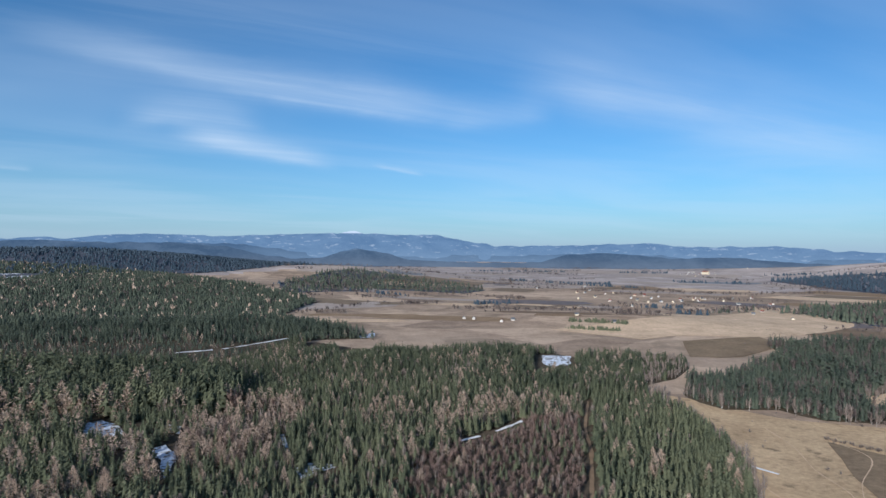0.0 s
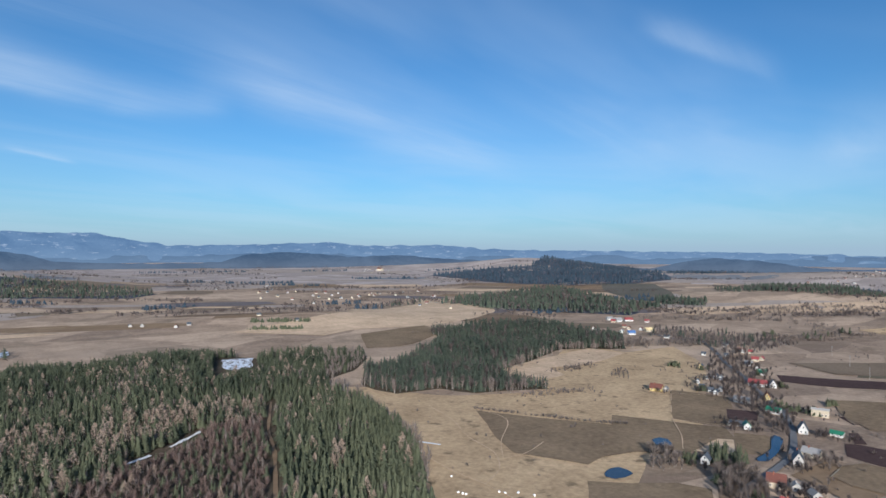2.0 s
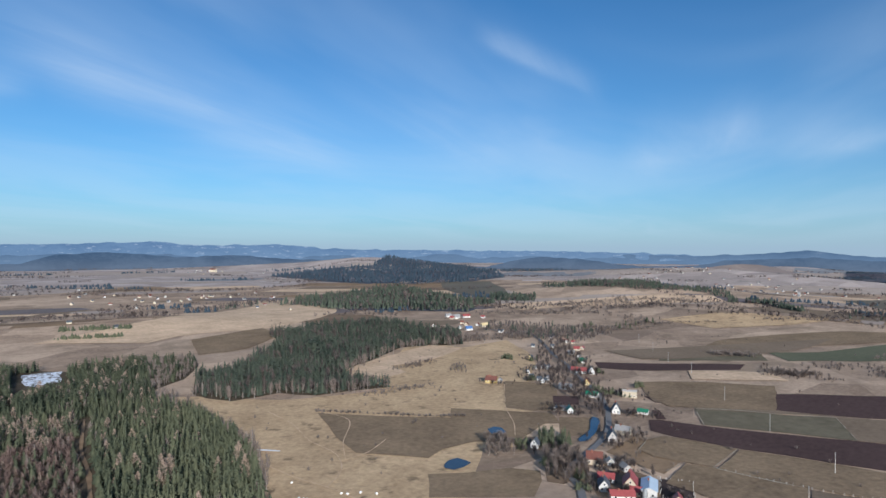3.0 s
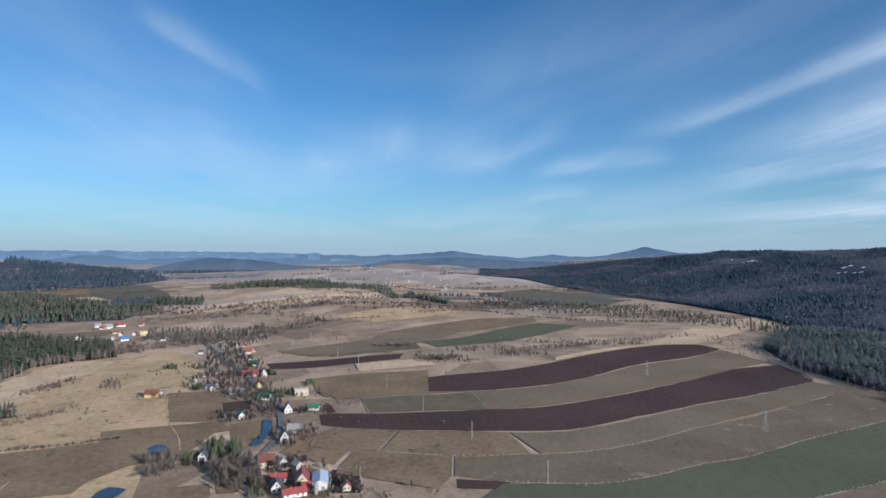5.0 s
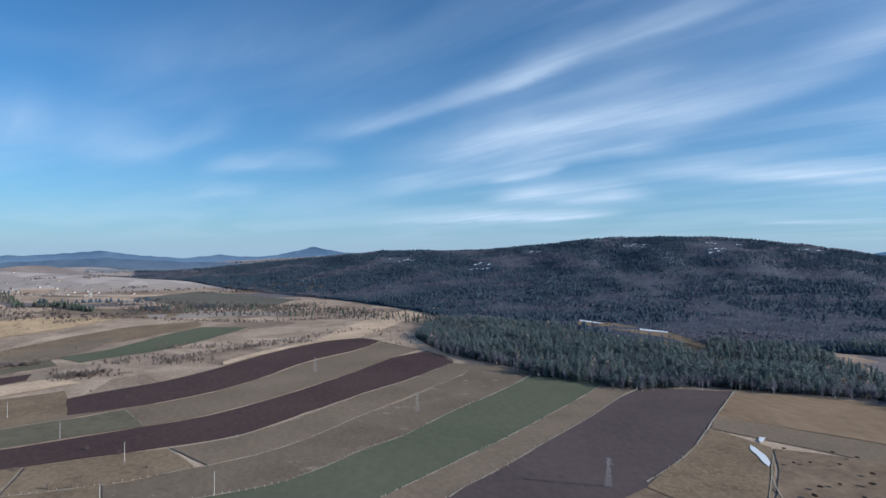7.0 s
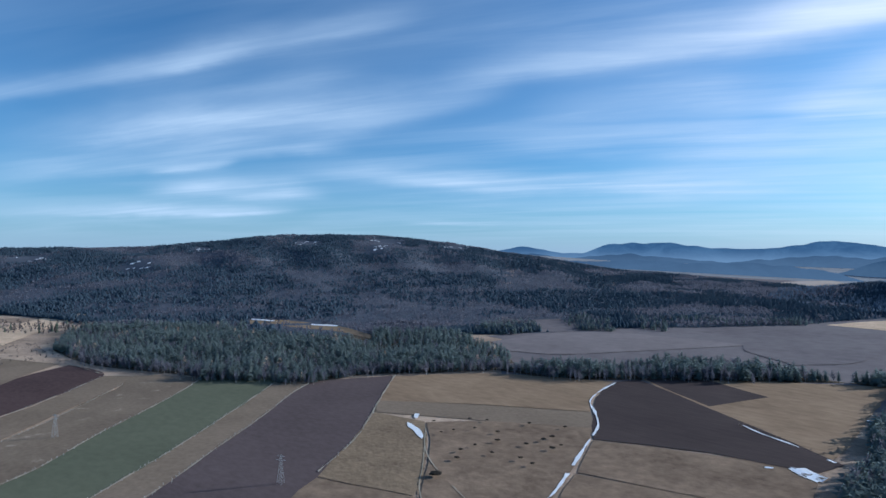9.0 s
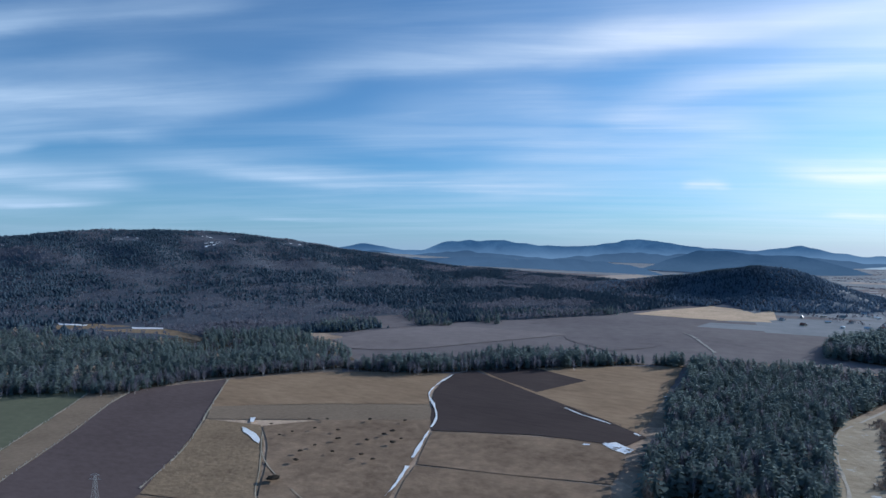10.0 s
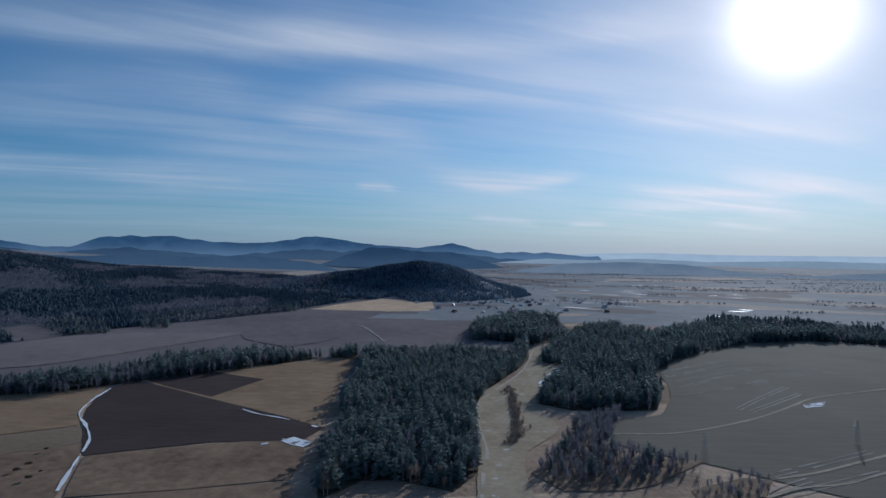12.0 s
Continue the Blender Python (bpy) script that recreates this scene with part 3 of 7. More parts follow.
STUBBLE_B = [(611, -160), (577, -201), (542, -221), (502, -186), (457, -144), (425, -111), (376.1, -67), (352.9, -38.3), (330.6, -15.8), (311.9, 9.5), (303.9, 35.8), (300, 55), (301, 82.1), (328.9, 89.9), (333, 77.8), (345.5, 49.6), (346.3, 43.5), (359.4, 20.3), (381.9, -8.1), (428, -46), (472, -89), (522, -127), (561, -161)]
STUBBLE_C = [(481, 117), (517, 69), (562, 32), (642, -13), (719, -77), (773, -108), (703, -144), (653, -102), (596, -64), (526, -11), (483, 28), (452, 60), (433, 94)]
STUBBLE_D = [(469, 253), (512, 192), (516, 176), (471, 153), (485, 119), (436, 189), (432, 224)]
GOLD_A = [(435, -351), (388, -424), (288, -481), (271, -422), (245, -378), (309, -338), (373, -287)]
BAND_A = [(373, -287), (308, -337), (244, -377), (221, -345), (280, -306), (348, -265)]
PASTURE_A = [(305, -274), (279, -306), (221, -344), (198.4, -300.4), (177.8, -249), (169.2, -228.1), (158.1, -201.4), (194.3, -171.3), (224.9, -200), (259.2, -236.7)]
PASTURE_B = [(347, -264), (307, -275), (264.6, -238.2), (225.5, -199.4), (217, -187.8), (267.7, -167.9), (302, -210.3)]
PASTURE_C = [(267.1, -166.9), (216.2, -187.2), (197.3, -167.8), (242.1, -130.5), (258.8, -151.7)]
DARK_A = [(285, -479), (277, -504), (237, -480), (202, -457), (166, -434), (135, -414), (109, -397), (90, -383.6), (96.1, -360.4), (122.1, -354.6), (147.7, -351.2), (178, -338), (208.4, -324.9), (224, -348), (244, -380), (266, -419)]
DARK_B = [(275, -510), (255, -529), (233, -547), (203, -532), (174, -519), (185, -484), (194, -456), (231, -479)]
GOLD_B = [(276, -508), (231, -549), (174, -596), (116, -638), (109, -566), (103, -487), (97, -413), (97.2, -388), (109, -397), (135, -414), (166, -434), (202, -457), (237, -480)]
BROWN_A = [(207.3, -323.3), (146.5, -348.4), (95.6, -358.5), (88.7, -323), (86.7, -297.6), (130.6, -283.3), (182.3, -269.1)]
BROWN_B = [(181.6, -267.1), (130.2, -282.4), (85.9, -294.8), (78, -260.6), (152.2, -199.6), (166.7, -229.9)]
MAUVE_A = [(557, -610), (539, -684), (409, -775), (355, -951), (228, -1112), (43, -1138), (32, -851), (123, -732), (178, -707), (248, -759), (343, -725), (343, -650), (429, -599)]
MAUVE_B = [(629, -799), (584, -848), (501, -749), (529, -692)]
STRAW_A = [(283, -1092), (248, -1211), (162, -1351), (88, -1187), (68, -1100), (152, -1084)]
OLIVE_A = [(-180, -590), (-223, -662), (-333, -782), (-409, -797), (-468, -779), (-527, -728), (-206.2, -284.1), (-176.8, -292.7), (-153, -312.5), (-125.8, -336.2), (-97, -351.9), (-82.1, -371), (-103, -414), (-134, -431), (-165, -509)]
VALLEY_FLOOR = [(-4.8, -271), (-10, -478), (-35, -531), (-60, -609), (-80, -747), (-88, -748), (-72, -596), (-96, -612), (-78, -523), (-50, -447), (-58.4, -392.7), (-32, -338.5), (-30.9, -272.2)]
BROWN_C = [(230, 365), (254, 334), (295, 289), (332, 245), (283.8, 232.6), (263.2, 248.6), (239.7, 252.2), (225.7, 246.2), (201.2, 280.3), (207.9, 307.3), (219, 336)]
STRAW_B = [(149, 847), (280, 916), (583, 1123), (673, 1036), (610, 912), (440, 796), (311, 796), (249, 765)]
BROWN_D = [(296, 757), (409, 796), (411, 735), (319, 654), (263, 651)]
BROWN_E = [(485, 264), (521, 232), (553, 178), (471, 151), (438, 195), (427, 209), (447, 236)]
STRAW_C = [(316, 472), (370, 496), (442, 520), (488, 533), (498, 489), (421, 460), (373, 464), (365, 430), (340, 423)]
STRAW_F = [(365.4, 136.4), (372.3, 112.8), (378.8, 88.6), (381.6, 70.2), (345.5, 49.6), (334, 78), (326.5, 108.3), (324.2, 131.8)]
STRAW_G = [(357, 178.2), (365.7, 138.3), (324.3, 134.2), (318.6, 163.3), (321.6, 176.9), (341.7, 181.7)]
BROWN_F = [(318.7, 147), (324.2, 131.8), (326.5, 108.3), (329.5, 91.6), (300.6, 83.5), (281.4, 85), (286, 141.2)]
STUBBLE_E = [(381.9, 68.4), (395.7, 32.7), (439, -9), (490, -53), (539, -102), (611, -160), (584, -171), (561, -161), (522, -127), (428, -46), (381.9, -8.1), (359.4, 20.3), (347.3, 43.6)]
STRAW_H = [(564, 258), (589, 230), (609, 203), (584, 177), (552, 211), (530, 238)]
STRAW_I = [(661, 70), (737, 23), (822, -60), (832, -88), (807, -86), (788, -37), (715, 23), (642, 67)]
POND_A = [(223.6, 233.1), (231.7, 236.4), (236.7, 235.7), (237.4, 230.7), (236.6, 225.7), (228.8, 223.7), (222.6, 224.3), (220.8, 228.8)]
POND_B = [(288.1, 259.9), (295.2, 260.9), (296.9, 256), (292, 247.9), (285.9, 247.3), (282.8, 252.3)]
STREAM_POOL = [(312, 209.8), (324.4, 212.8), (337, 217), (354, 228), (362, 231), (359, 224), (343, 215), (326.3, 208), (313.4, 204.1), (309.5, 206.4)]
YARD = [(271.5, 173.2), (286.6, 165.6), (289, 157.3), (287.6, 142.5), (268.9, 135.3), (252, 130.9), (243.1, 150.7), (253.8, 161.8)]
GROVE_ROAD = [(272.1, 205.5), (287.3, 199.9), (293.5, 192.5), (276.3, 178.7), (252.8, 163.4), (259.1, 175.6), (249, 174.3), (245.8, 182.2)]
GARDEN_TREES = [(300.2, 176), (307.7, 168.8), (288.8, 159.6), (287.8, 167.5)]
ORCHARD = [(273.3, 246.4), (286.2, 242.3), (279.7, 231.3), (260.8, 218.2), (249.6, 224.9)]
LANE_TREES = [(325.4, 202), (321.4, 191.3), (351, 194), (354.3, 185.7), (330.5, 177.3), (322.9, 186.7), (307.9, 184.5)]
THICKET_B = [(268, 247.8), (283.5, 236.2), (263.6, 217.9), (252, 228.2)]
THICKET_D = [(597, 456), (622, 439), (519, 332), (432, 275), (415, 303), (462, 358)]
THICKET_E = [(414, 304), (435, 263), (362, 219), (359, 229), (398, 272)]
SPRUCES_A = [(302.6, 231.6), (311.3, 226.6), (315.9, 218.3), (295.8, 203.4), (283.1, 210.9), (285.1, 219.8)]
SPRUCES_B = [(481, 419), (496, 414), (485, 405), (480, 416)]
THICKET_F = [(421, 429), (434, 420), (401, 389), (390, 398)]
THICKET_G = [(535, 546), (590, 542), (548, 500), (526, 517), (498, 509)]
GREY_A = [(1277, 1347), (1352, 1213), (1092, 929), (981, 912), (1084, 1122)]
GREY_B = [(1526, 361), (1786, 253), (1467, -7), (1233, 61), (1333, 214)]
MEADOW_A = [(367, 374), (379, 358), (389, 338), (334, 286), (322, 302), (309, 316)]
MEADOW_B = [(403, 345), (416, 327), (423, 308), (395, 283), (352, 258), (343, 272), (337, 287)]
MEADOW_C = [(307, 313), (328, 285), (350, 257), (334, 237), (306.5, 255.4), (294, 272), (282, 288)]
MEADOW_D = [(311, 258), (322, 247), (333, 238), (310.4, 220.9), (299, 229.7), (290.7, 240.1)]
MEADOW_E = [(281, 286), (293.7, 271.6), (305.7, 253.3), (287, 238.3), (271, 250.5), (256.3, 261.2)]
MEADOW_F = [(345, 247), (358, 232), (346, 220), (323, 213.2), (311, 220.1)]
MEADOW_G = [(305.6, 186.5), (345.1, 190.1), (323.5, 151), (297.2, 148), (299.6, 165)]
MEADOW_H = [(210.1, 229.3), (225.9, 218.1), (246.1, 207.6), (255.6, 194.1), (244.3, 184.3), (226.2, 175), (190.5, 207.9)]
STRIP = [(917, -450), (888, -483), (832, -506), (770, -519), (663, -497), (641, -477), (727, -485), (780, -469), (840, -456), (881, -432)]
STRIP_CLEAR = [(927, -450), (836, -509), (667, -502), (588, -443), (694, -418), (765, -371)]
GARDEN = [(290, 146.7), (295.9, 132), (266.9, 118.4), (261.8, 131.6)]
SNOW_A = [(313, -265), (308, -265), (284.6, -253.3), (278.3, -246.8), (286.8, -250.8), (302.1, -257.5)]
SNOW_B = [(325, -282), (322, -284), (315, -276), (318, -276)]
SNOW_C = [(109.2, -355.6), (102.7, -362.7), (92.1, -354.2), (93.8, -343.4), (101.6, -348.5)]
SNOW_D = [(104, -493), (88, -502), (84, -479), (90, -477)]
SNOW_E = [(105, 649), (135, 644), (124, 594), (104, 588), (99, 604)]
SNOW_F = [(-72.9, 315.7), (-69.2, 322.7), (-52.9, 317.6), (-59.8, 308.3), (-69, 299.1)]
SNOW_G = [(-97.7, 369.3), (-95.1, 370), (-83.8, 341.9), (-85.3, 339.4)]
SNOW_H = [(119.6, -349.1), (115.3, -351.6), (114.7, -348.6), (118, -346.5)]
SNOW_K = [(924, -454), (883, -474), (877, -467), (909, -449)]
SNOW_L = [(821, -501), (778, -522), (768, -513), (804, -492)]
SNOW_M = [(-248, -465), (-271, -475), (-259, -460), (-246, -455)]
SNOW_N = [(109.5, -359.7), (92.1, -355.3), (92.3, -345.9), (103.3, -350.1)]
SNOW_O = [(-1065, 1476), (-995, 1515), (-920, 1411), (-999, 1385)]
SNOW_P = [(-224, 385), (-213, 388), (-199, 366), (-209, 362)]
SNOW_Q = [(-161.9, 343.8), (-155.4, 343.5), (-148.8, 325.6), (-155.1, 328.2)]
SNOW_R = [(-176, 390), (-162, 384), (-158, 370), (-168, 375)]
SNOW_S = [(-175, 798), (-133, 792), (-129, 768), (-168, 770)]
SNOW_T = [(-110, 779), (-88, 806), (-84, 772), (-99, 757)]
SNOW_U = [(105, -498), (88, -495), (84, -476), (99, -482)]
DITCH_SNOW = [(283, -476), (275, -438), (262, -404), (241, -378), (221, -350), (205.8, -314.7), (195.5, -290.3), (183.6, -262.1), (174.8, -240.1), (170.9, -226.8)]
BANK_SNOW = [(157, -422), (142, -411), (121, -401), (94.5, -383.5)]
ROAD_VILLAGE = [(235.7, 154.8), (251.2, 167.7), (262.9, 182.5), (280.4, 188.8), (308.3, 195.4), (335.7, 204.3), (370, 224), (403, 248), (427, 268), (446, 291), (469, 316), (511, 359), (548, 401), (609, 463), (665, 527), (631, 527), (640, 585)]
TRACK_FOREST = [(11.3, 361.8), (30.9, 377.7), (54, 405)]
TRACK_FOREST_B = [(-281, 646), (-238, 676), (-188, 751)]
FIREBREAK = [(109, 457), (91.4, 389.4), (84.5, 345.8), (66.9, 270.9)]
TRACK_FIELD = [(293.6, -264.2), (268.8, -241), (244.7, -224.3), (213.3, -209.5), (193.6, -200.9)]
TRACK_FIELD_B = [(268.8, -241), (242, -215.5), (225.1, -198.3), (210.1, -186.6)]
TRACK_VALLEY = [(-6.5, -270.9), (-8.5, -311.9), (-11.2, -345.8), (-8.2, -387.9), (-8, -452), (-24, -498), (-52, -581), (-74, -694)]
MEADOW_TRACK = [(163.1, 323.2), (171.8, 311.8)]
TRAM_A = [(-88.2, -383), (-131, -388), (-191, -422), (-238, -461), (-268, -487), (-346, -523)]
TRAM_B = [(-155, -313.8), (-181.7, -324.6), (-213, -342), (-251, -363)]
TRAM_C = [(-139.6, -290.2), (-161.5, -302.6), (-187.1, -309.9), (-231, -335)]
TRAM_D = [(-199, -591), (-247, -632), (-291, -642)]
TRAM_E = [(-183, -558), (-232, -593), (-276, -597)]
TRAM_F = [(-170, -490), (-214, -512), (-257, -537)]
FURROW_A = [(-175, -571), (-213, -600), (-267, -640)]
FURROW_B = [(-177, -555), (-219, -587), (-268, -617), (-320, -622)]
FURROW_C = [(-181, -537), (-222, -567), (-268, -592)]
FURROW_D = [(-178, -514), (-227, -556), (-268, -581), (-337, -604)]
FURROW_E = [(-212, -509), (-276, -556), (-340, -591)]
FURROW_F = [(-195, -447), (-226, -481), (-266, -521)]
FURROW_G = [(-202, -442), (-238, -474), (-269, -502)]
FURROW_H = [(-155, -316), (-182, -331), (-209, -346), (-230, -358)]
FURROW_I = [(-144, -292), (-156, -302), (-171, -311)]
FURROW_J = [(-151, -292), (-187, -310), (-216, -325)]
MARGIN_A = [(434, 193), (450, 172), (465, 141), (481, 117)]
MARGIN_B = [(381.9, 68.4), (391.7, 42.4), (413, 13), (451, -21), (490, -53), (542, -102), (611, -160)]
MARGIN_C = [(346.3, 43.5), (358.4, 20.3), (381.9, -8.1), (427, -46), (472, -89), (561, -161)]
MARGIN_D = [(300, 55), (303.9, 35.8), (311.9, 9.5), (330.6, -15.8), (353.9, -38.4), (376.1, -67), (425, -111), (457, -144), (502, -187), (542, -221)]
MARGIN_E = [(284.2, -40.1), (297.7, -56.5), (324.2, -88.1), (357.1, -126.8), (403, -177), (441, -217), (486, -263)]
MARGIN_F = [(277.1, -70.8), (287.7, -81.4), (310.9, -110.5), (349.6, -153.9), (387, -197), (438, -251), (466, -288)]
MARGIN_G = [(273.6, -171.7), (302.4, -213.2), (331, -245), (380, -295), (438, -356)]
MARGIN_H = [(324.2, 131.8), (326.5, 108.3), (333, 77.8), (345.5, 49.6)]
MARGIN_I = [(324.3, 134.2), (364, 137.1)]
MARGIN_J = [(481, 117), (433, 94)]
MARGIN_K = [(381.6, 70.2), (345.6, 48.7)]
MARGIN_L = [(434, 193), (397, 170)]
MARGIN_M = [(321.3, 175.2), (344.1, 181.4)]
MARGIN_N = [(301.3, 148.8), (320.6, 147.8)]
MARGIN_O = [(807, -87), (753, -121), (696, -150), (611, -165), (580, -202), (542, -221)]
BROOK_TREES = [(-34, -500), (-34, -435), (-31.8, -384.7), (-24.8, -359.1)]
WAY_F = [(376, 351), (389, 339), (405, 326), (426, 305)]
WAY_G = [(377, 227), (390, 216), (396, 208)]
WAY_A = [(155.6, 300.1), (157.5, 272.8), (162.5, 249.8), (164.5, 229.1), (164.1, 215.7)]
WAY_B = [(233, 370), (236, 337), (206.8, 300.8), (190.8, 275.4), (206.3, 276.5), (228, 287.6)]
WAY_C = [(207, 393), (204, 355), (194.1, 317.3), (192, 286.6), (180, 263.4), (162.5, 249.8)]
WAY_D = [(316, 322), (322, 302), (334, 286), (343, 272), (352, 258)]
WAY_E = [(403, 345), (337, 287), (311, 258), (290.7, 240.1)]
FRINGE_A = [(192, 477), (203, 441), (242, 439), (257, 412), (285, 405), (316, 397)]
FRINGE_B = [(783, -167), (678, -167), (603, -203), (547, -228), (540, -212), (459, -281), (460, -338), (420, -397), (391, -444), (326, -456), (269, -510), (210, -562)]
FRINGE_C = [(165, 484), (169, 400), (165.2, 354.4), (158.1, 314.5), (137.6, 266.6)]
FRINGE_D = [(315, 466), (366, 492), (449, 538), (515, 514)]
HEDGE_A = [(233, 370), (255, 342), (277, 313), (298, 292)]
HEDGE_B = [(361, 449), (395, 448), (421, 460), (378, 453)]
HEDGE_C = [(281, 407), (310, 386), (343, 375), (281, 384)]
HEDGE_D = [(-35, -499), (-33, -416), (-28.6, -366.9)]
HEDGE_E = [(662, 182), (708, 154), (675, 108), (664, 75)]
HEDGE_F = [(632, 211), (610, 180), (616, 146)]
HEDGE_G = [(846, 659), (963, 663), (1092, 641), (1115, 557)]
HEDGE_H = [(588, 527), (629, 499), (672, 471)]
HEDGE_I = [(760, 505), (779, 457), (884, 466)]
HEDGE_J = [(157, -422), (121, -403), (96.6, -388.2)]
HEDGE_K = [(191, 915), (265, 885)]
HEDGE_L = [(174, 859), (238, 833)]
HEDGE_M = [(978, 710), (1123, 659), (1163, 570), (1196, 505)]
HEDGE_N = [(786, 722), (869, 658), (943, 610), (887, 470)]
HEDGE_O = [(1011, 622), (1202, 561), (1191, 399)]
HEDGE_P = [(781, 155), (771, 73), (811, -4), (875, -67)]
SLOPE_A = [(929, 810), (1055, 741), (1214, 630), (1304, 542), (1248, 493), (1094, 590), (973, 683), (878, 715)]
SLOPE_B = [(924, 470), (1063, 398), (1129, 278), (1016, 300), (886, 368)]
SLOPE_C = [(792, 313), (988, 234), (1041, 147), (978, 138), (804, 229), (697, 304)]
SLOPE_D = [(606, 372), (733, 304), (900, 222), (767, 226), (628, 286), (588, 317)]
KNOLL_GRASS = [(795, -26), (1007, -112), (1186, -223), (1183, -287), (1072, -220), (873, -120), (803, -75)]
WOOD_KNOB_B = [(-1, -761), (-8, -891), (-63, -968), (-135, -948), (-126, -785), (-83, -743)]
CREEK = [(216, -950), (179, -907), (149, -867), (123, -799), (101, -738)]
FALLOW_PALE = [(516, -575), (519, -684), (466, -763), (371, -785), (287, -790), (347, -658), (400, -559), (454, -535)]
FALLOW_DARK = [(320, -927), (247, -1015), (162, -965), (165, -750), (205, -683), (281, -754)]
BELT_A = [(877, 745), (1006, 706), (1087, 668), (1188, 592), (1185, 516)]
BELT_B = [(730, 472), (810, 437), (893, 444), (949, 394)]
BELT_C = [(1029, 345), (1121, 266), (1062, 168), (1027, 61), (1040, -37), (1064, -95)]
SCRUB_A = [(1302, 299), (1260, 210), (1241, 105), (1253, 21), (1346, -48)]
SCRUB_B = [(661, 120), (702, 105), (759, 51), (792, -14)]
SCRUB_C = [(604, 197), (618, 184), (628, 168)]
SCRUB_D = [(682, 277), (685, 264), (688, 250)]
SCRUB_E = [(881, -98), (836, -143), (725, -130)]
WOOD_FAR_C = [(1249, 947), (1305, 802), (1359, 677), (1392, 550), (1280, 480), (1329, 579), (1267, 684), (1237, 801), (1187, 887)]
WOOD_FAR_D = [(1036, 928), (1065, 825), (1004, 778), (957, 857)]
EVERGREENS = [(469, 257), (464, 256), (496, 308), (497, 389), (492, 420), (492, 415), (433, 258), (426, 258), (428, 262), (261, 171), (252.3, 164.2), (280.2, 227.6), (276, 221.6), (263.5, 195.3), (433, 250), (430, 246), (421, 330), (522, 352), (435, 272)]
POLES = [(688, 375), (642, 333), (593, 291), (553, 249), (474, 188), (416, 136), (477, 190), (416, 137), (362.4, 88.2), (304.9, 35.6), (301.7, 83.4)]
PYLONS = [(272.5, -149.8), (431, -86), (591, -20), (272.4, -150.1), (-231, -374), (-129.4, -340.2)]
HEAPS = [(299, -276), (275.7, -271.6), (287, -298), (277, -304), (269.6, -284.6), (254.3, -289.1), (253, -319), (225.1, -306.1), (232, -329), (245.7, -247.9), (246.1, -260), (230.2, -257), (227, -283.3), (213.7, -261.9), (203.9, -259.5), (212.1, -288.4), (227.7, -211.8), (211.6, -296.2), (237.3, -236.4), (243.1, -276.3), (277.4, -262.6), (225.7, -298.2)]
WHITE_STONES = [(145.8, 247.2), (147.1, 245.3), (147.9, 243.6), (163.1, 238.6), (164.7, 236.2), (170.3, 233.5), (175, 227.4), (153, 266.1)]
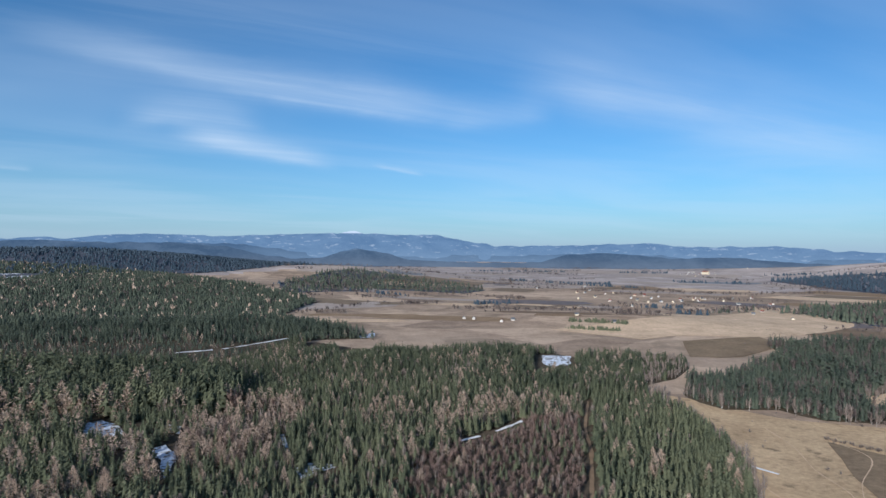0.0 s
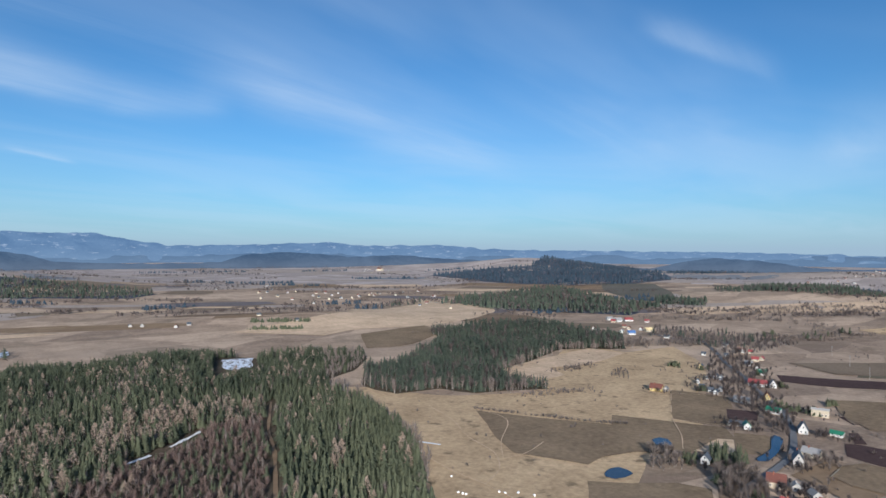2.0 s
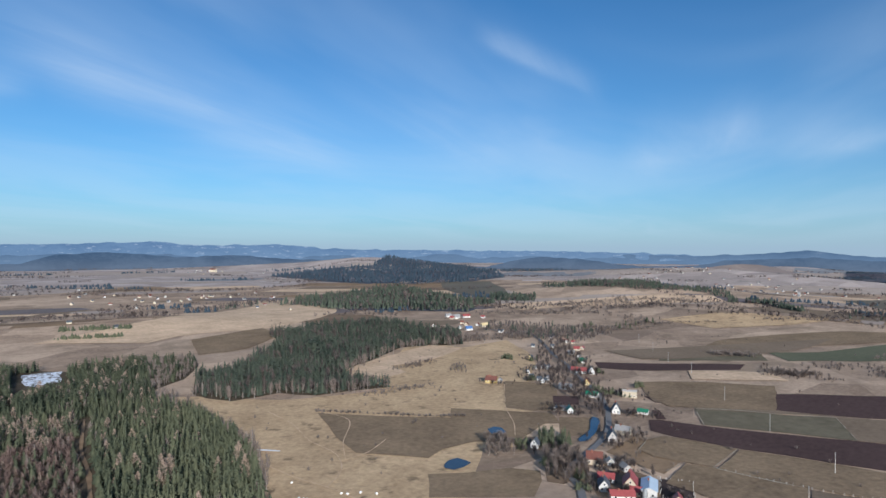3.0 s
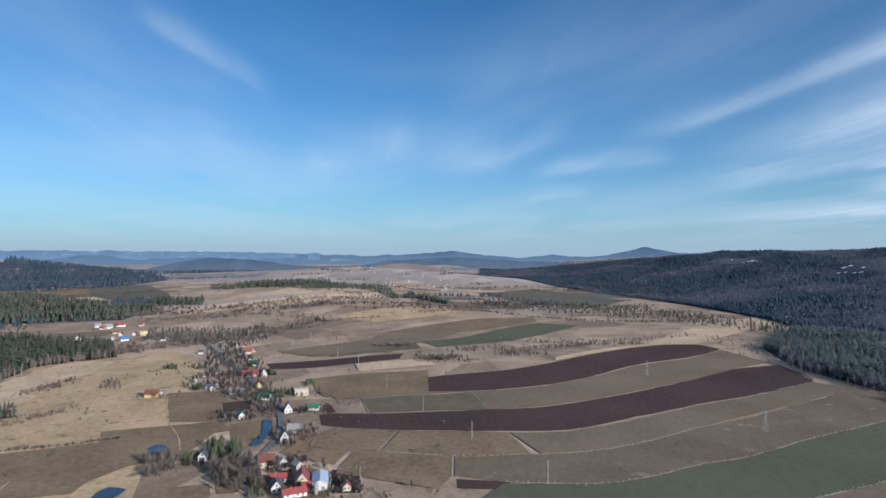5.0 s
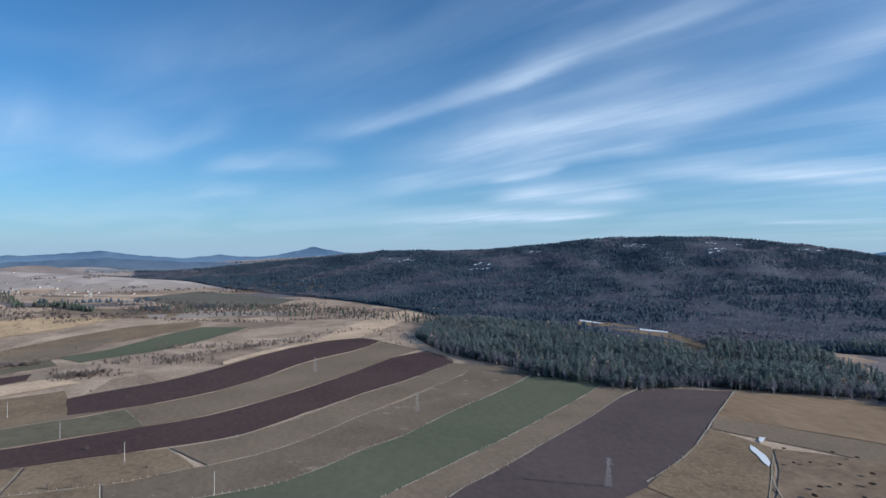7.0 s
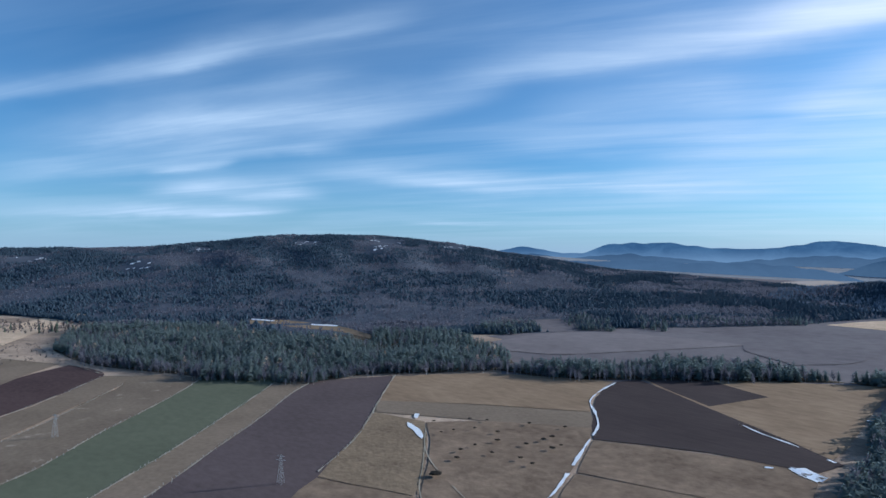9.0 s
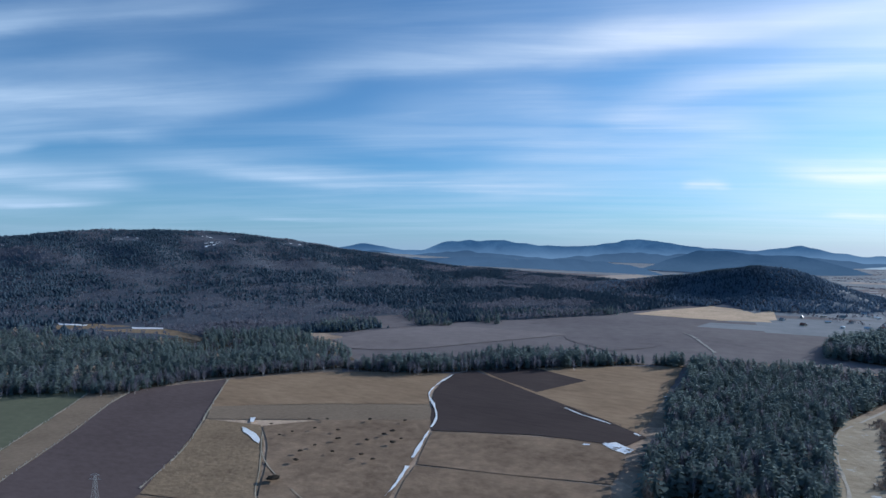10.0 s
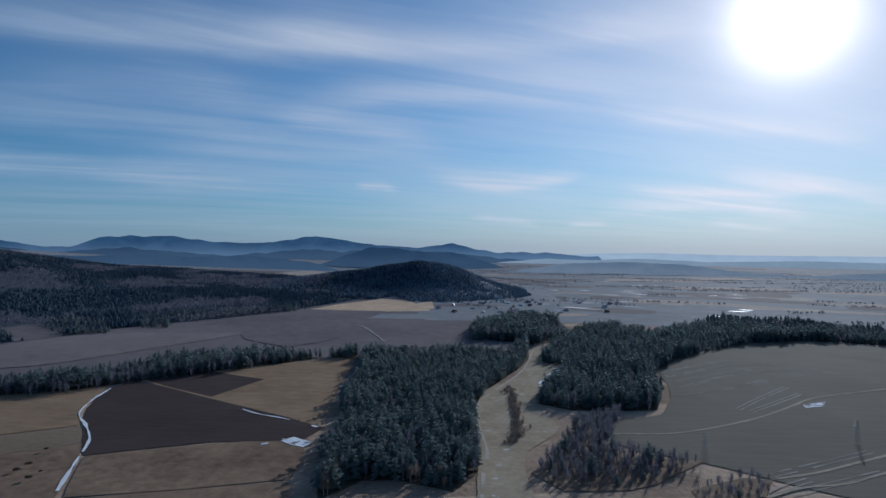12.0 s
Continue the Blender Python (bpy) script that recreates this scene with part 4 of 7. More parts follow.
HOUSES = [  # x, y, length, walls, roof
    (285.5, 180.9, 9.0, 'cream', 'brown'), (289.5, 174.4, 7, 'white', 'grey'), (266.4, 162.4, 8.5, 'cream', 'red'),
    (263.4, 147.8, 9.1, 'cream', 'red'), (264.9, 138.7, 9.9, 'white', 'steel'), (255.2, 148.0, 7.8, 'cream', 'red'),
    (268.0, 125.7, 7, 'cream', 'red'), (254.7, 156.7, 7, 'white', 'slate'), (326.7, 194.0, 8.7, 'white', 'slate'),
    (343.8, 198.4, 9.1, 'grey', 'grey'), (383.0, 226.0, 8.5, 'white', 'slate'), (433.0, 244.0, 16.4, 'white', 'pale'),
    (395.0, 211.0, 10.1, 'white', 'green'), (412.0, 263.0, 11.0, 'white', 'green'), (418.0, 291.0, 13.2, 'grey', 'grey'),
    (481.0, 323.0, 17.0, 'cream', 'red'), (488.0, 314.0, 9.0, 'white', 'slate'), (446.0, 291.0, 7, 'yellow', 'brown'),
    (360.0, 248.0, 7, 'white', 'slate'), (359.0, 253.0, 7, 'grey', 'slate'), (282.1, 218.8, 7, 'white', 'slate'),
    (359.0, 259.0, 7, 'white', 'slate'), (587.0, 396.0, 10.9, 'cream', 'red'), (597.0, 395.0, 8.6, 'cream', 'red'),
    (559.0, 384.0, 11.6, 'grey', 'grey'), (547.0, 366.0, 7.9, 'white', 'grey'), (527.0, 349.0, 11.9, 'white', 'green'),
    (568.0, 443.0, 7.4, 'white', 'slate'), (444.0, 352.0, 7, 'white', 'slate'), (507.0, 398.0, 7, 'yellow', 'slate'),
    (476.0, 358.0, 8.2, 'white', 'slate'), (477.0, 354.0, 7, 'white', 'grey'), (427.0, 326.0, 7, 'grey', 'slate'),
    (435.0, 323.0, 7, 'white', 'grey'), (624.0, 435.0, 9.1, 'white', 'brown'), (584.0, 427.0, 7.4, 'white', 'slate'),
    (627.0, 442.0, 7, 'white', 'brown'), (652.0, 477.0, 8.3, 'white', 'slate'), (725.0, 704.0, 24, 'white', 'red'),
    (709.0, 711.0, 22.2, 'white', 'grey'), (709.0, 729.0, 17.3, 'white', 'grey'), (617.0, 611.0, 10.4, 'white', 'grey'),
    (614.0, 591.0, 17.4, 'white', 'blue'), (657.0, 600.0, 19.7, 'cream', 'straw'), (650.0, 630.0, 10.8, 'cream', 'brown'),
    (607.0, 654.0, 9.1, 'white', 'brown'), (631.0, 547.0, 11.4, 'white', 'slate'), (391.0, 349.0, 13.6, 'yellow', 'brown'),
    (396.0, 344.0, 8.2, 'grey', 'grey'), (272.2, 97.2, 9.5, 'white', 'green'), (284.2, 161.8, 7, 'grey', 'grey'),
    (740.0, 680.0, 10.7, 'white', 'red'), (703.0, 704.0, 12.3, 'white', 'grey'), (617.0, 591.0, 10.6, 'white', 'blue'),
    (661.0, 650.0, 9.9, 'cream', 'brown'), (642.0, 472.0, 7, 'white', 'slate'), (474.0, 352.0, 7, 'white', 'slate'),
    (467.0, 359.0, 7, 'grey', 'grey'), (424.0, 319.0, 7, 'white', 'slate'), (430.0, 337.0, 7, 'grey', 'slate'),
    (625.0, 427.0, 7, 'cream', 'red'), (286.4, 163.9, 7, 'grey', 'grey'), (389.0, 210.0, 7, 'white', 'green'),
    (659.0, 616.0, 10.7, 'white', 'brown'), (693.0, 704.0, 11.8, 'cream', 'red'), (591.0, 631.0, 8.8, 'white', 'grey')]
HAMLETS = [(137.0, 936.0, 6), (556.0, 1339.0, 16), (1124.0, 2626.0, 8), (465.0, 1430.0, 10), (441.0, 1617.0, 8), (2425.0, 4022.0, 8), (1181.0, 2601.0, 8), (2065.0, 995.0, 14), (1798.0, 661.0, 10), (1944.0, 1038.0, 3), (1752.0, 612.0, 5), (1942.0, 909.0, 8), (1750.0, 515.0, 14), (1591.0, 414.0, 6), (541.0, 1127.0, 5), (112.0, -1196.0, 3)]  # x, y, houses


# ---- builders ----
rng = np.random.default_rng(7)


def mesh_object(name, verts, faces, mat, parent=None, smooth=False):
    me = bpy.data.meshes.new(name)
    me.from_pydata([tuple(map(float, v)) for v in verts], [], [tuple(map(int, f)) for f in faces])
    if mat:
        me.materials.append(mat)
    if smooth:
        me.shade_smooth()
    ob = new(name, me)
    ob.parent = parent
    return ob


def triangles_object(name, verts, tris, mats, index=None):
    """One mesh from arrays: verts n x 3, tris m x 3, a material slot for each triangle."""
    me = bpy.data.meshes.new(name)
    me.vertices.add(len(verts))
    me.vertices.foreach_set("co", np.ascontiguousarray(verts, np.float32).ravel())
    me.loops.add(len(tris) * 3)
    me.loops.foreach_set("vertex_index", np.ascontiguousarray(tris, np.int32).ravel())
    me.polygons.add(len(tris))
    me.polygons.foreach_set("loop_start", np.arange(0, len(tris) * 3, 3, dtype=np.int32))
    if index is not None:
        me.polygons.foreach_set("material_index", np.ascontiguousarray(index, np.int32))
    for m in mats:
        me.materials.append(m)
    me.update(calc_edges=True)
    me.validate()
    return new(name, me)


def part(name, bm, mat, parent, label=""):
    me = bpy.data.meshes.new(name)
    bm.to_mesh(me)
    bm.free()
    me.materials.append(mat)
    ob = new(name, me)
    ob.parent = parent
    return tagged(ob, label) if label else ob


def inside(px, py, outline):
    """Which of the points lie within the outline."""
    hit = np.zeros(len(px), bool)
    n = len(outline)
    for i in range(n):
        (x0, y0), (x1, y1) = outline[i], outline[(i + 1) % n]
        if y0 != y1:
            hit ^= ((y0 > py) != (y1 > py)) & (px < (x1 - x0) * (py - y0) / (y1 - y0) + x0)
    return hit


def from_line(px, py, line):
    """Distance of the points from a line of points."""
    best = np.full(len(px), 1e9)
    for (x0, y0), (x1, y1) in zip(line, line[1:]):
        dx, dy = x1 - x0, y1 - y0
        t = np.clip(((px - x0) * dx + (py - y0) * dy) / max(dx * dx + dy * dy, 1e-6), 0, 1)
        best = np.minimum(best, np.hypot(px - x0 - t * dx, py - y0 - t * dy))
    return best


def curve_through(points, step, closed=False, wobble=0.0):
    """A smooth line through the points, with a point about every step metres."""
    p = [Vector((*q, 0)) for q in points]
    n = len(p)
    out = []
    for i in range(n if closed else n - 1):
        a, b = p[i], p[(i + 1) % n]
        before = p[(i - 1) % n] if closed or i else a
        after = p[(i + 2) % n] if closed or i + 2 < n else b
        k = max(1, min(14, int((b - a).length / step)))
        ta, tb = (b - before) * 0.5, (after - a) * 0.5
        if (a - before).length < 1e-6 or (a - before).normalized().dot((b - a).normalized()) < 0.7:  # a sharp corner
            ta = b - a
        if (after - b).length < 1e-6 or (after - b).normalized().dot((b - a).normalized()) < 0.7:
            tb = b - a
        lim = (b - a).length
        ta, tb = (v * min(1, lim / max(v.length, 1e-6)) for v in (ta, tb))
        for j in range(k):
            s = j / k
            q = a * (2 * s ** 3 - 3 * s ** 2 + 1) + ta * (s ** 3 - 2 * s ** 2 + s) + b * (3 * s ** 2 - 2 * s ** 3) + tb * (s ** 3 - s ** 2)
            if wobble:
                q += Vector((noise.noise(q * 0.06), noise.noise(q * 0.06 + Vector((9, 0, 0))), 0)) * wobble
            out.append((q.x, q.y))
    if not closed:
        out.append(tuple(p[-1][:2]))
    return out


def patch(name, outline, mat, label, category="field", lift=0.15, step=14, wobble=1.5, kind="structure", grid=26):
    """A sheet that lies on the land within an outline."""
    from mathutils.geometry import delaunay_2d_cdt
    edge = curve_through(outline, step, True, wobble)
    xs, ys = np.array(edge).T
    size = max(min(grid, 20 if np.hypot(xs, ys).max() < 900 else 99), (xs.max() - xs.min()) / 60)
    gx, gy = np.meshgrid(np.arange(xs.min(), xs.max(), size), np.arange(ys.min(), ys.max(), size))
    gx, gy = gx.ravel(), gy.ravel()
    keep = inside(gx, gy, edge) & (from_line(gx, gy, edge + edge[:1]) > size * 0.35)
    points = [Vector(q) for q in edge] + [Vector((a, b)) for a, b in zip(gx[keep], gy[keep])]
    n = len(edge)
    verts, _, faces, *_ = delaunay_2d_cdt(points, [(i, (i + 1) % n) for i in range(n)], [], 1, 1e-4)
    x, y = np.array([v[:] for v in verts]).T
    z = land(x, y) + lift + np.hypot(x, y) * 0.0002
    ob = mesh_object(name, np.column_stack((x, y, z)), [f if len(f) == 3 else f for f in faces], mat)
    return tagged(ob, label, category, kind=kind)


def ribbon(name, line, width, mat, label, category="track", lift=0.4, ragged=0.3, gaps=0.0, step=6, kind="structure"):
    """A strip along a line, of uneven width."""
    c = curve_through(line, step)
    verts, faces = [], []
    for i, (x, y) in enumerate(c):
        (x0, y0), (x1, y1) = c[max(i - 1, 0)], c[min(i + 1, len(c) - 1)]
        t = Vector((x1 - x0, y1 - y0)).normalized()
        w = width / 2 * (1 + ragged * 1.6 * noise.noise(Vector((x * 0.08, y * 0.08, 3))))
        for s in (-1, 1):
            px, py = x - t.y * w * s, y + t.x * w * s
            verts.append((px, py, float(land(px, py)) + lift + math.hypot(px, py) * 0.0002))
        if i and not (gaps and noise.noise(Vector((x * 0.05, y * 0.05, 7))) < gaps - 0.5):
            k = 2 * i
            faces.append((k - 2, k, k + 1, k - 1))
    return tagged(mesh_object(name, verts, faces, mat), label, category, kind=kind)


# ---- trees: shapes one metre tall, to be scaled ----
def spruce_shape(tiers, points, seed, radius=0.19):
    r = np.random.default_rng(seed)
    v, f = [], []
    for k in range(tiers):
        low, high = 0.08 + 0.86 * k / tiers, min(1.0, 0.08 + 0.86 * (k + 1.75) / tiers)
        wide = radius * (1 - 0.9 * k / tiers) ** 0.85
        base, spin = len(v), r.uniform(0, 6.3)
        v.append((r.normal(0, 0.006), r.normal(0, 0.006), high if k < tiers - 1 else 1.0))
        for j in range(2 * points):
            a = spin + math.pi * j / points + r.normal(0, 0.06)
            q = wide * (r.uniform(0.8, 1.2) if j % 2 == 0 else r.uniform(0.4, 0.62))
            v.append((q * math.cos(a), q * math.sin(a), low + (0 if j % 2 == 0 else 0.25 / tiers) + r.normal(0, 0.01)))
        f += [(base, base + 1 + j, base + 1 + (j + 1) % (2 * points)) for j in range(2 * points)]
    return np.array(v), np.array(f), np.zeros(len(f), int)


def frond_shape(fronds, seed, radius=0.2, blunt=0.0, core=5):
    """An evergreen one metre tall: drooping fronds round a slim dark core; blunt rounds the crown off."""
    r = np.random.default_rng(seed)
    v, f = [], []

    def envelope(h):
        return radius * ((1 - h) ** 0.85 * (1 - blunt) + blunt * math.sqrt(max(0.0, 1 - (2 * h - 0.9) ** 2 / 1.25)))

    v += [(0.55 * envelope(0.1) * math.cos(6.283 * j / core), 0.55 * envelope(0.1) * math.sin(6.283 * j / core), 0.1) for j in range(core)] + [(0, 0, 0.97)]
    f += [(j, (j + 1) % core, core) for j in range(core)]
    for k in range(fronds):
        h = 0.02 + 0.96 * ((k + r.uniform(0, 1)) / fronds) ** 1.15
        reach = (envelope(h) + 0.012) * r.uniform(0.72, 1.22)
        a = k * 2.4 + r.uniform(-0.5, 0.5)
        w = (0.35 + 0.35 * blunt) * reach + 0.012
        z = 0.1 + 0.88 * h
        c, sn = math.cos(a), math.sin(a)
        b = len(v)
        v += [(0.15 * reach * c, 0.15 * reach * sn, min(1.0, z + r.uniform(0.05, 0.10) * (1 - 0.5 * h))), (reach * c - w * sn, reach * sn + w * c, z - r.uniform(0.0, 0.05)), (reach * c + w * sn, reach * sn - w * c, z - r.uniform(0.0, 0.05))]
        f.append((b, b + 1, b + 2))
    return np.array(v), np.array(f), np.zeros(len(f), int)


def larch_shape(twigs, seed, width=0.012, radius=0.27):
    """A leafless larch: a fluffy blunt cone of short fine twigs filling the crown; slot 1 is the stem."""
    r = np.random.default_rng(seed)
    v = [(0.014 * math.cos(2.1 * j), 0.014 * math.sin(2.1 * j), 0) for j in range(3)] + [(0, 0, 0.92)]
    f, slot = [(0, 1, 3), (1, 2, 3), (2, 0, 3)], [1, 1, 1]
    for k in range(twigs):
        h = r.uniform(0, 1)
        reach = radius * (1 - h ** 1.7) ** 0.8 * math.sqrt(r.uniform(0.15, 1.1))
        a, long, w = r.uniform(0, 6.283), r.uniform(0.05, 0.12), width * r.uniform(0.6, 1.4)
        p = np.array((reach * math.cos(a), reach * math.sin(a), 0.2 + 0.76 * h))
        out = np.array((math.cos(a + r.normal(0, 0.5)), math.sin(a + r.normal(0, 0.5)), r.uniform(-0.1, 0.9)))
        side = np.array((-math.sin(a), math.cos(a), r.uniform(-0.8, 0.8))) * w
        b = len(v)
        v += [tuple(p - out * long * 0.5 - side), tuple(p - out * long * 0.5 + side), tuple(p + out * long * 0.5)]
        f.append((b, b + 1, b + 2))
        slot.append(0)
    return np.array(v), np.array(f), np.array(slot)


def bare_shape(twigs, seed, cone=True, width=0.03, radius=0.17, trunk=True, clump=False):
    """A leafless crown: many thin slivers that rise from the stem; slot 1 is the stem."""
    r = np.random.default_rng(seed)
    v, f, slot = [], [], []
    if trunk:
        for j in range(3):
            a = 2.1 * j
            v += [(0.014 * math.cos(a), 0.014 * math.sin(a), 0)]
        v.append((0, 0, 0.85))
        f += [(0, 1, 3), (1, 2, 3), (2, 0, 3)]
        slot += [1, 1, 1]
    for k in range(twigs):
        s = (k + r.uniform(0, 1)) / twigs
        if cone:
            z, reach, lift = 0.18 + 0.75 * s, radius * (1.06 - s) ** 0.7, 0.06
        else:
            z, reach, lift = 0.22 + 0.5 * s, radius * (0.7 + 0.5 * math.sin(math.pi * min(1, s + 0.1))), 0.22
        a = r.uniform(0, 6.283)
        c, sn = math.cos(a), math.sin(a)
        reach *= r.uniform(0.65, 1.15)
        b = len(v)
        w = width * r.uniform(0.6, 1.3)
        zo = z + lift * r.uniform(0.5, 1.5)
        inner = r.uniform(0.0, 0.35) * reach
        if not clump:
            lean = r.uniform(-0.4, 0.4)
            tip = (reach * math.cos(a + lean), reach * math.sin(a + lean), min(zo + 0.04, 1.0))
            up = 0.35 * w
            v += [(inner * c - w * sn, inner * sn + w * c, z - 0.03 - up), (inner * c + w * sn, inner * sn - w * c, z - 0.03 + up), tip]
            f.append((b, b + 1, b + 2))
            slot.append(0)
            continue
        v += [(inner * c, inner * sn, z - 0.02), (reach * c - w * sn, reach * sn + w * c, min(zo, 1.0)),
              (reach * 0.8 * c + w * sn, reach * 0.8 * sn - w * c, min(zo + 0.07, 1.0))]
        f.append((b, b + 1, b + 2))
        slot.append(0)
    return np.array(v), np.array(f), np.array(slot)


def stand(name, shapes, x, y, tall, wide, mats, label, category="trees", sink=0.0):
    """Many trees in one object."""
    if len(x) == 0:
        return None
    pick = rng.integers(0, len(shapes), len(x))
    z = land(x, y) - sink
    turn = rng.uniform(0, 6.283, len(x))
    vs, fs, slots, base = [], [], [], 0
    for i, (v, f, s) in enumerate(shapes):
        k = np.nonzero(pick == i)[0]
        if not len(k):
            continue
        c, sn, h, w = np.cos(turn[k])[:, None], np.sin(turn[k])[:, None], tall[k][:, None], (tall * wide)[k][:, None]
        out = np.stack(((v[:, 0] * c - v[:, 1] * sn) * w + x[k][:, None], (v[:, 0] * sn + v[:, 1] * c) * w + y[k][:, None], v[:, 2] * h + z[k][:, None]), -1)
        vs.append(out.reshape(-1, 3))
        fs.append((f[None] + (np.arange(len(k)) * len(v))[:, None, None] + base).reshape(-1, 3))
        slots.append(np.tile(s, len(k)))
        base += len(k) * len(v)
    ob = triangles_object(name, np.concatenate(vs), np.concatenate(fs), mats, np.concatenate(slots))
    return tagged(ob, label, category, kind="stuff")


def scatter(outline, gap):
    """Points at about every gap metres within an outline, jittered."""
    xs, ys = np.array(outline).T
    gx, gy = np.meshgrid(np.arange(xs.min(), xs.max(), gap), np.arange(ys.min(), ys.max(), gap))
    gx = (gx + rng.uniform(-0.45, 0.45, gx.shape) * gap).ravel()
    gy = (gy + rng.uniform(-0.45, 0.45, gy.shape) * gap).ravel()
    keep = inside(gx, gy, outline)
    return gx[keep], gy[keep]


# ---- the ground, one sheet to the horizon ----
def ground():
    rings = np.concatenate(([0.01, 8.0], np.geomspace(30, 4690, 215)))
    n = 600
    a = np.linspace(0, 2 * math.pi, n, endpoint=False)
    x, y = np.outer(rings, np.sin(a)), np.outer(rings, np.cos(a))
    z = land(x, y)
    verts = np.column_stack((x.ravel(), y.ravel(), z.ravel()))
    i, j = np.meshgrid(np.arange(len(rings) - 1), np.arange(n), indexing="ij")
    p, q = i * n + j, i * n + (j + 1) % n
    tris = np.concatenate((np.stack((p, q, p + n), -1).reshape(-1, 3), np.stack((q, q + n, p + n), -1).reshape(-1, 3)))[:, ::-1]
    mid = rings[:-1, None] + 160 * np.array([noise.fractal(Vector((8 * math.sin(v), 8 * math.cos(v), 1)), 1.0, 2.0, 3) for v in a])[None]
    # from about 1900 m outwards the ground takes the haze-tinted grass
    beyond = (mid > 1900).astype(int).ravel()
    ob = triangles_object("ground", verts, tris, [DRY_GRASS, HAZED_GRASS], np.concatenate((beyond, beyond)))
    ob.data.shade_smooth()
    tagged(ob, "dry straw-coloured winter grassland rolling to the hills", "ground", kind="structure")


ground()


# ---- far mountains, a backdrop ----
def mountains(name, dist, profile, mat, label, base=-40, rough=0.13):
    """A range far off: its skyline (bearing, elevation in degrees) and a slope towards the valley."""
    az = np.arange(profile[0][0], profile[-1][0] + 0.01, 0.2)
    el = np.interp(az, [p[0] for p in profile], [p[1] for p in profile])
    el = np.array([e + rough * noise.fractal(Vector((v * 0.9, dist, 0)), 1.0, 2.0, 4) for e, v in zip(el, az)])
    k = np.ones(3) / 3
    el = np.convolve(np.pad(el, 1, "edge"), k, "valid")
    top = EYE + dist * np.tan(np.radians(el))
    rows = 7
    verts, faces = [], []
    for r in range(rows):
        s = r / (rows - 1)
        for i, v in enumerate(az):
            fold = 60 * noise.noise(Vector((v * 0.35, s * 2.0, dist))) * (1 - s)
            d = dist - 260 * (1 - s) ** 1.2 + fold
            z = base + (top[i] - base) * s ** 1.1
            verts.append((d * math.sin(radians(v)), d * math.cos(radians(v)), z))
    n = len(az)
    for r in range(rows - 1):
        faces += [(r * n + i, r * n + i + 1, (r + 1) * n + i + 1, (r + 1) * n + i) for i in range(n - 1)]
    return tagged(mesh_object(name, verts, faces, mat, smooth=True), label, "mountains", kind="structure")


# these backdrops glow by themselves, with haze and mist in their colours
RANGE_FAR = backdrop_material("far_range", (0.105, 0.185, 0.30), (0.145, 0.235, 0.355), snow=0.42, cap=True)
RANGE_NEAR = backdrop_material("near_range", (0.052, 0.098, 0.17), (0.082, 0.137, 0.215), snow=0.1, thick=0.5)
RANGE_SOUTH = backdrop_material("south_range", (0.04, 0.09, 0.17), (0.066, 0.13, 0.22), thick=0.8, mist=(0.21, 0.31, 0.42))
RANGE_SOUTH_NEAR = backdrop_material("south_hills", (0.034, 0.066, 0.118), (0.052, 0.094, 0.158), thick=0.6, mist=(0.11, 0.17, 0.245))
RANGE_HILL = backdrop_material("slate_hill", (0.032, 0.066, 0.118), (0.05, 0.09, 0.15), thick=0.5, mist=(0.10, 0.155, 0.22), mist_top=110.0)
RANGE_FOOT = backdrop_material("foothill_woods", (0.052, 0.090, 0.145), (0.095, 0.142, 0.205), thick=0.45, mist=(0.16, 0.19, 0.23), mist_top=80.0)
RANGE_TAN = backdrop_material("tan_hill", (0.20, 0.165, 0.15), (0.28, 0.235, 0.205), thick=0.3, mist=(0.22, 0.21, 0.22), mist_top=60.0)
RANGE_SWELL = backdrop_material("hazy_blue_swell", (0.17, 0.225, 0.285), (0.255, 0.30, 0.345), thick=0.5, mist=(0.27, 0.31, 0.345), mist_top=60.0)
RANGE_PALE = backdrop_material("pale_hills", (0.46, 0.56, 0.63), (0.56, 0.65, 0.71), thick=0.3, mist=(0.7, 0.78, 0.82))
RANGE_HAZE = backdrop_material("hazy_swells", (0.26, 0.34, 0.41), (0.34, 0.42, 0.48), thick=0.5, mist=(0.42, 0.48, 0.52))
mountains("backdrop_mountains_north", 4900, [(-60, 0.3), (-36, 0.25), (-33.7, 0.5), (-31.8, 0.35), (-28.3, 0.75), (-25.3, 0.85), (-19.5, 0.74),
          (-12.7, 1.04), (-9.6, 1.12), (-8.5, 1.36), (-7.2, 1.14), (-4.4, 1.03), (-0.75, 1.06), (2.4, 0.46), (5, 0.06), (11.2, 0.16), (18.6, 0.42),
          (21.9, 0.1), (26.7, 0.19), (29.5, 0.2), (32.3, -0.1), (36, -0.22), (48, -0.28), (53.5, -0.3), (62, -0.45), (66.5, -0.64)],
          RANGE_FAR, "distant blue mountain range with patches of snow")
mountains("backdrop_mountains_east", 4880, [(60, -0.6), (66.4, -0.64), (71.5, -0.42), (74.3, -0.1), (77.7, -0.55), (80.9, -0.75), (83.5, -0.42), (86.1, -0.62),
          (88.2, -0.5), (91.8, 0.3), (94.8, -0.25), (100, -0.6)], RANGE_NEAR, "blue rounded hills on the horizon")
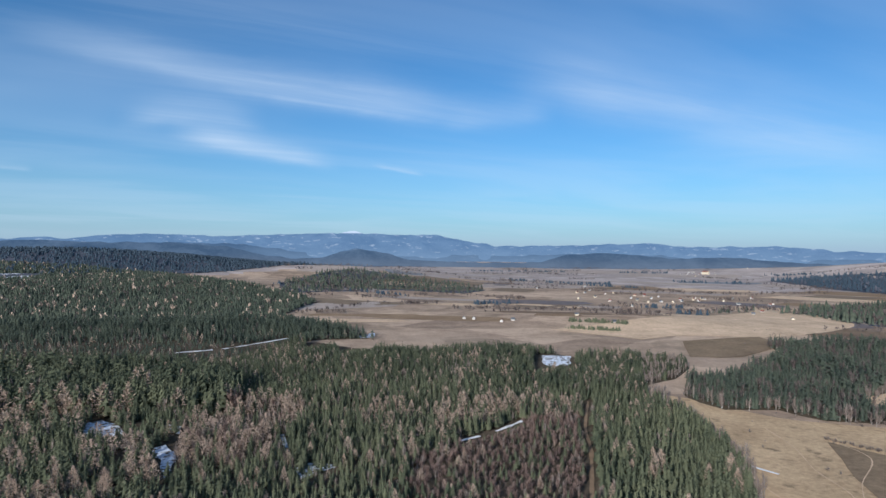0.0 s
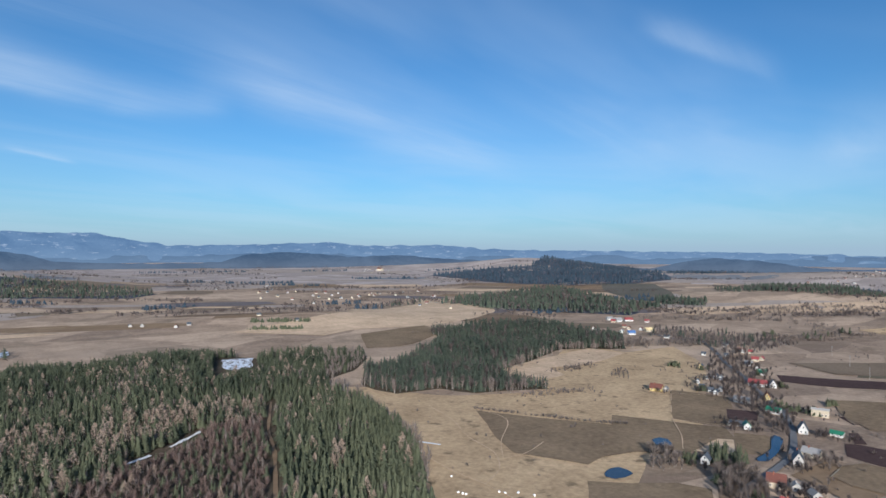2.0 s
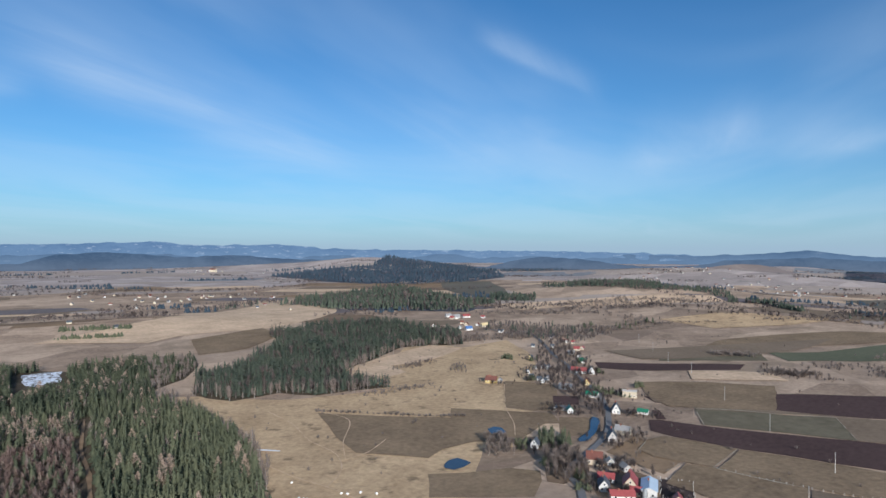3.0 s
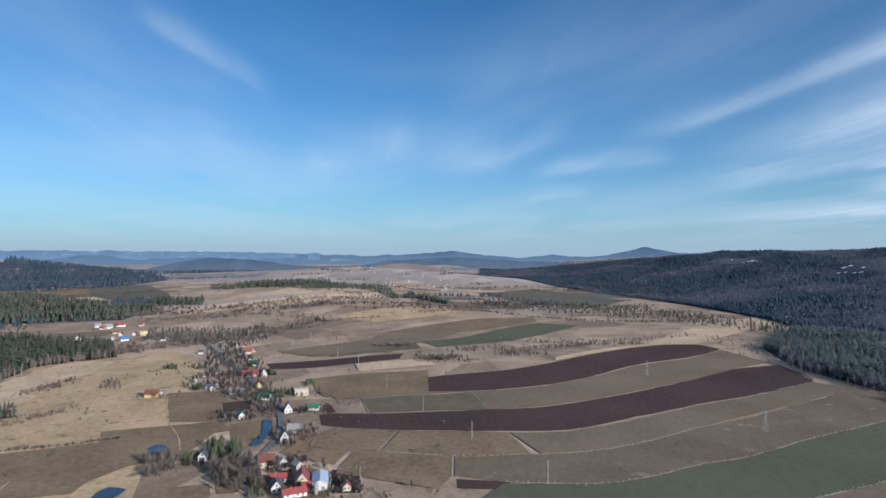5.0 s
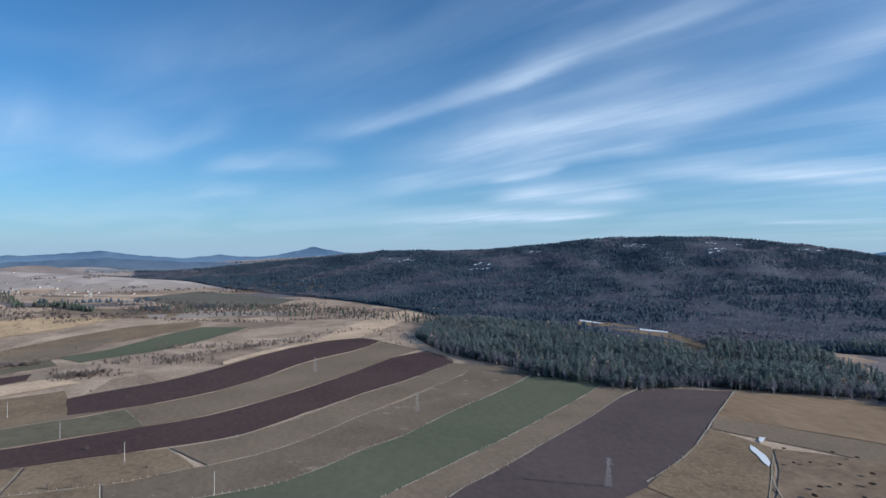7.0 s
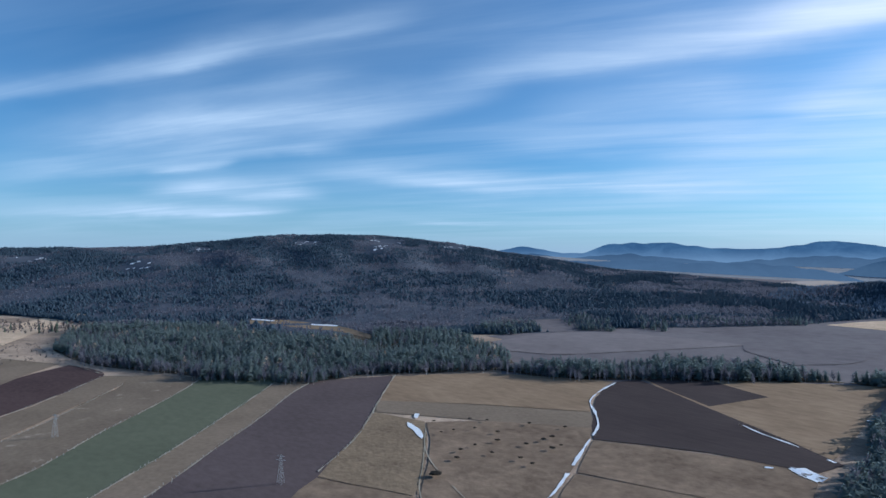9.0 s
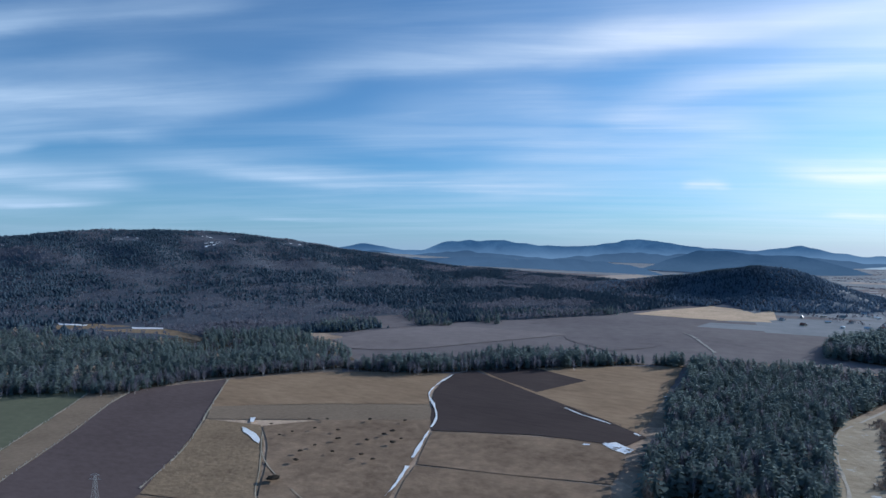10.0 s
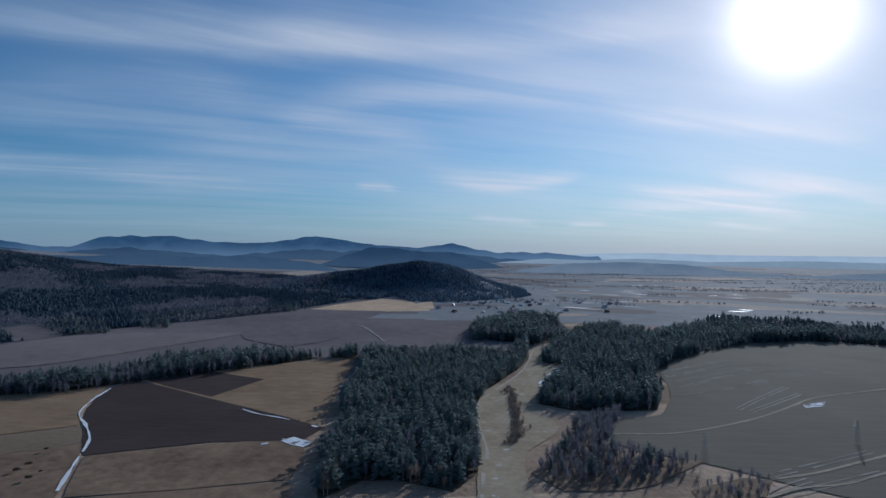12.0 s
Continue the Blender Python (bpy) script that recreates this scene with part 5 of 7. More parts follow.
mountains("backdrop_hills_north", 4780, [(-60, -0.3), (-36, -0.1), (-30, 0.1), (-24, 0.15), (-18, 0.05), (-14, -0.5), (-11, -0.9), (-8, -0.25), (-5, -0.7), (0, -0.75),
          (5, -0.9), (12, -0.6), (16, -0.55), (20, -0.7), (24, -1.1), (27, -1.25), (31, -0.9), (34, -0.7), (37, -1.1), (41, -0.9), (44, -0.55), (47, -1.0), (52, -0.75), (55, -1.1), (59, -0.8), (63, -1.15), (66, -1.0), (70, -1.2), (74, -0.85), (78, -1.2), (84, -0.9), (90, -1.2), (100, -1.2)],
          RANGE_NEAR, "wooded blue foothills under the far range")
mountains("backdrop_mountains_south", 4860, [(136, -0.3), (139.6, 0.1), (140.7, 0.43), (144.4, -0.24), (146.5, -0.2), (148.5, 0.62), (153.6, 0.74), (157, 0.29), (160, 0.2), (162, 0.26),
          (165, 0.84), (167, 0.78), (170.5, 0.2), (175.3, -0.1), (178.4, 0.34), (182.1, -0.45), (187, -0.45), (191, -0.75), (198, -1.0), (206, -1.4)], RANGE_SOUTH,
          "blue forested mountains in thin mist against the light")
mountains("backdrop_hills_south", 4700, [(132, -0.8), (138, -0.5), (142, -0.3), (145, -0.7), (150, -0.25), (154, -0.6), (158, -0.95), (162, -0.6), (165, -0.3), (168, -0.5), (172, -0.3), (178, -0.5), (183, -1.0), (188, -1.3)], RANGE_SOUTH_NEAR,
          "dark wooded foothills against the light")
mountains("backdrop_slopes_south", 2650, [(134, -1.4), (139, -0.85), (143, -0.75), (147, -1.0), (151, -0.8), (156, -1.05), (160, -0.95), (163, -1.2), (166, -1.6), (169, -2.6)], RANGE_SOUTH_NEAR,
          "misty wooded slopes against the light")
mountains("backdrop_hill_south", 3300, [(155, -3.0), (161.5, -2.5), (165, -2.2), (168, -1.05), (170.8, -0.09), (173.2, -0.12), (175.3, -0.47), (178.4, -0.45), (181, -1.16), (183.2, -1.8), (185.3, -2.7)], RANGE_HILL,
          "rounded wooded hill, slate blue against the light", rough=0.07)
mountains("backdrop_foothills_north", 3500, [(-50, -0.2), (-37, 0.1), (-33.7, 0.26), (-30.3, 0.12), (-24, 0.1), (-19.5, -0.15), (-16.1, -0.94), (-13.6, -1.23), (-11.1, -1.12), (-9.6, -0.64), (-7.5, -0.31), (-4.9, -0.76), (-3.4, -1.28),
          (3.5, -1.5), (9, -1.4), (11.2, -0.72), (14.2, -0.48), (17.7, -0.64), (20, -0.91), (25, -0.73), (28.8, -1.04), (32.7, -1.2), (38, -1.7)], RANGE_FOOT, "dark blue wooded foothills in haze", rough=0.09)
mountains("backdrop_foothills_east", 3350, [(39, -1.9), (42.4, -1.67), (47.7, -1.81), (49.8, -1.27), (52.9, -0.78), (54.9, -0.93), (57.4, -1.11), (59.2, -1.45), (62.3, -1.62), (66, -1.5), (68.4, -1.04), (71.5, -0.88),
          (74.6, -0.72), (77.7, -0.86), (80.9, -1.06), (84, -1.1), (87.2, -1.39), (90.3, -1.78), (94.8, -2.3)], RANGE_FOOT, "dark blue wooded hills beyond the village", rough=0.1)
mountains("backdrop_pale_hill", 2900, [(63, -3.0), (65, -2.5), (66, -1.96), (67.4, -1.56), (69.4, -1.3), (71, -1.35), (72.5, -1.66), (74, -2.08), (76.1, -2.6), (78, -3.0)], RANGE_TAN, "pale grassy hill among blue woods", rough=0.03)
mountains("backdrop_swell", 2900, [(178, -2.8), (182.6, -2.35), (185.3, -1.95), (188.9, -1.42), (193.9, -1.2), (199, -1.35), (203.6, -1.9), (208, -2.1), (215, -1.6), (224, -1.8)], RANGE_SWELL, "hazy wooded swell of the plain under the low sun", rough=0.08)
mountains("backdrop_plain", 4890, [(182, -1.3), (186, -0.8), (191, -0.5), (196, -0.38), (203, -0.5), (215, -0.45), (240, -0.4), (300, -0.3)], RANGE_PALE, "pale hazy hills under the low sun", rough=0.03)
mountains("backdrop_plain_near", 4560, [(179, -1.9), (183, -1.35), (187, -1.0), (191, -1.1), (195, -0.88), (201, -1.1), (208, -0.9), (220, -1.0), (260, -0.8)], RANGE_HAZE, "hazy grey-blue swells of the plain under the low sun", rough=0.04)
# ---- fields, snow, ways and water ----
level = 0.03
for outline, mat, label in (
        (MAUVE_A, MAUVE, "wide mauve-grey fallow land in the valley"), (GOLDEN, MEADOW_GRASS, "rough golden meadow of dry winter grass"), (MEADOW_A, MEADOW_GRASS, "dry golden meadow by the village"), (MEADOW_B, DULL_GRASS, "dull brown grass parcel"), (MEADOW_C, DULL_GRASS, "dark brown wet grass strip"),
        (MEADOW_D, STRAW, "rough pale grass parcel"), (MEADOW_E, DULL_GRASS, "brown grass parcel by a pool"), (MEADOW_F, DULL_GRASS, "brown bank by the stream"),
        (MEADOW_G, GOLD, "yellowish paddock behind the farm"), (MEADOW_H, DULL_GRASS, "olive-brown meadow by the pond"),
        # YARD: brown ground that also carries the shade of trees and gardens
        (STRIP, DULL_GRASS, "pale strip of field with snow behind the wood"), (YARD, BROWN, "brown farmyard ground, darker for the shade of trees and gardens"), (GROVE_ROAD, BROWN, "brown ground under roadside trees"), (GARDEN, EARTH, "dark fenced garden plots beside the farm"),
        (PLOUGH_A, PLOUGH, "curved strip of freshly ploughed dark brown soil"), (PLOUGH_B, PLOUGH, "long curved strip of ploughed purple-brown soil"),
        (PLOUGH_C, GREY_PLOUGH, "broad ploughed field of greyish purple-brown soil"), (PLOUGH_D, PLOUGH, "narrow ploughed strip beside the village"),
        (PLOUGH_E, PLOUGH, "small ploughed corner beside the green crop"), (PLOUGH_F, PLOUGH, "small dug garden plot beside the houses"),
        (PLOUGH_G, PLOUGH, "small dug plot beside a white house"), (PLOUGH_H, PLOUGH, "small dug plot behind a green shed"),
        (PLOUGH_I, PLOUGH, "corner of ploughed soil in the stubble"),
        (GREEN_A, GREEN, "long curved field of dull green winter crop"), (GREEN_B, OLIVE_GRASS, "small oblong field of green winter crop"),
        (GREEN_C, GREEN, "green winter crop on a gentle slope"), (GREEN_D, OLIVE_GRASS, "low green field beside the village"),
        (STUBBLE_A, STUBBLE, "grey-brown stubble strip between crops"), (STUBBLE_B, TUSSOCK, "wide grey-brown stubble field with pale margins"),
        (STUBBLE_C, STUBBLE, "stubble strip between two ploughed fields"), (STUBBLE_D, STUBBLE, "stubble field at the village edge"),
        (GOLD_A, GOLD, "golden-brown cut meadow before the wood"), (BAND_A, STUBBLE, "darker mown band across the meadow"),
        (PASTURE_A, BROWN, "brown pasture dotted with dark heaps"), (PASTURE_B, DULL_GRASS, "small pale pasture beside the ploughland"),
        (PASTURE_C, BROWN, "brown pasture corner"), (DARK_A, EARTH, "large field of dark harrowed soil"), (GOLD_B, GOLD, "tan meadow in front of dark wood"),
        (DARK_B, EARTH, "small dark soil field before the wood"), (BROWN_A, BROWN, "brown grass field"), (BROWN_B, BROWN, "brown rough pasture"),
        (MAUVE_B, MAUVE, "small fallow patch among woods"),
        (STRAW_A, STRAW, "pale straw field in the far valley"), (OLIVE_A, OLIVE, "large olive-grey sown field with pale wheel tracks"),
        # HOLLOW is a bowl of shadow, put into its brown ground colour
        (VALLEY_FLOOR, FROST, "pale frosty valley meadow between dark woods"), (HOLLOW, BROWN, "dull brown hollow with its shadow in the ground colour"), (HOLLOW_B, BROWN, "dull rough bank"),
        (STRAW_J, STRAW, "pale straw field on a hillock"), (STRAW_K, STRAW, "pale straw field beside the far village"), (STRAW_L, PLAIN, "pale clearing behind the wooded ridge"),
        (BROWN_G, MAUVE, "dull meadow between groves"), (BROWN_C, DULL_GRASS, "dull brown wet meadow"),
        (STRAW_B, STRAW, "pale straw field on a low hill"), (BROWN_D, DULL_GRASS, "brown field behind the forest"), (BROWN_E, DULL_GRASS, "grey-brown field beside the village"),
        (STRAW_C, STRAW, "straw-coloured glade at the wood's edge"),
        (STRAW_F, DULL_GRASS, "dry yellowish paddock"), (STRAW_G, DULL_GRASS, "dry paddock beside the farm"), (BROWN_F, DULL_GRASS, "dull brown pasture"),
        (STUBBLE_E, STUBBLE, "grey-brown strip under the ploughland"), (STRAW_H, STRAW, "rough pale tussocks on a bank"), (STRAW_I, STRAW, "pale bank above the ploughland"), (SLOPE_A, STRAW, "pale straw slope of a low hill"), (SLOPE_B, MEADOW_GRASS, "tan rough grass on a slope"), (SLOPE_C, DULL_GRASS, "dull brown parcel on the slope"),
        (SLOPE_D, STUBBLE, "grey-brown parcel above the village"), (KNOLL_GRASS, STRAW, "pale grass knoll before the ridge wood"), (FALLOW_PALE, FALLOW_GRASS, "slightly paler tongue of grass on the fallow land"), (FALLOW_DARK, MAUVE, "darker fallow parcel beside a creek"), (GREY_A, OLIVE, "grey-green far field"), (GREY_B, OLIVE, "grey-green field at the ridge foot")):
    level += 0.007
    patch("field", outline, mat, label, lift=level + (0.35 if outline is STRIP else 0.0))
WOODS_FLOOR = (WOOD_NORTH, WOOD_MAIN, WOOD_LEFT, WOOD_KNOLL, WOOD_MID, WOOD_DARK, WOOD_CONE, WOOD_VALLEY, WOOD_FILL, WOOD_HEDGE, WOOD_SHADE, WOOD_SOUTH, WOOD_KNOB)
for outline in WOODS_FLOOR:
    # the far woods get the floor with shade and haze in its colour
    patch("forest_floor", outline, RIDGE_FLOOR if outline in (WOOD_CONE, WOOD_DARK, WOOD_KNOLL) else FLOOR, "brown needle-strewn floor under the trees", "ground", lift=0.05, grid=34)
SNOWS = (SNOW_A, SNOW_B, SNOW_C, SNOW_D, SNOW_E, SNOW_F, SNOW_G, SNOW_H, SNOW_K, SNOW_L, SNOW_M, SNOW_N, SNOW_O, SNOW_P,
         SNOW_Q, SNOW_R, SNOW_S, SNOW_T, SNOW_U, GLIMPSE_A, GLIMPSE_B, SNOW_N2, FROST_B)
for outline in SNOWS:
    patch("snow_patch", outline, SNOW if outline in (SNOW_A, SNOW_B, SNOW_C, SNOW_D, SNOW_K, SNOW_L) else THIN_SNOW, "leftover patch of old white snow on the ground", "snow", lift=0.95 if outline in (SNOW_K, SNOW_L) else 0.54, step=3, wobble=2.5)
for line, width, mat, label, ragged, gaps in (
        (DITCH_SNOW, 1.7, SNOW, "ragged line of snow in a ditch", 1.0, 0.14), (BANK_SNOW, 1.5, SNOW, "broken snow along a bank", 0.9, 0.3),
        (TRACK_FOREST, 2.2, SNOW, "snowy forest track", 0.9, 0.3), (TRACK_FOREST_B, 3.6, SNOW, "pale forest road with snow", 0.7, 0.2),
        (FIREBREAK, 2.0, GOLD, "grassy firebreak through the spruces", 0.4, 0), (TRACK_FIELD, 0.6, MARGIN, "worn field track", 0.4, 0.1),
        (TRACK_FIELD_B, 0.5, MARGIN, "worn field track", 0.4, 0.1), (TRACK_VALLEY, 1.7, PATH, "pale dirt track in the valley", 0.6, 0.1),
        *((line, 0.55, STRAW, "faint worn track through the meadow", 0.6, 0.15) for line in (WAY_A, WAY_B, WAY_C, WAY_D, WAY_E, WAY_F, WAY_G)), (MEADOW_TRACK, 2.0, SNOW, "short strip of snow in the meadow", 0.5, 0),
        (CREEK, 3.0, FAINT, "pale winding creek bed with dry grass", 0.9, 0.25), (TRAM_A, 2.2, MARGIN, "pale curved wheel track in the field", 0.5, 0), (TRAM_B, 2.0, MARGIN, "pale wheel track in the field", 0.5, 0.2),
        (TRAM_C, 2.0, MARGIN, "pale wheel track in the field", 0.5, 0.1), (TRAM_D, 1.0, FAINT, "pale furrow in the field", 0.5, 0.2),
        (TRAM_E, 1.0, FAINT, "pale furrow in the field", 0.5, 0.2), (TRAM_F, 1.0, FAINT, "pale furrow in the field", 0.5, 0.2),
        *(([(x + 0.3 * s, y - s) for x, y in line], 0.9, FAINT, "pale curved furrow in the sown field", 0.8, 0.15)
          for line in (FURROW_A, FURROW_B, FURROW_C, FURROW_D, FURROW_E, FURROW_F, FURROW_G, FURROW_H, FURROW_I, FURROW_J) for s in (0, 4))):
    ribbon("track" if mat != SNOW else "snow_strip", line, width, mat, label, "snow" if mat == SNOW else "track", 0.56 if mat == SNOW else 0.49, ragged, gaps, 2.5 if mat == SNOW else 6)
for line in (MARGIN_A, MARGIN_B, MARGIN_C, MARGIN_D, MARGIN_E, MARGIN_F, MARGIN_G, MARGIN_H, MARGIN_I, MARGIN_J, MARGIN_K, MARGIN_L, MARGIN_M, MARGIN_N,
             MARGIN_O):
    ribbon("field_margin", line, 0.8 if len(line) > 2 else 0.45, MARGIN, "thin line of bleached grass between fields", "margin", 0.52, 1.1, 0.12, 3)
ribbon("road", ROAD_VILLAGE, 3.8, ASPHALT, "narrow grey asphalt village road", "road", 0.52, 0.0)


for outline, label in ((POND_A, "small round pond reflecting the blue sky"), (POND_B, "shallow pool in the wet meadow"), (STREAM_POOL, "winding blue stream pool beside the road")):
    patch("water", outline, WATER, label, "pond", lift=0.52, step=2, wobble=0.6)


def plain_fields():
    """The patchwork of strips far out on the plain."""
    rim = [(540 if a < 171 else 700, a) for a in range(139, 188, 3)] + [(2350, a) for a in range(187, 138, -3)]
    patch("field", [(d * math.sin(radians(a)), d * math.cos(radians(a))) for d, a in rim], MAUVE, "mauve-grey fallow valley floor", lift=0.0, step=60, wobble=0, grid=40)
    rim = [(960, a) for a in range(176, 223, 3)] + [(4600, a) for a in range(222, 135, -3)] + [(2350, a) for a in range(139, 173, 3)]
    patch("field", [(d * math.sin(radians(a)), d * math.cos(radians(a))) for d, a in rim], FAR_PLAIN, "wide winter plain under the low sun, grey-blue haze in its colour", lift=0.1, step=80, wobble=0, grid=90)
    r = random.Random(3)
    tones = [STRAW, PLAIN, BROWN, PLAIN, STUBBLE, GOLD, STRAW, MAUVE]
    for az0, az1, d0, d1, count in ((-12, 44, 900, 4300, 70), (44, 92, 1150, 4200, 62), (174, 216, 1000, 4300, 95)):
        for _ in range(count):
            a, d = r.uniform(az0, az1), d0 * (d1 / d0) ** r.random()
            across, along = r.uniform(45, 190) * (d / 1500) ** 0.8, r.uniform(25, 75) * (d / 1500) ** 1.1
            lean = radians(a) + r.uniform(-0.35, 0.35)
            cx, cy = d * math.sin(radians(a)), d * math.cos(radians(a))
            c, s = math.cos(lean), math.sin(lean)
            shape = [(-1, -0.8), (-0.2, -1), (0.7, -0.9), (1, -0.2), (0.9, 0.8), (0.1, 1), (-0.8, 0.9)]
            pts = [(cx + u * across * r.uniform(0.85, 1.1) * c + v * along * s, cy - u * across * s * r.uniform(0.9, 1.1) + v * along * c) for u, v in shape]
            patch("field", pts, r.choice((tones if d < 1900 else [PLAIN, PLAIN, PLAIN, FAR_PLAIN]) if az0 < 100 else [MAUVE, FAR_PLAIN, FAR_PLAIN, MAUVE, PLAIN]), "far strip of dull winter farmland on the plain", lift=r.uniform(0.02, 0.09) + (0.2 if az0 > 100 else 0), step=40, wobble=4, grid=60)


plain_fields()


def plain_flecks():
    """Thin bright flecks on the southern plain, snow sheets standing for far roofs, greenhouses and snow."""
    r = random.Random(21)
    for _ in range(34):
        a, d = radians(r.uniform(180, 204)), r.uniform(1050, 2300)
        w, h = r.uniform(8, 36), r.uniform(2, 8)
        c, s = math.cos(a + r.uniform(-0.2, 0.2)), math.sin(a)
        shape = [(w * math.cos(q) * r.uniform(0.5, 1.1), h * math.sin(q) * r.uniform(0.4, 1.2)) for q in np.linspace(0, 6.283, 10)[:-1]]
        patch("snow_patch", [(d * math.sin(a) + u * c + v * s, d * math.cos(a) - u * s + v * c) for u, v in shape], SNOW, "thin bright fleck on the plain, standing for far roofs and snow", "snow", lift=0.6, step=5, wobble=3)


plain_flecks()


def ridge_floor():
    """Ground under the trees of the long ridge and the southern hill, their shade and haze in its colour."""
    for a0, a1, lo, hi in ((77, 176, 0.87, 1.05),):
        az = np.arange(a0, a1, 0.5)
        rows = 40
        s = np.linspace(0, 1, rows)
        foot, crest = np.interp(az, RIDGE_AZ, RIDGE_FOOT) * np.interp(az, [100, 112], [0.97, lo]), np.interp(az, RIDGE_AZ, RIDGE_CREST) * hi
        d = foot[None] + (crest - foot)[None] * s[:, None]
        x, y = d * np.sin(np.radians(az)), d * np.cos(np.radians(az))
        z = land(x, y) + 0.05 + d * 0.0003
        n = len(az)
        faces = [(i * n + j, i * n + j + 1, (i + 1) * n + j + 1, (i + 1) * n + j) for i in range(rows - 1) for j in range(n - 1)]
        tagged(mesh_object("ridge_floor", np.column_stack((x.ravel(), y.ravel(), z.ravel())), faces, RIDGE_FLOOR), "slope under the ridge forest, tree shade and haze in its colour", "ground", kind="structure")


ridge_floor()


# ---- woods ----
SPRUCE_NEAR = [frond_shape(120, k, r) for k, r in ((1, 0.17), (2, 0.20), (3, 0.23), (31, 0.19))]
SPRUCE_MID = [frond_shape(34, k, r, b) for k, r, b in ((4, 0.18, 0), (5, 0.22, 0.1), (6, 0.24, 0.3), (7, 0.20, 0))]
SPRUCE_MIDDLE = [frond_shape(20, k, r, b, 4) for k, r, b in ((4, 0.20, 0), (5, 0.24, 0.35), (6, 0.26, 0.5), (7, 0.22, 0.1))]
SPRUCE_BLUNT = [frond_shape(26, k, r, b, 4) for k, r, b in ((32, 0.25, 0.45), (33, 0.30, 0.7), (34, 0.27, 0.6), (35, 0.23, 0.15))]
SPRUCE_FAR = [spruce_shape(2, 3, s, 0.26) for s in (8, 9, 10)]
SPRUCE_TINY = [spruce_shape(1, 3, s, 0.28) for s in (26, 27, 28)]
BARE_TINY = [bare_shape(6, s, False, 0.10, 0.24, trunk=False, clump=True) for s in (29, 30, 31)]
LARCH_NEAR = [larch_shape(420, k, 0.011, r) for k, r in ((11, 0.25), (12, 0.29), (13, 0.22))]
LARCH_MID = [larch_shape(110, k, 0.021, 0.26) for k in (14, 15, 16)]
BARE_NEAR = [bare_shape(200, s, False, 0.0065, 0.25) for s in (17, 18, 19)]
BARE_MID = [bare_shape(46, s, False, 0.017, 0.24) for s in (20, 21, 22)]
BARE_FAR = [bare_shape(9, s, False, 0.08, 0.22, clump=True) for s in (23, 24, 25)]
KINDS = ("spruce", "larch", "birch", "brush")
CLEARED = (GLIMPSE_A, GLIMPSE_B, SNOW_N2, GLADE_SNOW, GLADE_B, STRIP)
ZONES = ((YOUNG, (0.93, 0.05, 0.02, 0)), (TALL_A, (0.97, 0.01, 0.02, 0)), (TALL_B, (0.97, 0.0, 0.03, 0)), (LOW_A, (0.74, 0.10, 0.16, 0)),
         (LARCH_FRONT, (0.64, 0.30, 0.06, 0)), (LARCH_FRONT_B, (0.72, 0.20, 0.08, 0)), (LARCH_CENTRE, (0.22, 0.45, 0.15, 0.18)), (LARCH_RIGHT, (0.80, 0.17, 0.03, 0)),
         (LARCH_TRACK, (0.5, 0.47, 0.03, 0)), (BRUSH_TRACK, (0.25, 0.03, 0.12, 0.6)), (ZONE_BIRCH, (0.35, 0.0, 0.65, 0.0)))
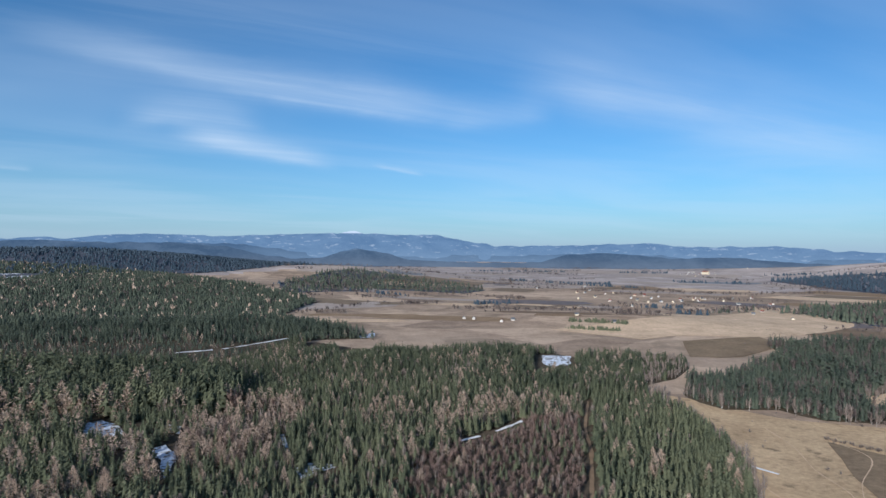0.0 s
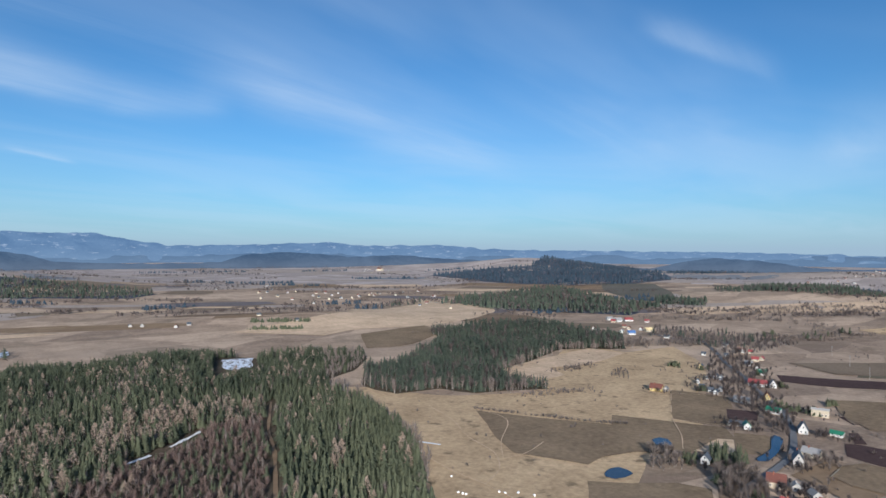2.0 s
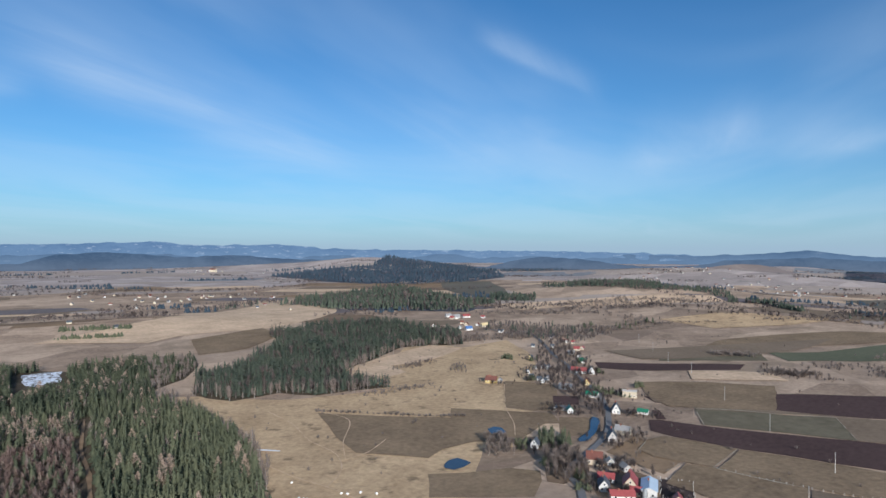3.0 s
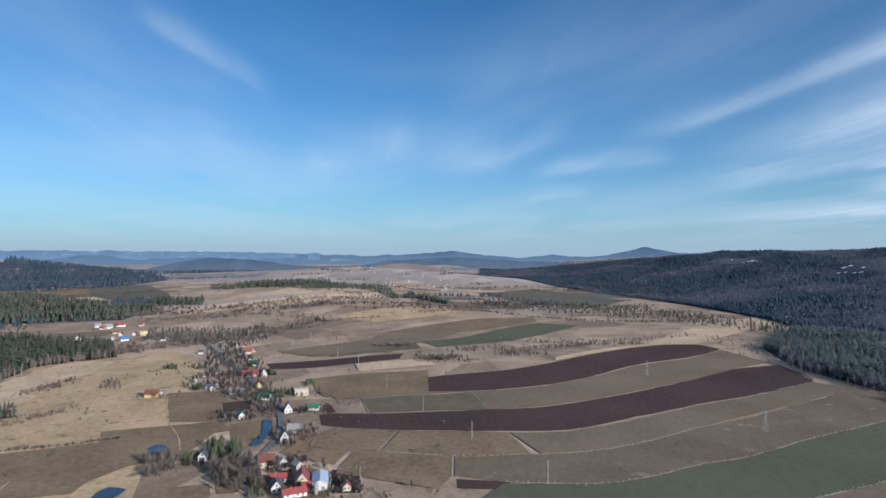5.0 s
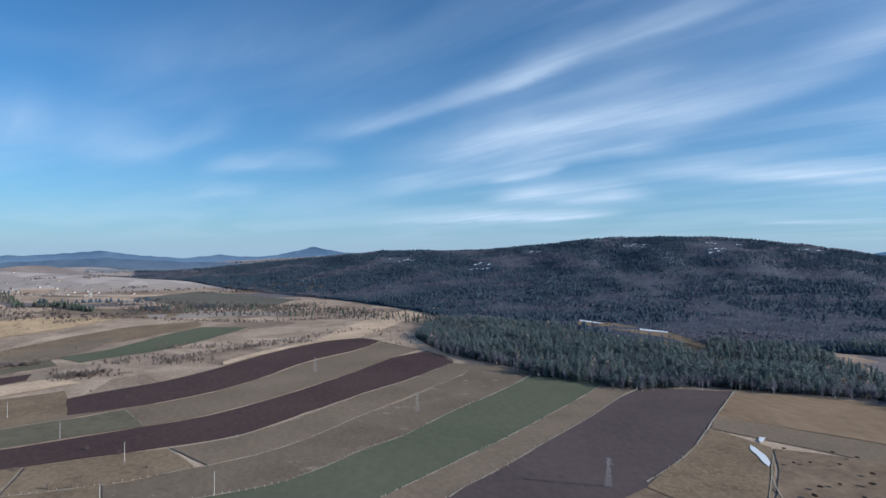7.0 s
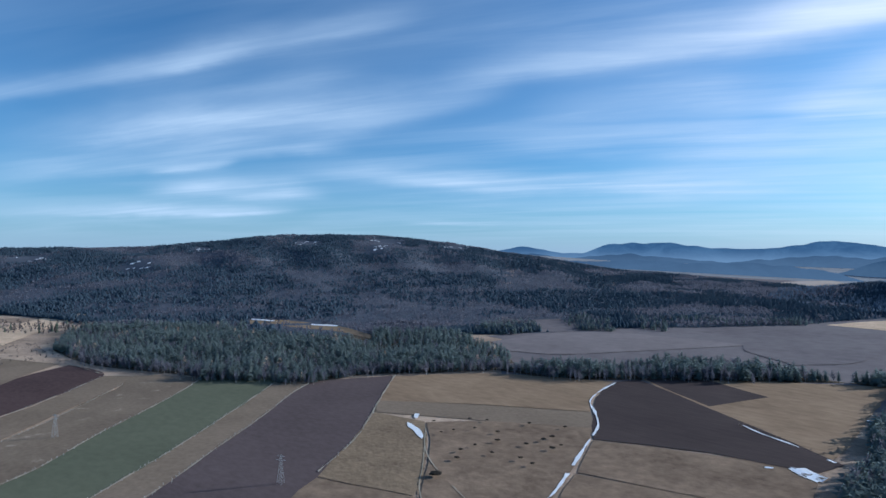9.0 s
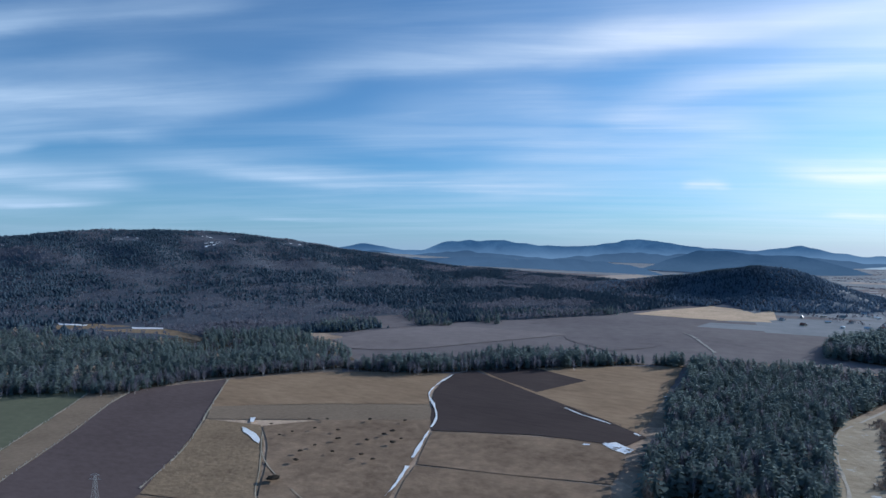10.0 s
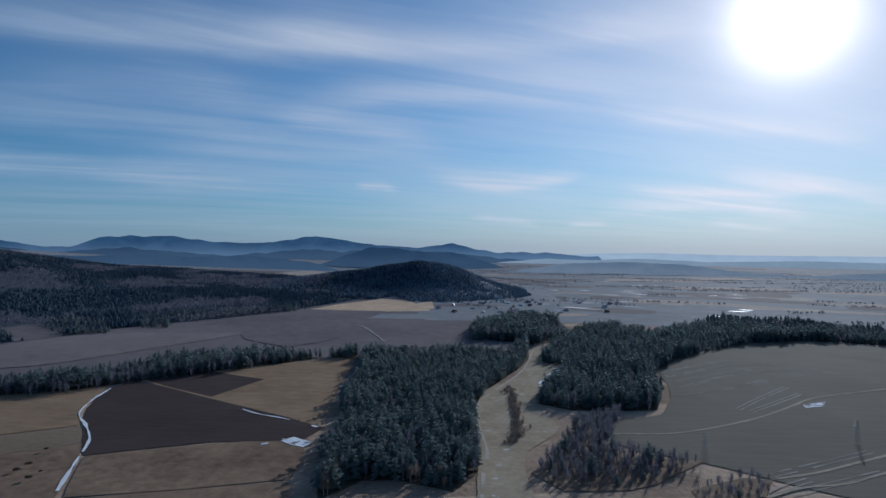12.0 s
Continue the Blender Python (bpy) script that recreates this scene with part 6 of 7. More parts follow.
WOODS = (  # outline, spacing, shares of spruce, larch, birch, brush; height
    (WOOD_NORTH, 9, (0.85, 0, 0.15, 0), 12), (WOOD_MAIN, 3.6, (0.86, 0.06, 0.08, 0), 9.5), (WOOD_LEFT, 5.6, (0.90, 0.03, 0.07, 0), 10), (WOOD_KNOLL, 11, (0.6, 0, 0.4, 0), 13),
    (WOOD_MID, 4.6, (0.70, 0.0, 0.30, 0), 13), (WOOD_DARK, 9.5, (0.7, 0, 0.3, 0), 15), (WOOD_BELT, 8, (0.1, 0, 0.9, 0), 12),
    (WOOD_CONE, 17, (0.85, 0, 0.15, 0), 15), (WOOD_FAR, 13, (0.7, 0, 0.3, 0), 12), (WOOD_FAR_B, 20, (0.8, 0, 0.2, 0), 12), (WOOD_STRIP, 6, (0.9, 0, 0.1, 0), 13),
    (WOOD_STRIP_B, 6, (0.9, 0, 0.1, 0), 12), (WOOD_STRIP_C, 7, (0.8, 0, 0.2, 0), 14), (WOOD_VALLEY, 5.2, (0.70, 0.01, 0.29, 0), 11), (WOOD_FILL, 7, (0.75, 0, 0.25, 0), 11), (WOOD_HEDGE, 4.8, (0.62, 0.0, 0.38, 0), 12),
    (WOOD_SHADE, 4.4, (0.68, 0, 0.32, 0), 11.5), (WOOD_SOUTH, 5.4, (0.72, 0, 0.28, 0), 13), (WOOD_KNOB, 6.5, (0.8, 0, 0.2, 0), 17), (WOOD_KNOB_B, 6.5, (0.8, 0, 0.2, 0), 16),
    (HOLLOW, 7, (0.05, 0, 0.95, 0), 7), (HOLLOW_B, 6, (0.05, 0, 0.95, 0), 8), (GROVE_A, 8, (0.7, 0, 0.3, 0), 11), (GROVE_B, 8, (0.55, 0, 0.45, 0), 11), (GROVE_C, 8, (0.5, 0, 0.5, 0), 9),
    (GROVE_D, 9, (0.6, 0, 0.4, 0), 9), (WOOD_COPSE, 4.8, (0.06, 0, 0.94, 0), 11), (WOOD_PATCH, 7, (0.9, 0, 0.1, 0), 11), (WOOD_PATCH_B, 7, (0.7, 0, 0.3, 0), 9), (WOOD_BAND, 8, (0.7, 0, 0.3, 0), 10),
    (WOOD_EDGE, 11, (0.15, 0, 0.85, 0), 10), (WOOD_FAR_C, 8, (0.8, 0, 0.2, 0), 10), (WOOD_FAR_D, 7, (0.8, 0, 0.2, 0), 12), (WOOD_EAST, 8.5, (0.12, 0, 0.88, 0), 10))
LABELS = {"spruce": "dense dark green spruce trees", "larch": "tan leafless larch trees in winter", "birch": "bare grey-brown birches with pale stems",
          "brush": "low reddish-brown leafless young trees"}
lone = {k: [] for k in KINDS}  # the trees nearest to the clearing, each a thing of its own
NEAREST = {"spruce": 290, "larch": 150, "birch": 90, "brush": 60}


def plant(outline, gap, shares, height):
    x, y = scatter(outline, gap)
    for gap_outline in CLEARED:
        keep = ~inside(x, y, gap_outline)
        x, y = x[keep], y[keep]
    keep = (from_line(x, y, TRACK_FOREST) > 4) & (from_line(x, y, TRACK_FOREST_B) > 5) & (from_line(x, y, FIREBREAK) > 3.2) & (from_line(x, y, TRACK_VALLEY) > 4)
    keep &= ~(inside(x, y, GLADE) & (rng.uniform(0, 1, len(x)) < 0.6))
    wide = np.zeros(len(x), bool)
    for zone in (LARCH_FRONT, LARCH_FRONT_B, LARCH_CENTRE, TALL_A):
        wide |= inside(x, y, zone)
    keep &= ~(wide & (rng.uniform(0, 1, len(x)) < 0.4))  # grown trees stand further apart
    x, y = x[keep], y[keep]
    share = np.tile(np.array(shares, float), (len(x), 1))
    for zone, s in ZONES:
        share[inside(x, y, zone)] = s
    # kinds grow in groups
    drift = np.array([noise.noise(Vector((a * 0.02, b * 0.02, 5.0))) for a, b in zip(x, y)])
    share[:, 0] *= np.clip(1 + 1.3 * drift, 0.15, 3)
    share /= share.sum(1, keepdims=True)
    kind = (rng.uniform(0, 1, len(x))[:, None] > np.cumsum(share, 1)[:, :3]).sum(1)
    drift = np.array([noise.noise(Vector((a * 0.012, b * 0.012, 15.0))) for a, b in zip(x, y)])
    tall = height * (1 + 0.45 * drift) * rng.uniform(0.65, 1.25, len(x))
    for zone, factor in ((TALL_A, 1.75), (LOW_A, 0.6), (TALL_B, 1.5), (LARCH_FRONT, 1.15), (LARCH_FRONT_B, 1.2), (LARCH_CENTRE, 1.0), (YOUNG, 1.0), (BRUSH_TRACK, 0.8)):
        tall[inside(x, y, zone)] *= factor
    tall = np.where(inside(x, y, STRIP_CLEAR), np.minimum(tall, rng.uniform(1.5, 4.0, len(x))), tall)
    # young growth along tracks and round clearings
    dist = np.hypot(x, y)
    for line in (TRACK_FOREST, TRACK_FOREST_B, FIREBREAK, GLADE_SNOW, SNOW_F, SNOW_G, GLADE_B, SNOW_Q, GLIMPSE_A, GLIMPSE_B):
        centre = np.array(line).mean(0)
        nearer = (dist < np.hypot(*centre) + 30) & (from_line(x, y, line) < 60)
        ahead = np.interp(np.degrees(np.arctan2(x, y)), *np.array(sorted((math.degrees(math.atan2(p, q)), math.hypot(p, q)) for p, q in line)).T, left=0, right=0)
        reach = ahead - dist
        limit = 0.6 + np.maximum(reach, 0) * EYE / np.maximum(dist, 1) * 0.95
        tall = np.where(nearer & (reach > 0), np.minimum(tall, np.maximum(limit, 1.2)), tall)
    tall[kind == 3] *= 0.8
    tall[kind == 1] *= 1.15
    tall[kind == 2] *= 0.85
    return x, y, kind, tall


planted = []
for outline, gap, shares, height in WOODS:
    planted.append(plant(outline, gap, shares, height))
pool = {k: [] for k in range(4)}
for w, (x, y, kind, tall) in enumerate(planted):
    for k in range(4):
        for i in np.nonzero((kind == k) & (np.hypot(x, y) < 520))[0]:
            pool[k].append((math.hypot(x[i], y[i]), w, i))
for k, name in enumerate(KINDS):
    chosen = sorted(p for p in pool[k] if p[0] > 262)[:NEAREST[name]]
    for _, w, i in chosen:
        x, y, kind, tall = planted[w]
        lone[name].append((x[i], y[i], tall[i]))
        kind[i] = 9
SETS = {"spruce": (SPRUCE_MID, SPRUCE_FAR, [SPRUCE, BARK]), "larch": (LARCH_MID, BARE_FAR, [LARCH, BARK]), "birch": (BARE_MID, BARE_FAR, [TWIG, BIRCH_BARK]),
        "brush": (BARE_MID, BARE_FAR, [BRUSH, BARK])}
for w, (x, y, kind, tall) in enumerate(planted):
    far = np.hypot(x, y) > 980
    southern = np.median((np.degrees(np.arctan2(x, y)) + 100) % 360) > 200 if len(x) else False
    for k, name in enumerate(KINDS):
        mid_shapes, far_shapes, mats = SETS[name]
        # distance and the sunward side choose spruce copies with haze in their colour
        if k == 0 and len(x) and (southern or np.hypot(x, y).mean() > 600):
            mats = [HAZED_SPRUCE if southern else MID_SPRUCE, BARK]
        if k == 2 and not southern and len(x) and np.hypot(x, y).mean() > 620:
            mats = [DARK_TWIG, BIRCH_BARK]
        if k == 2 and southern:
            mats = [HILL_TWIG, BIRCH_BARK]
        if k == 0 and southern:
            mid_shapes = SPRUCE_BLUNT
        middle = np.hypot(x, y) > 500
        steps = ((mid_shapes, (kind == k) & ~far), (far_shapes, (kind == k) & far))
        if k == 0:
            steps = ((mid_shapes, (kind == 0) & ~middle), (SPRUCE_BLUNT if southern else SPRUCE_MIDDLE, (kind == 0) & middle & ~far), (far_shapes, (kind == 0) & far))
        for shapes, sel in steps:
            # past 1750 m the trees take the haze-coloured copies
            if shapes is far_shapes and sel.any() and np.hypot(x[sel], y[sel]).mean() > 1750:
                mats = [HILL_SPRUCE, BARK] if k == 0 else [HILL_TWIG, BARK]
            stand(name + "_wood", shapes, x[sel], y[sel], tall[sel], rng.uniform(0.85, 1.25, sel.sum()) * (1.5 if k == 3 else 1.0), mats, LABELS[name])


FELLED = [(121, 2250, 60, 160), (128, 2350, 90, 170), (127.5, 2050, 50, 110), (134.5, 2350, 70, 150), (99.5, 2250, 70, 150), (107, 1900, 60, 110), (112, 2250, 40, 120)]  # bearing, distance, half width and depth


def ridge_wood():
    """The long wooded ridge: far trees, thinner where it was felled."""
    a = rng.uniform(77, 176, 92000)
    foot, crest = np.interp(a, RIDGE_AZ, RIDGE_FOOT), np.interp(a, RIDGE_AZ, RIDGE_CREST)
    d = np.sqrt(rng.uniform(0, 1, len(a)) * ((crest * 1.04) ** 2 - foot ** 2) + foot ** 2)
    d = np.where(rng.uniform(0, 1, len(a)) < 0.1, foot * rng.uniform(np.interp(a, [100, 112], [0.97, 0.87]), 1.0), d)
    x, y = d * np.sin(np.radians(a)), d * np.cos(np.radians(a))
    keep = ~inside(x, y, WOOD_VALLEY) & ~inside(x, y, STRIP) & ~(inside(x, y, STRIP_CLEAR) & (rng.uniform(0, 1, len(x)) < 0.8)) & ~inside(x, y, MAUVE_A) & ~inside(x, y, MAUVE_B) & ~inside(x, y, STRAW_A)
    for az, far, wide, deep in FELLED:
        c, q = math.cos(radians(az)), math.sin(radians(az))
        keep &= ((x * c - y * q) / wide) ** 2 + ((x * q + y * c - far) / deep) ** 2 > rng.uniform(0.3, 1.2, len(x))
    x, y, d = x[keep], y[keep], d[keep]
    drift = np.array([noise.fractal(Vector((p * 0.0035, q * 0.0035, 2.0)), 1.0, 2.0, 5) for p, q in zip(x, y)])
    grain = np.array([noise.fractal(Vector((p * 0.012, q * 0.012, 7.0)), 1.0, 2.0, 3) for p, q in zip(x, y)])
    low = np.clip((1500 - d) / 500, 0, 1) * 0.16 * (np.degrees(np.arctan2(x, y)) > 120)  # leafless wood along the foot
    bare = drift + 0.35 * grain + low + rng.uniform(-0.16, 0.16, len(x)) > 0.14
    tall = np.interp(d, [900, 1500, 2700], [7.5, 7.0, 8.5]) * rng.uniform(0.6, 1.3, len(x)) * (1 + 0.5 * grain)
    stand("ridge_spruce_wood", SPRUCE_TINY, x[~bare], y[~bare], tall[~bare], rng.uniform(1.2, 1.8, (~bare).sum()), [HILL_SPRUCE], "dark spruce forest covering the long ridge, haze-blue in colour")
    stand("ridge_birch_wood", BARE_TINY, x[bare], y[bare], tall[bare] * 0.85, rng.uniform(1.1, 1.7, bare.sum()), [HILL_TWIG], "leafless trees on the long ridge, haze-grey in colour")


ridge_wood()


def hill_wood(name, centre_az, centre_d, across, along, count, label, tall=13, shapes=None, mat=None):
    """Far trees over a rounded hill."""
    u, v = rng.uniform(-1, 1, count), rng.uniform(-1.2, 0.35, count)
    keep = u * u + v * v < 1.2
    u, v = u[keep] * across, v[keep] * along + centre_d
    c, s = math.cos(radians(centre_az)), math.sin(radians(centre_az))
    rim = [(across * 1.02 * math.cos(q), centre_d + along * (1.08 if math.sin(q) < 0 else 0.35) * math.sin(q)) for q in np.linspace(0, 6.283, 25)[:-1]]
    patch("forest_floor", [(p * c + q * s, -p * s + q * c) for p, q in rim], RIDGE_FLOOR, "ground under far forest, tree shade and haze in its colour", "ground", lift=0.6, step=60, wobble=10, grid=60)
    x, y = u * c + v * s, -u * s + v * c
    keep = ~inside(x, y, STRAW_A) & ~inside(x, y, MAUVE_A) & ~inside(x, y, SNOW_N2)
    x, y = x[keep], y[keep]
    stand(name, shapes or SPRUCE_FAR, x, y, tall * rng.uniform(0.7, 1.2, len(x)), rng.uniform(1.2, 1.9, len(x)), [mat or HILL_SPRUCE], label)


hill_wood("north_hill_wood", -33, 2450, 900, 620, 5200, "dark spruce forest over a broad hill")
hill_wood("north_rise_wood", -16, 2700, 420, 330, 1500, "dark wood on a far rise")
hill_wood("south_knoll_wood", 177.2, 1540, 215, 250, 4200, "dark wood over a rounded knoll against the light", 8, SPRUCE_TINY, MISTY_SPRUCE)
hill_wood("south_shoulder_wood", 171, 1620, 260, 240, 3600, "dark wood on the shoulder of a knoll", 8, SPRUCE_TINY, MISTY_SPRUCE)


def lone_trees(name, shapes, crown_mat, stem_mat, label, category):
    """The nearest trees, each a thing with its stem and crown."""
    makers = []
    for v, f, slot in shapes:
        tree = tagged(new(name), label, category, "trees of the near forest")
        low = bmesh.new()
        bmesh.ops.create_cone(low, segments=7, radius1=0.014, radius2=0.003, depth=0.8, cap_ends=True, matrix=Matrix.Translation((0, 0, 0.4)))
        part("trunk", low, stem_mat, tree)
        mesh_object("crown", v, f[slot == 0], crown_mat, tree)
        makers.append(tree)
    for i, (x, y, tall) in enumerate(lone[name]):
        wide = rng.uniform(0.85, 1.2) * tall
        m = Matrix.LocRotScale((x, y, float(land(x, y))), Euler((0, 0, rng.uniform(0, 6.28))), (wide, wide, tall))
        tree = makers[i] if i < len(makers) else copy_thing(makers[i % len(makers)], Matrix())
        tree.matrix_basis = m


lone_trees("spruce", SPRUCE_NEAR, SPRUCE, BARK, "tall dark green spruce in a dense forest", "tree")
lone_trees("larch", LARCH_NEAR, LARCH, BARK, "tan leafless larch with fine hanging twigs", "tree")
lone_trees("birch", BARE_NEAR, TWIG, BIRCH_BARK, "bare grey-brown birch with a pale stem", "tree")
lone_trees("brush", BARE_NEAR, BRUSH, BARK, "low reddish-brown leafless young tree", "tree")


# ---- the village: houses, gardens, poles ----
def plain(name, colour, spread=0.12, rough=0.8, scale=0.6, each=0.6, bump=0.0, metal=0.0):
    lo, hi = (tuple(max(0.0, min(0.9, c * (1 + k * spread))) for c in colour) for k in (-1, 1))
    return material(name, (lo, hi), scale, rough=rough, each=each, bump=bump, fine=3.0, metal=metal)


WALLS = {"white": plain("white_plaster", (0.58, 0.57, 0.54)), "cream": plain("cream_plaster", (0.52, 0.45, 0.34)), "yellow": plain("yellow_plaster", (0.55, 0.43, 0.18)),
         "grey": plain("grey_plaster", (0.42, 0.40, 0.37))}
ROOFS = {"red": plain("red_sheet_roof", (0.27, 0.062, 0.060), rough=0.5), "brown": plain("brown_tile_roof", (0.17, 0.075, 0.06), bump=0.3), "grey": plain("grey_roof", (0.28, 0.275, 0.27)),
         "slate": plain("slate_roof", (0.075, 0.085, 0.10), rough=0.55), "pale": plain("pale_roof", (0.45, 0.43, 0.39)), "green": plain("green_sheet_roof", (0.03, 0.17, 0.10), rough=0.5),
         "steel": plain("blue_grey_steel_roof", (0.42, 0.50, 0.58), rough=0.35), "blue": plain("blue_sheet_roof", (0.07, 0.15, 0.33), rough=0.5), "straw": plain("tan_roof", (0.55, 0.45, 0.25))}
GLASS = plain("window_glass", (0.03, 0.04, 0.05), rough=0.1, each=0.2)
FRAME = plain("white_window_frame", (0.75, 0.75, 0.73))
DOOR = plain("brown_door", (0.14, 0.08, 0.05))
BRICK = plain("chimney_brick", (0.32, 0.13, 0.09), bump=0.3)
CONCRETE = plain("pale_concrete", (0.50, 0.48, 0.44))
STEEL = plain("galvanised_steel", (0.34, 0.35, 0.35), rough=0.45, metal=0.3)
DUNG = plain("dark_dung", (0.05, 0.04, 0.03), bump=0.5)


def box(bm, centre, size):
    bmesh.ops.create_cube(bm, size=1, matrix=Matrix.LocRotScale(centre, None, size))


def house(x, y, length, wall, roof, yaw, detail=True, width=0.0, eaves=0.0, label="", pitch=0.0):
    """A gabled house on its spot: walls with gables, a roof with eaves, chimney, door and windows."""
    length *= 0.8
    w = width or min(length * 0.72, 8.5)
    h = eaves or (3.1 if length > 8.5 else 2.5)
    rise = w * pitch if pitch else w * (0.16 if roof in ("steel", "pale") else 0.44)
    home = new("house" if length > 7.6 else "shed")
    home.matrix_basis = pose(x, y, float(land(x, y)), 0, 0, yaw)
    tagged(home, label or f"{wall} walled {'house' if length > 7.6 else 'outbuilding'} with a {'slate-dark' if roof == 'slate' else roof} gabled roof", "house" if length > 7.6 else "shed", "buildings of the village")
    bm = bmesh.new()
    a, b = length / 2, w / 2
    outline = [(-b, -0.5), (b, -0.5), (b, h), (0, h + rise), (-b, h)]
    ends = [[bm.verts.new((sx * a, p, q)) for p, q in outline] for sx in (-1, 1)]
    bm.faces.new(ends[0][::-1])
    bm.faces.new(ends[1])
    for i in range(5):
        bm.faces.new((ends[0][i], ends[0][(i + 1) % 5], ends[1][(i + 1) % 5], ends[1][i]))
    part("wall", bm, WALLS[wall], home)
    bm = bmesh.new()
    o, slope = 0.45, rise / b
    ring = [(-b - o, h - o * slope), (0, h + rise), (b + o, h - o * slope), (b + o, h - o * slope + 0.22), (0, h + rise + 0.26), (-b - o, h - o * slope + 0.22)]
    ends = [[bm.verts.new((sx * (a + 0.4), p, q + 0.02)) for p, q in ring] for sx in (-1, 1)]
    bm.faces.new((ends[0][0], ends[0][1], ends[0][4], ends[0][5]))
    bm.faces.new((ends[0][1], ends[0][2], ends[0][3], ends[0][4]))
    bm.faces.new((ends[1][5], ends[1][4], ends[1][1], ends[1][0]))
    bm.faces.new((ends[1][4], ends[1][3], ends[1][2], ends[1][1]))
    for i in range(6):
        bm.faces.new((ends[0][i], ends[1][i], ends[1][(i + 1) % 6], ends[0][(i + 1) % 6]))
    bmesh.ops.recalc_face_normals(bm, faces=bm.faces)
    part("roof", bm, ROOFS[roof], home)
    if not detail:
        return home
    if length > 7.6:
        bm = bmesh.new()
        box(bm, (a * 0.3, b * 0.15, h + rise + 0.2), (0.6, 0.6, 1.5))
        box(bm, (a * 0.3, b * 0.15, h + rise + 0.98), (0.74, 0.74, 0.12))
        part("chimney", bm, BRICK, home)
    bm = bmesh.new()
    box(bm, (a * 0.1, -b - 0.03, 1.0), (1.0, 0.1, 2.05))
    part("door", bm, DOOR, home)
    spots = [(s * a * k, side * b, 1.55, 0) for side in (-1, 1) for s, k in ((-1, 0.66), (-1, 0.25), (1, 0.6))]
    spots += [(s * a, q, z, 1) for s in (-1, 1) for q, z in ((-b * 0.45, 1.55), (b * 0.45, 1.55), (0, h + rise * 0.35)) if z < h or rise > 2]
    for px, py, pz, turn in spots:
        bm, out = bmesh.new(), 0.04
        size = (0.1, 0.95, 1.15) if turn else (0.95, 0.1, 1.15)
        box(bm, (px, py, pz), size)
        win = part("window", bm, FRAME, home)
        bm = bmesh.new()
        box(bm, (px, py, pz), (0.14, 0.78, 0.98) if turn else (0.78, 0.14, 0.98))
        part("pane", bm, GLASS, win)
    return home


FARM = [  # x, y, length, width, eaves, yaw, pitch, walls, roof, label
    (270, 141.5, 15, 7, 3.6, 27, 0.2, "white", "steel", "white farm hall with a blue-grey steel roof"), (268.5, 150.5, 11, 6.6, 3.2, 29, 0.62, "cream", "red", "white farmhouse with a steep crimson roof"),
    (254, 146.5, 11, 4.2, 2.4, 132, 0.4, "white", "red", "long low white barn with a crimson roof"), (267.5, 163, 7.8, 4.6, 2.5, 118, 0.4, "white", "red", "small white barn with a bright red roof"),
    (258, 158.4, 8, 5, 2.7, 35, 0.6, "white", "slate", "white gabled cottage with a slate roof"), (263, 143.8, 6, 4.5, 2.4, 119, 0.35, "cream", "red", "low annex with a crimson roof"),
    (285.4, 181.1, 8.2, 6.2, 3.3, 122, 0.5, "cream", "brown", "cream house with a reddish-brown hipped roof"), (289.4, 174, 4.6, 3.4, 2.2, 40, 0.45, "grey", "pale", "pale little shed beside a cream house"),
    (268.6, 126.8, 4.4, 3.6, 2.2, 30, 0.5, "cream", "red", "small shed with a red roof by the garden"), (283.2, 219, 6.5, 5.2, 3.0, 24, 0.6, "white", "slate", "white house with a dark roof among spruces"),
    (328, 196, 12, 6.5, 2.9, 35, 0.75, "grey", "slate", "old barn with a tall dark steep roof"), (344, 198, 11, 6.5, 3.0, 100, 0.45, "cream", "grey", "pale farmhouse with a worn grey roof"),
    (384, 226.5, 10, 6.6, 3.0, 33, 0.85, "white", "slate", "white gable house with a very steep slate roof"), (395, 212, 8.5, 5, 2.3, 104, 0.35, "white", "green", "low shed with a bright green roof"),
    (411, 263, 11, 6.5, 2.6, 105, 0.35, "white", "green", "white bungalow with a dark green roof"), (432, 243, 13, 7.5, 5.4, 116, 0.1, "cream", "pale", "two-storey cream block with a flat pale roof"),
    (361, 249, 7.8, 5, 2.7, 44, 0.5, "white", "green", "little white house with a green roof"), (362, 255, 5, 3.6, 2.3, 110, 0.4, "white", "slate", "small pale shed beside a little house"), (358, 259, 4.2, 3.2, 2.2, 20, 0.4, "grey", "slate", "small grey shed beside a little house"),
    (418, 292, 14, 6.5, 3.2, 108, 0.3, "grey", "grey", "long grey house with a low roof"), (443, 289, 7.8, 5.5, 2.8, 35, 0.7, "yellow", "brown", "yellow gabled house with a brown roof"),
    (481, 322, 17, 7, 3.0, 116, 0.45, "white", "red", "long white house with a red roof"), (487, 312.5, 8.5, 6, 3.0, 38, 0.8, "white", "slate", "white gabled house with a dark roof"), (287.5, 164, 5, 4, 2.3, 60, 0.4, "grey", "grey", "weathered grey shed by the farm")]
for x, y, length, width, eaves, yaw, pitch, wall, roof, label in FARM:
    k = 1.0 if math.hypot(x, y) < 340 else 0.8
    house(x, y, k * length / 0.8, wall, roof, yaw, width=k * width, eaves=(0.5 + 0.5 * k) * eaves, label=label, pitch=pitch)
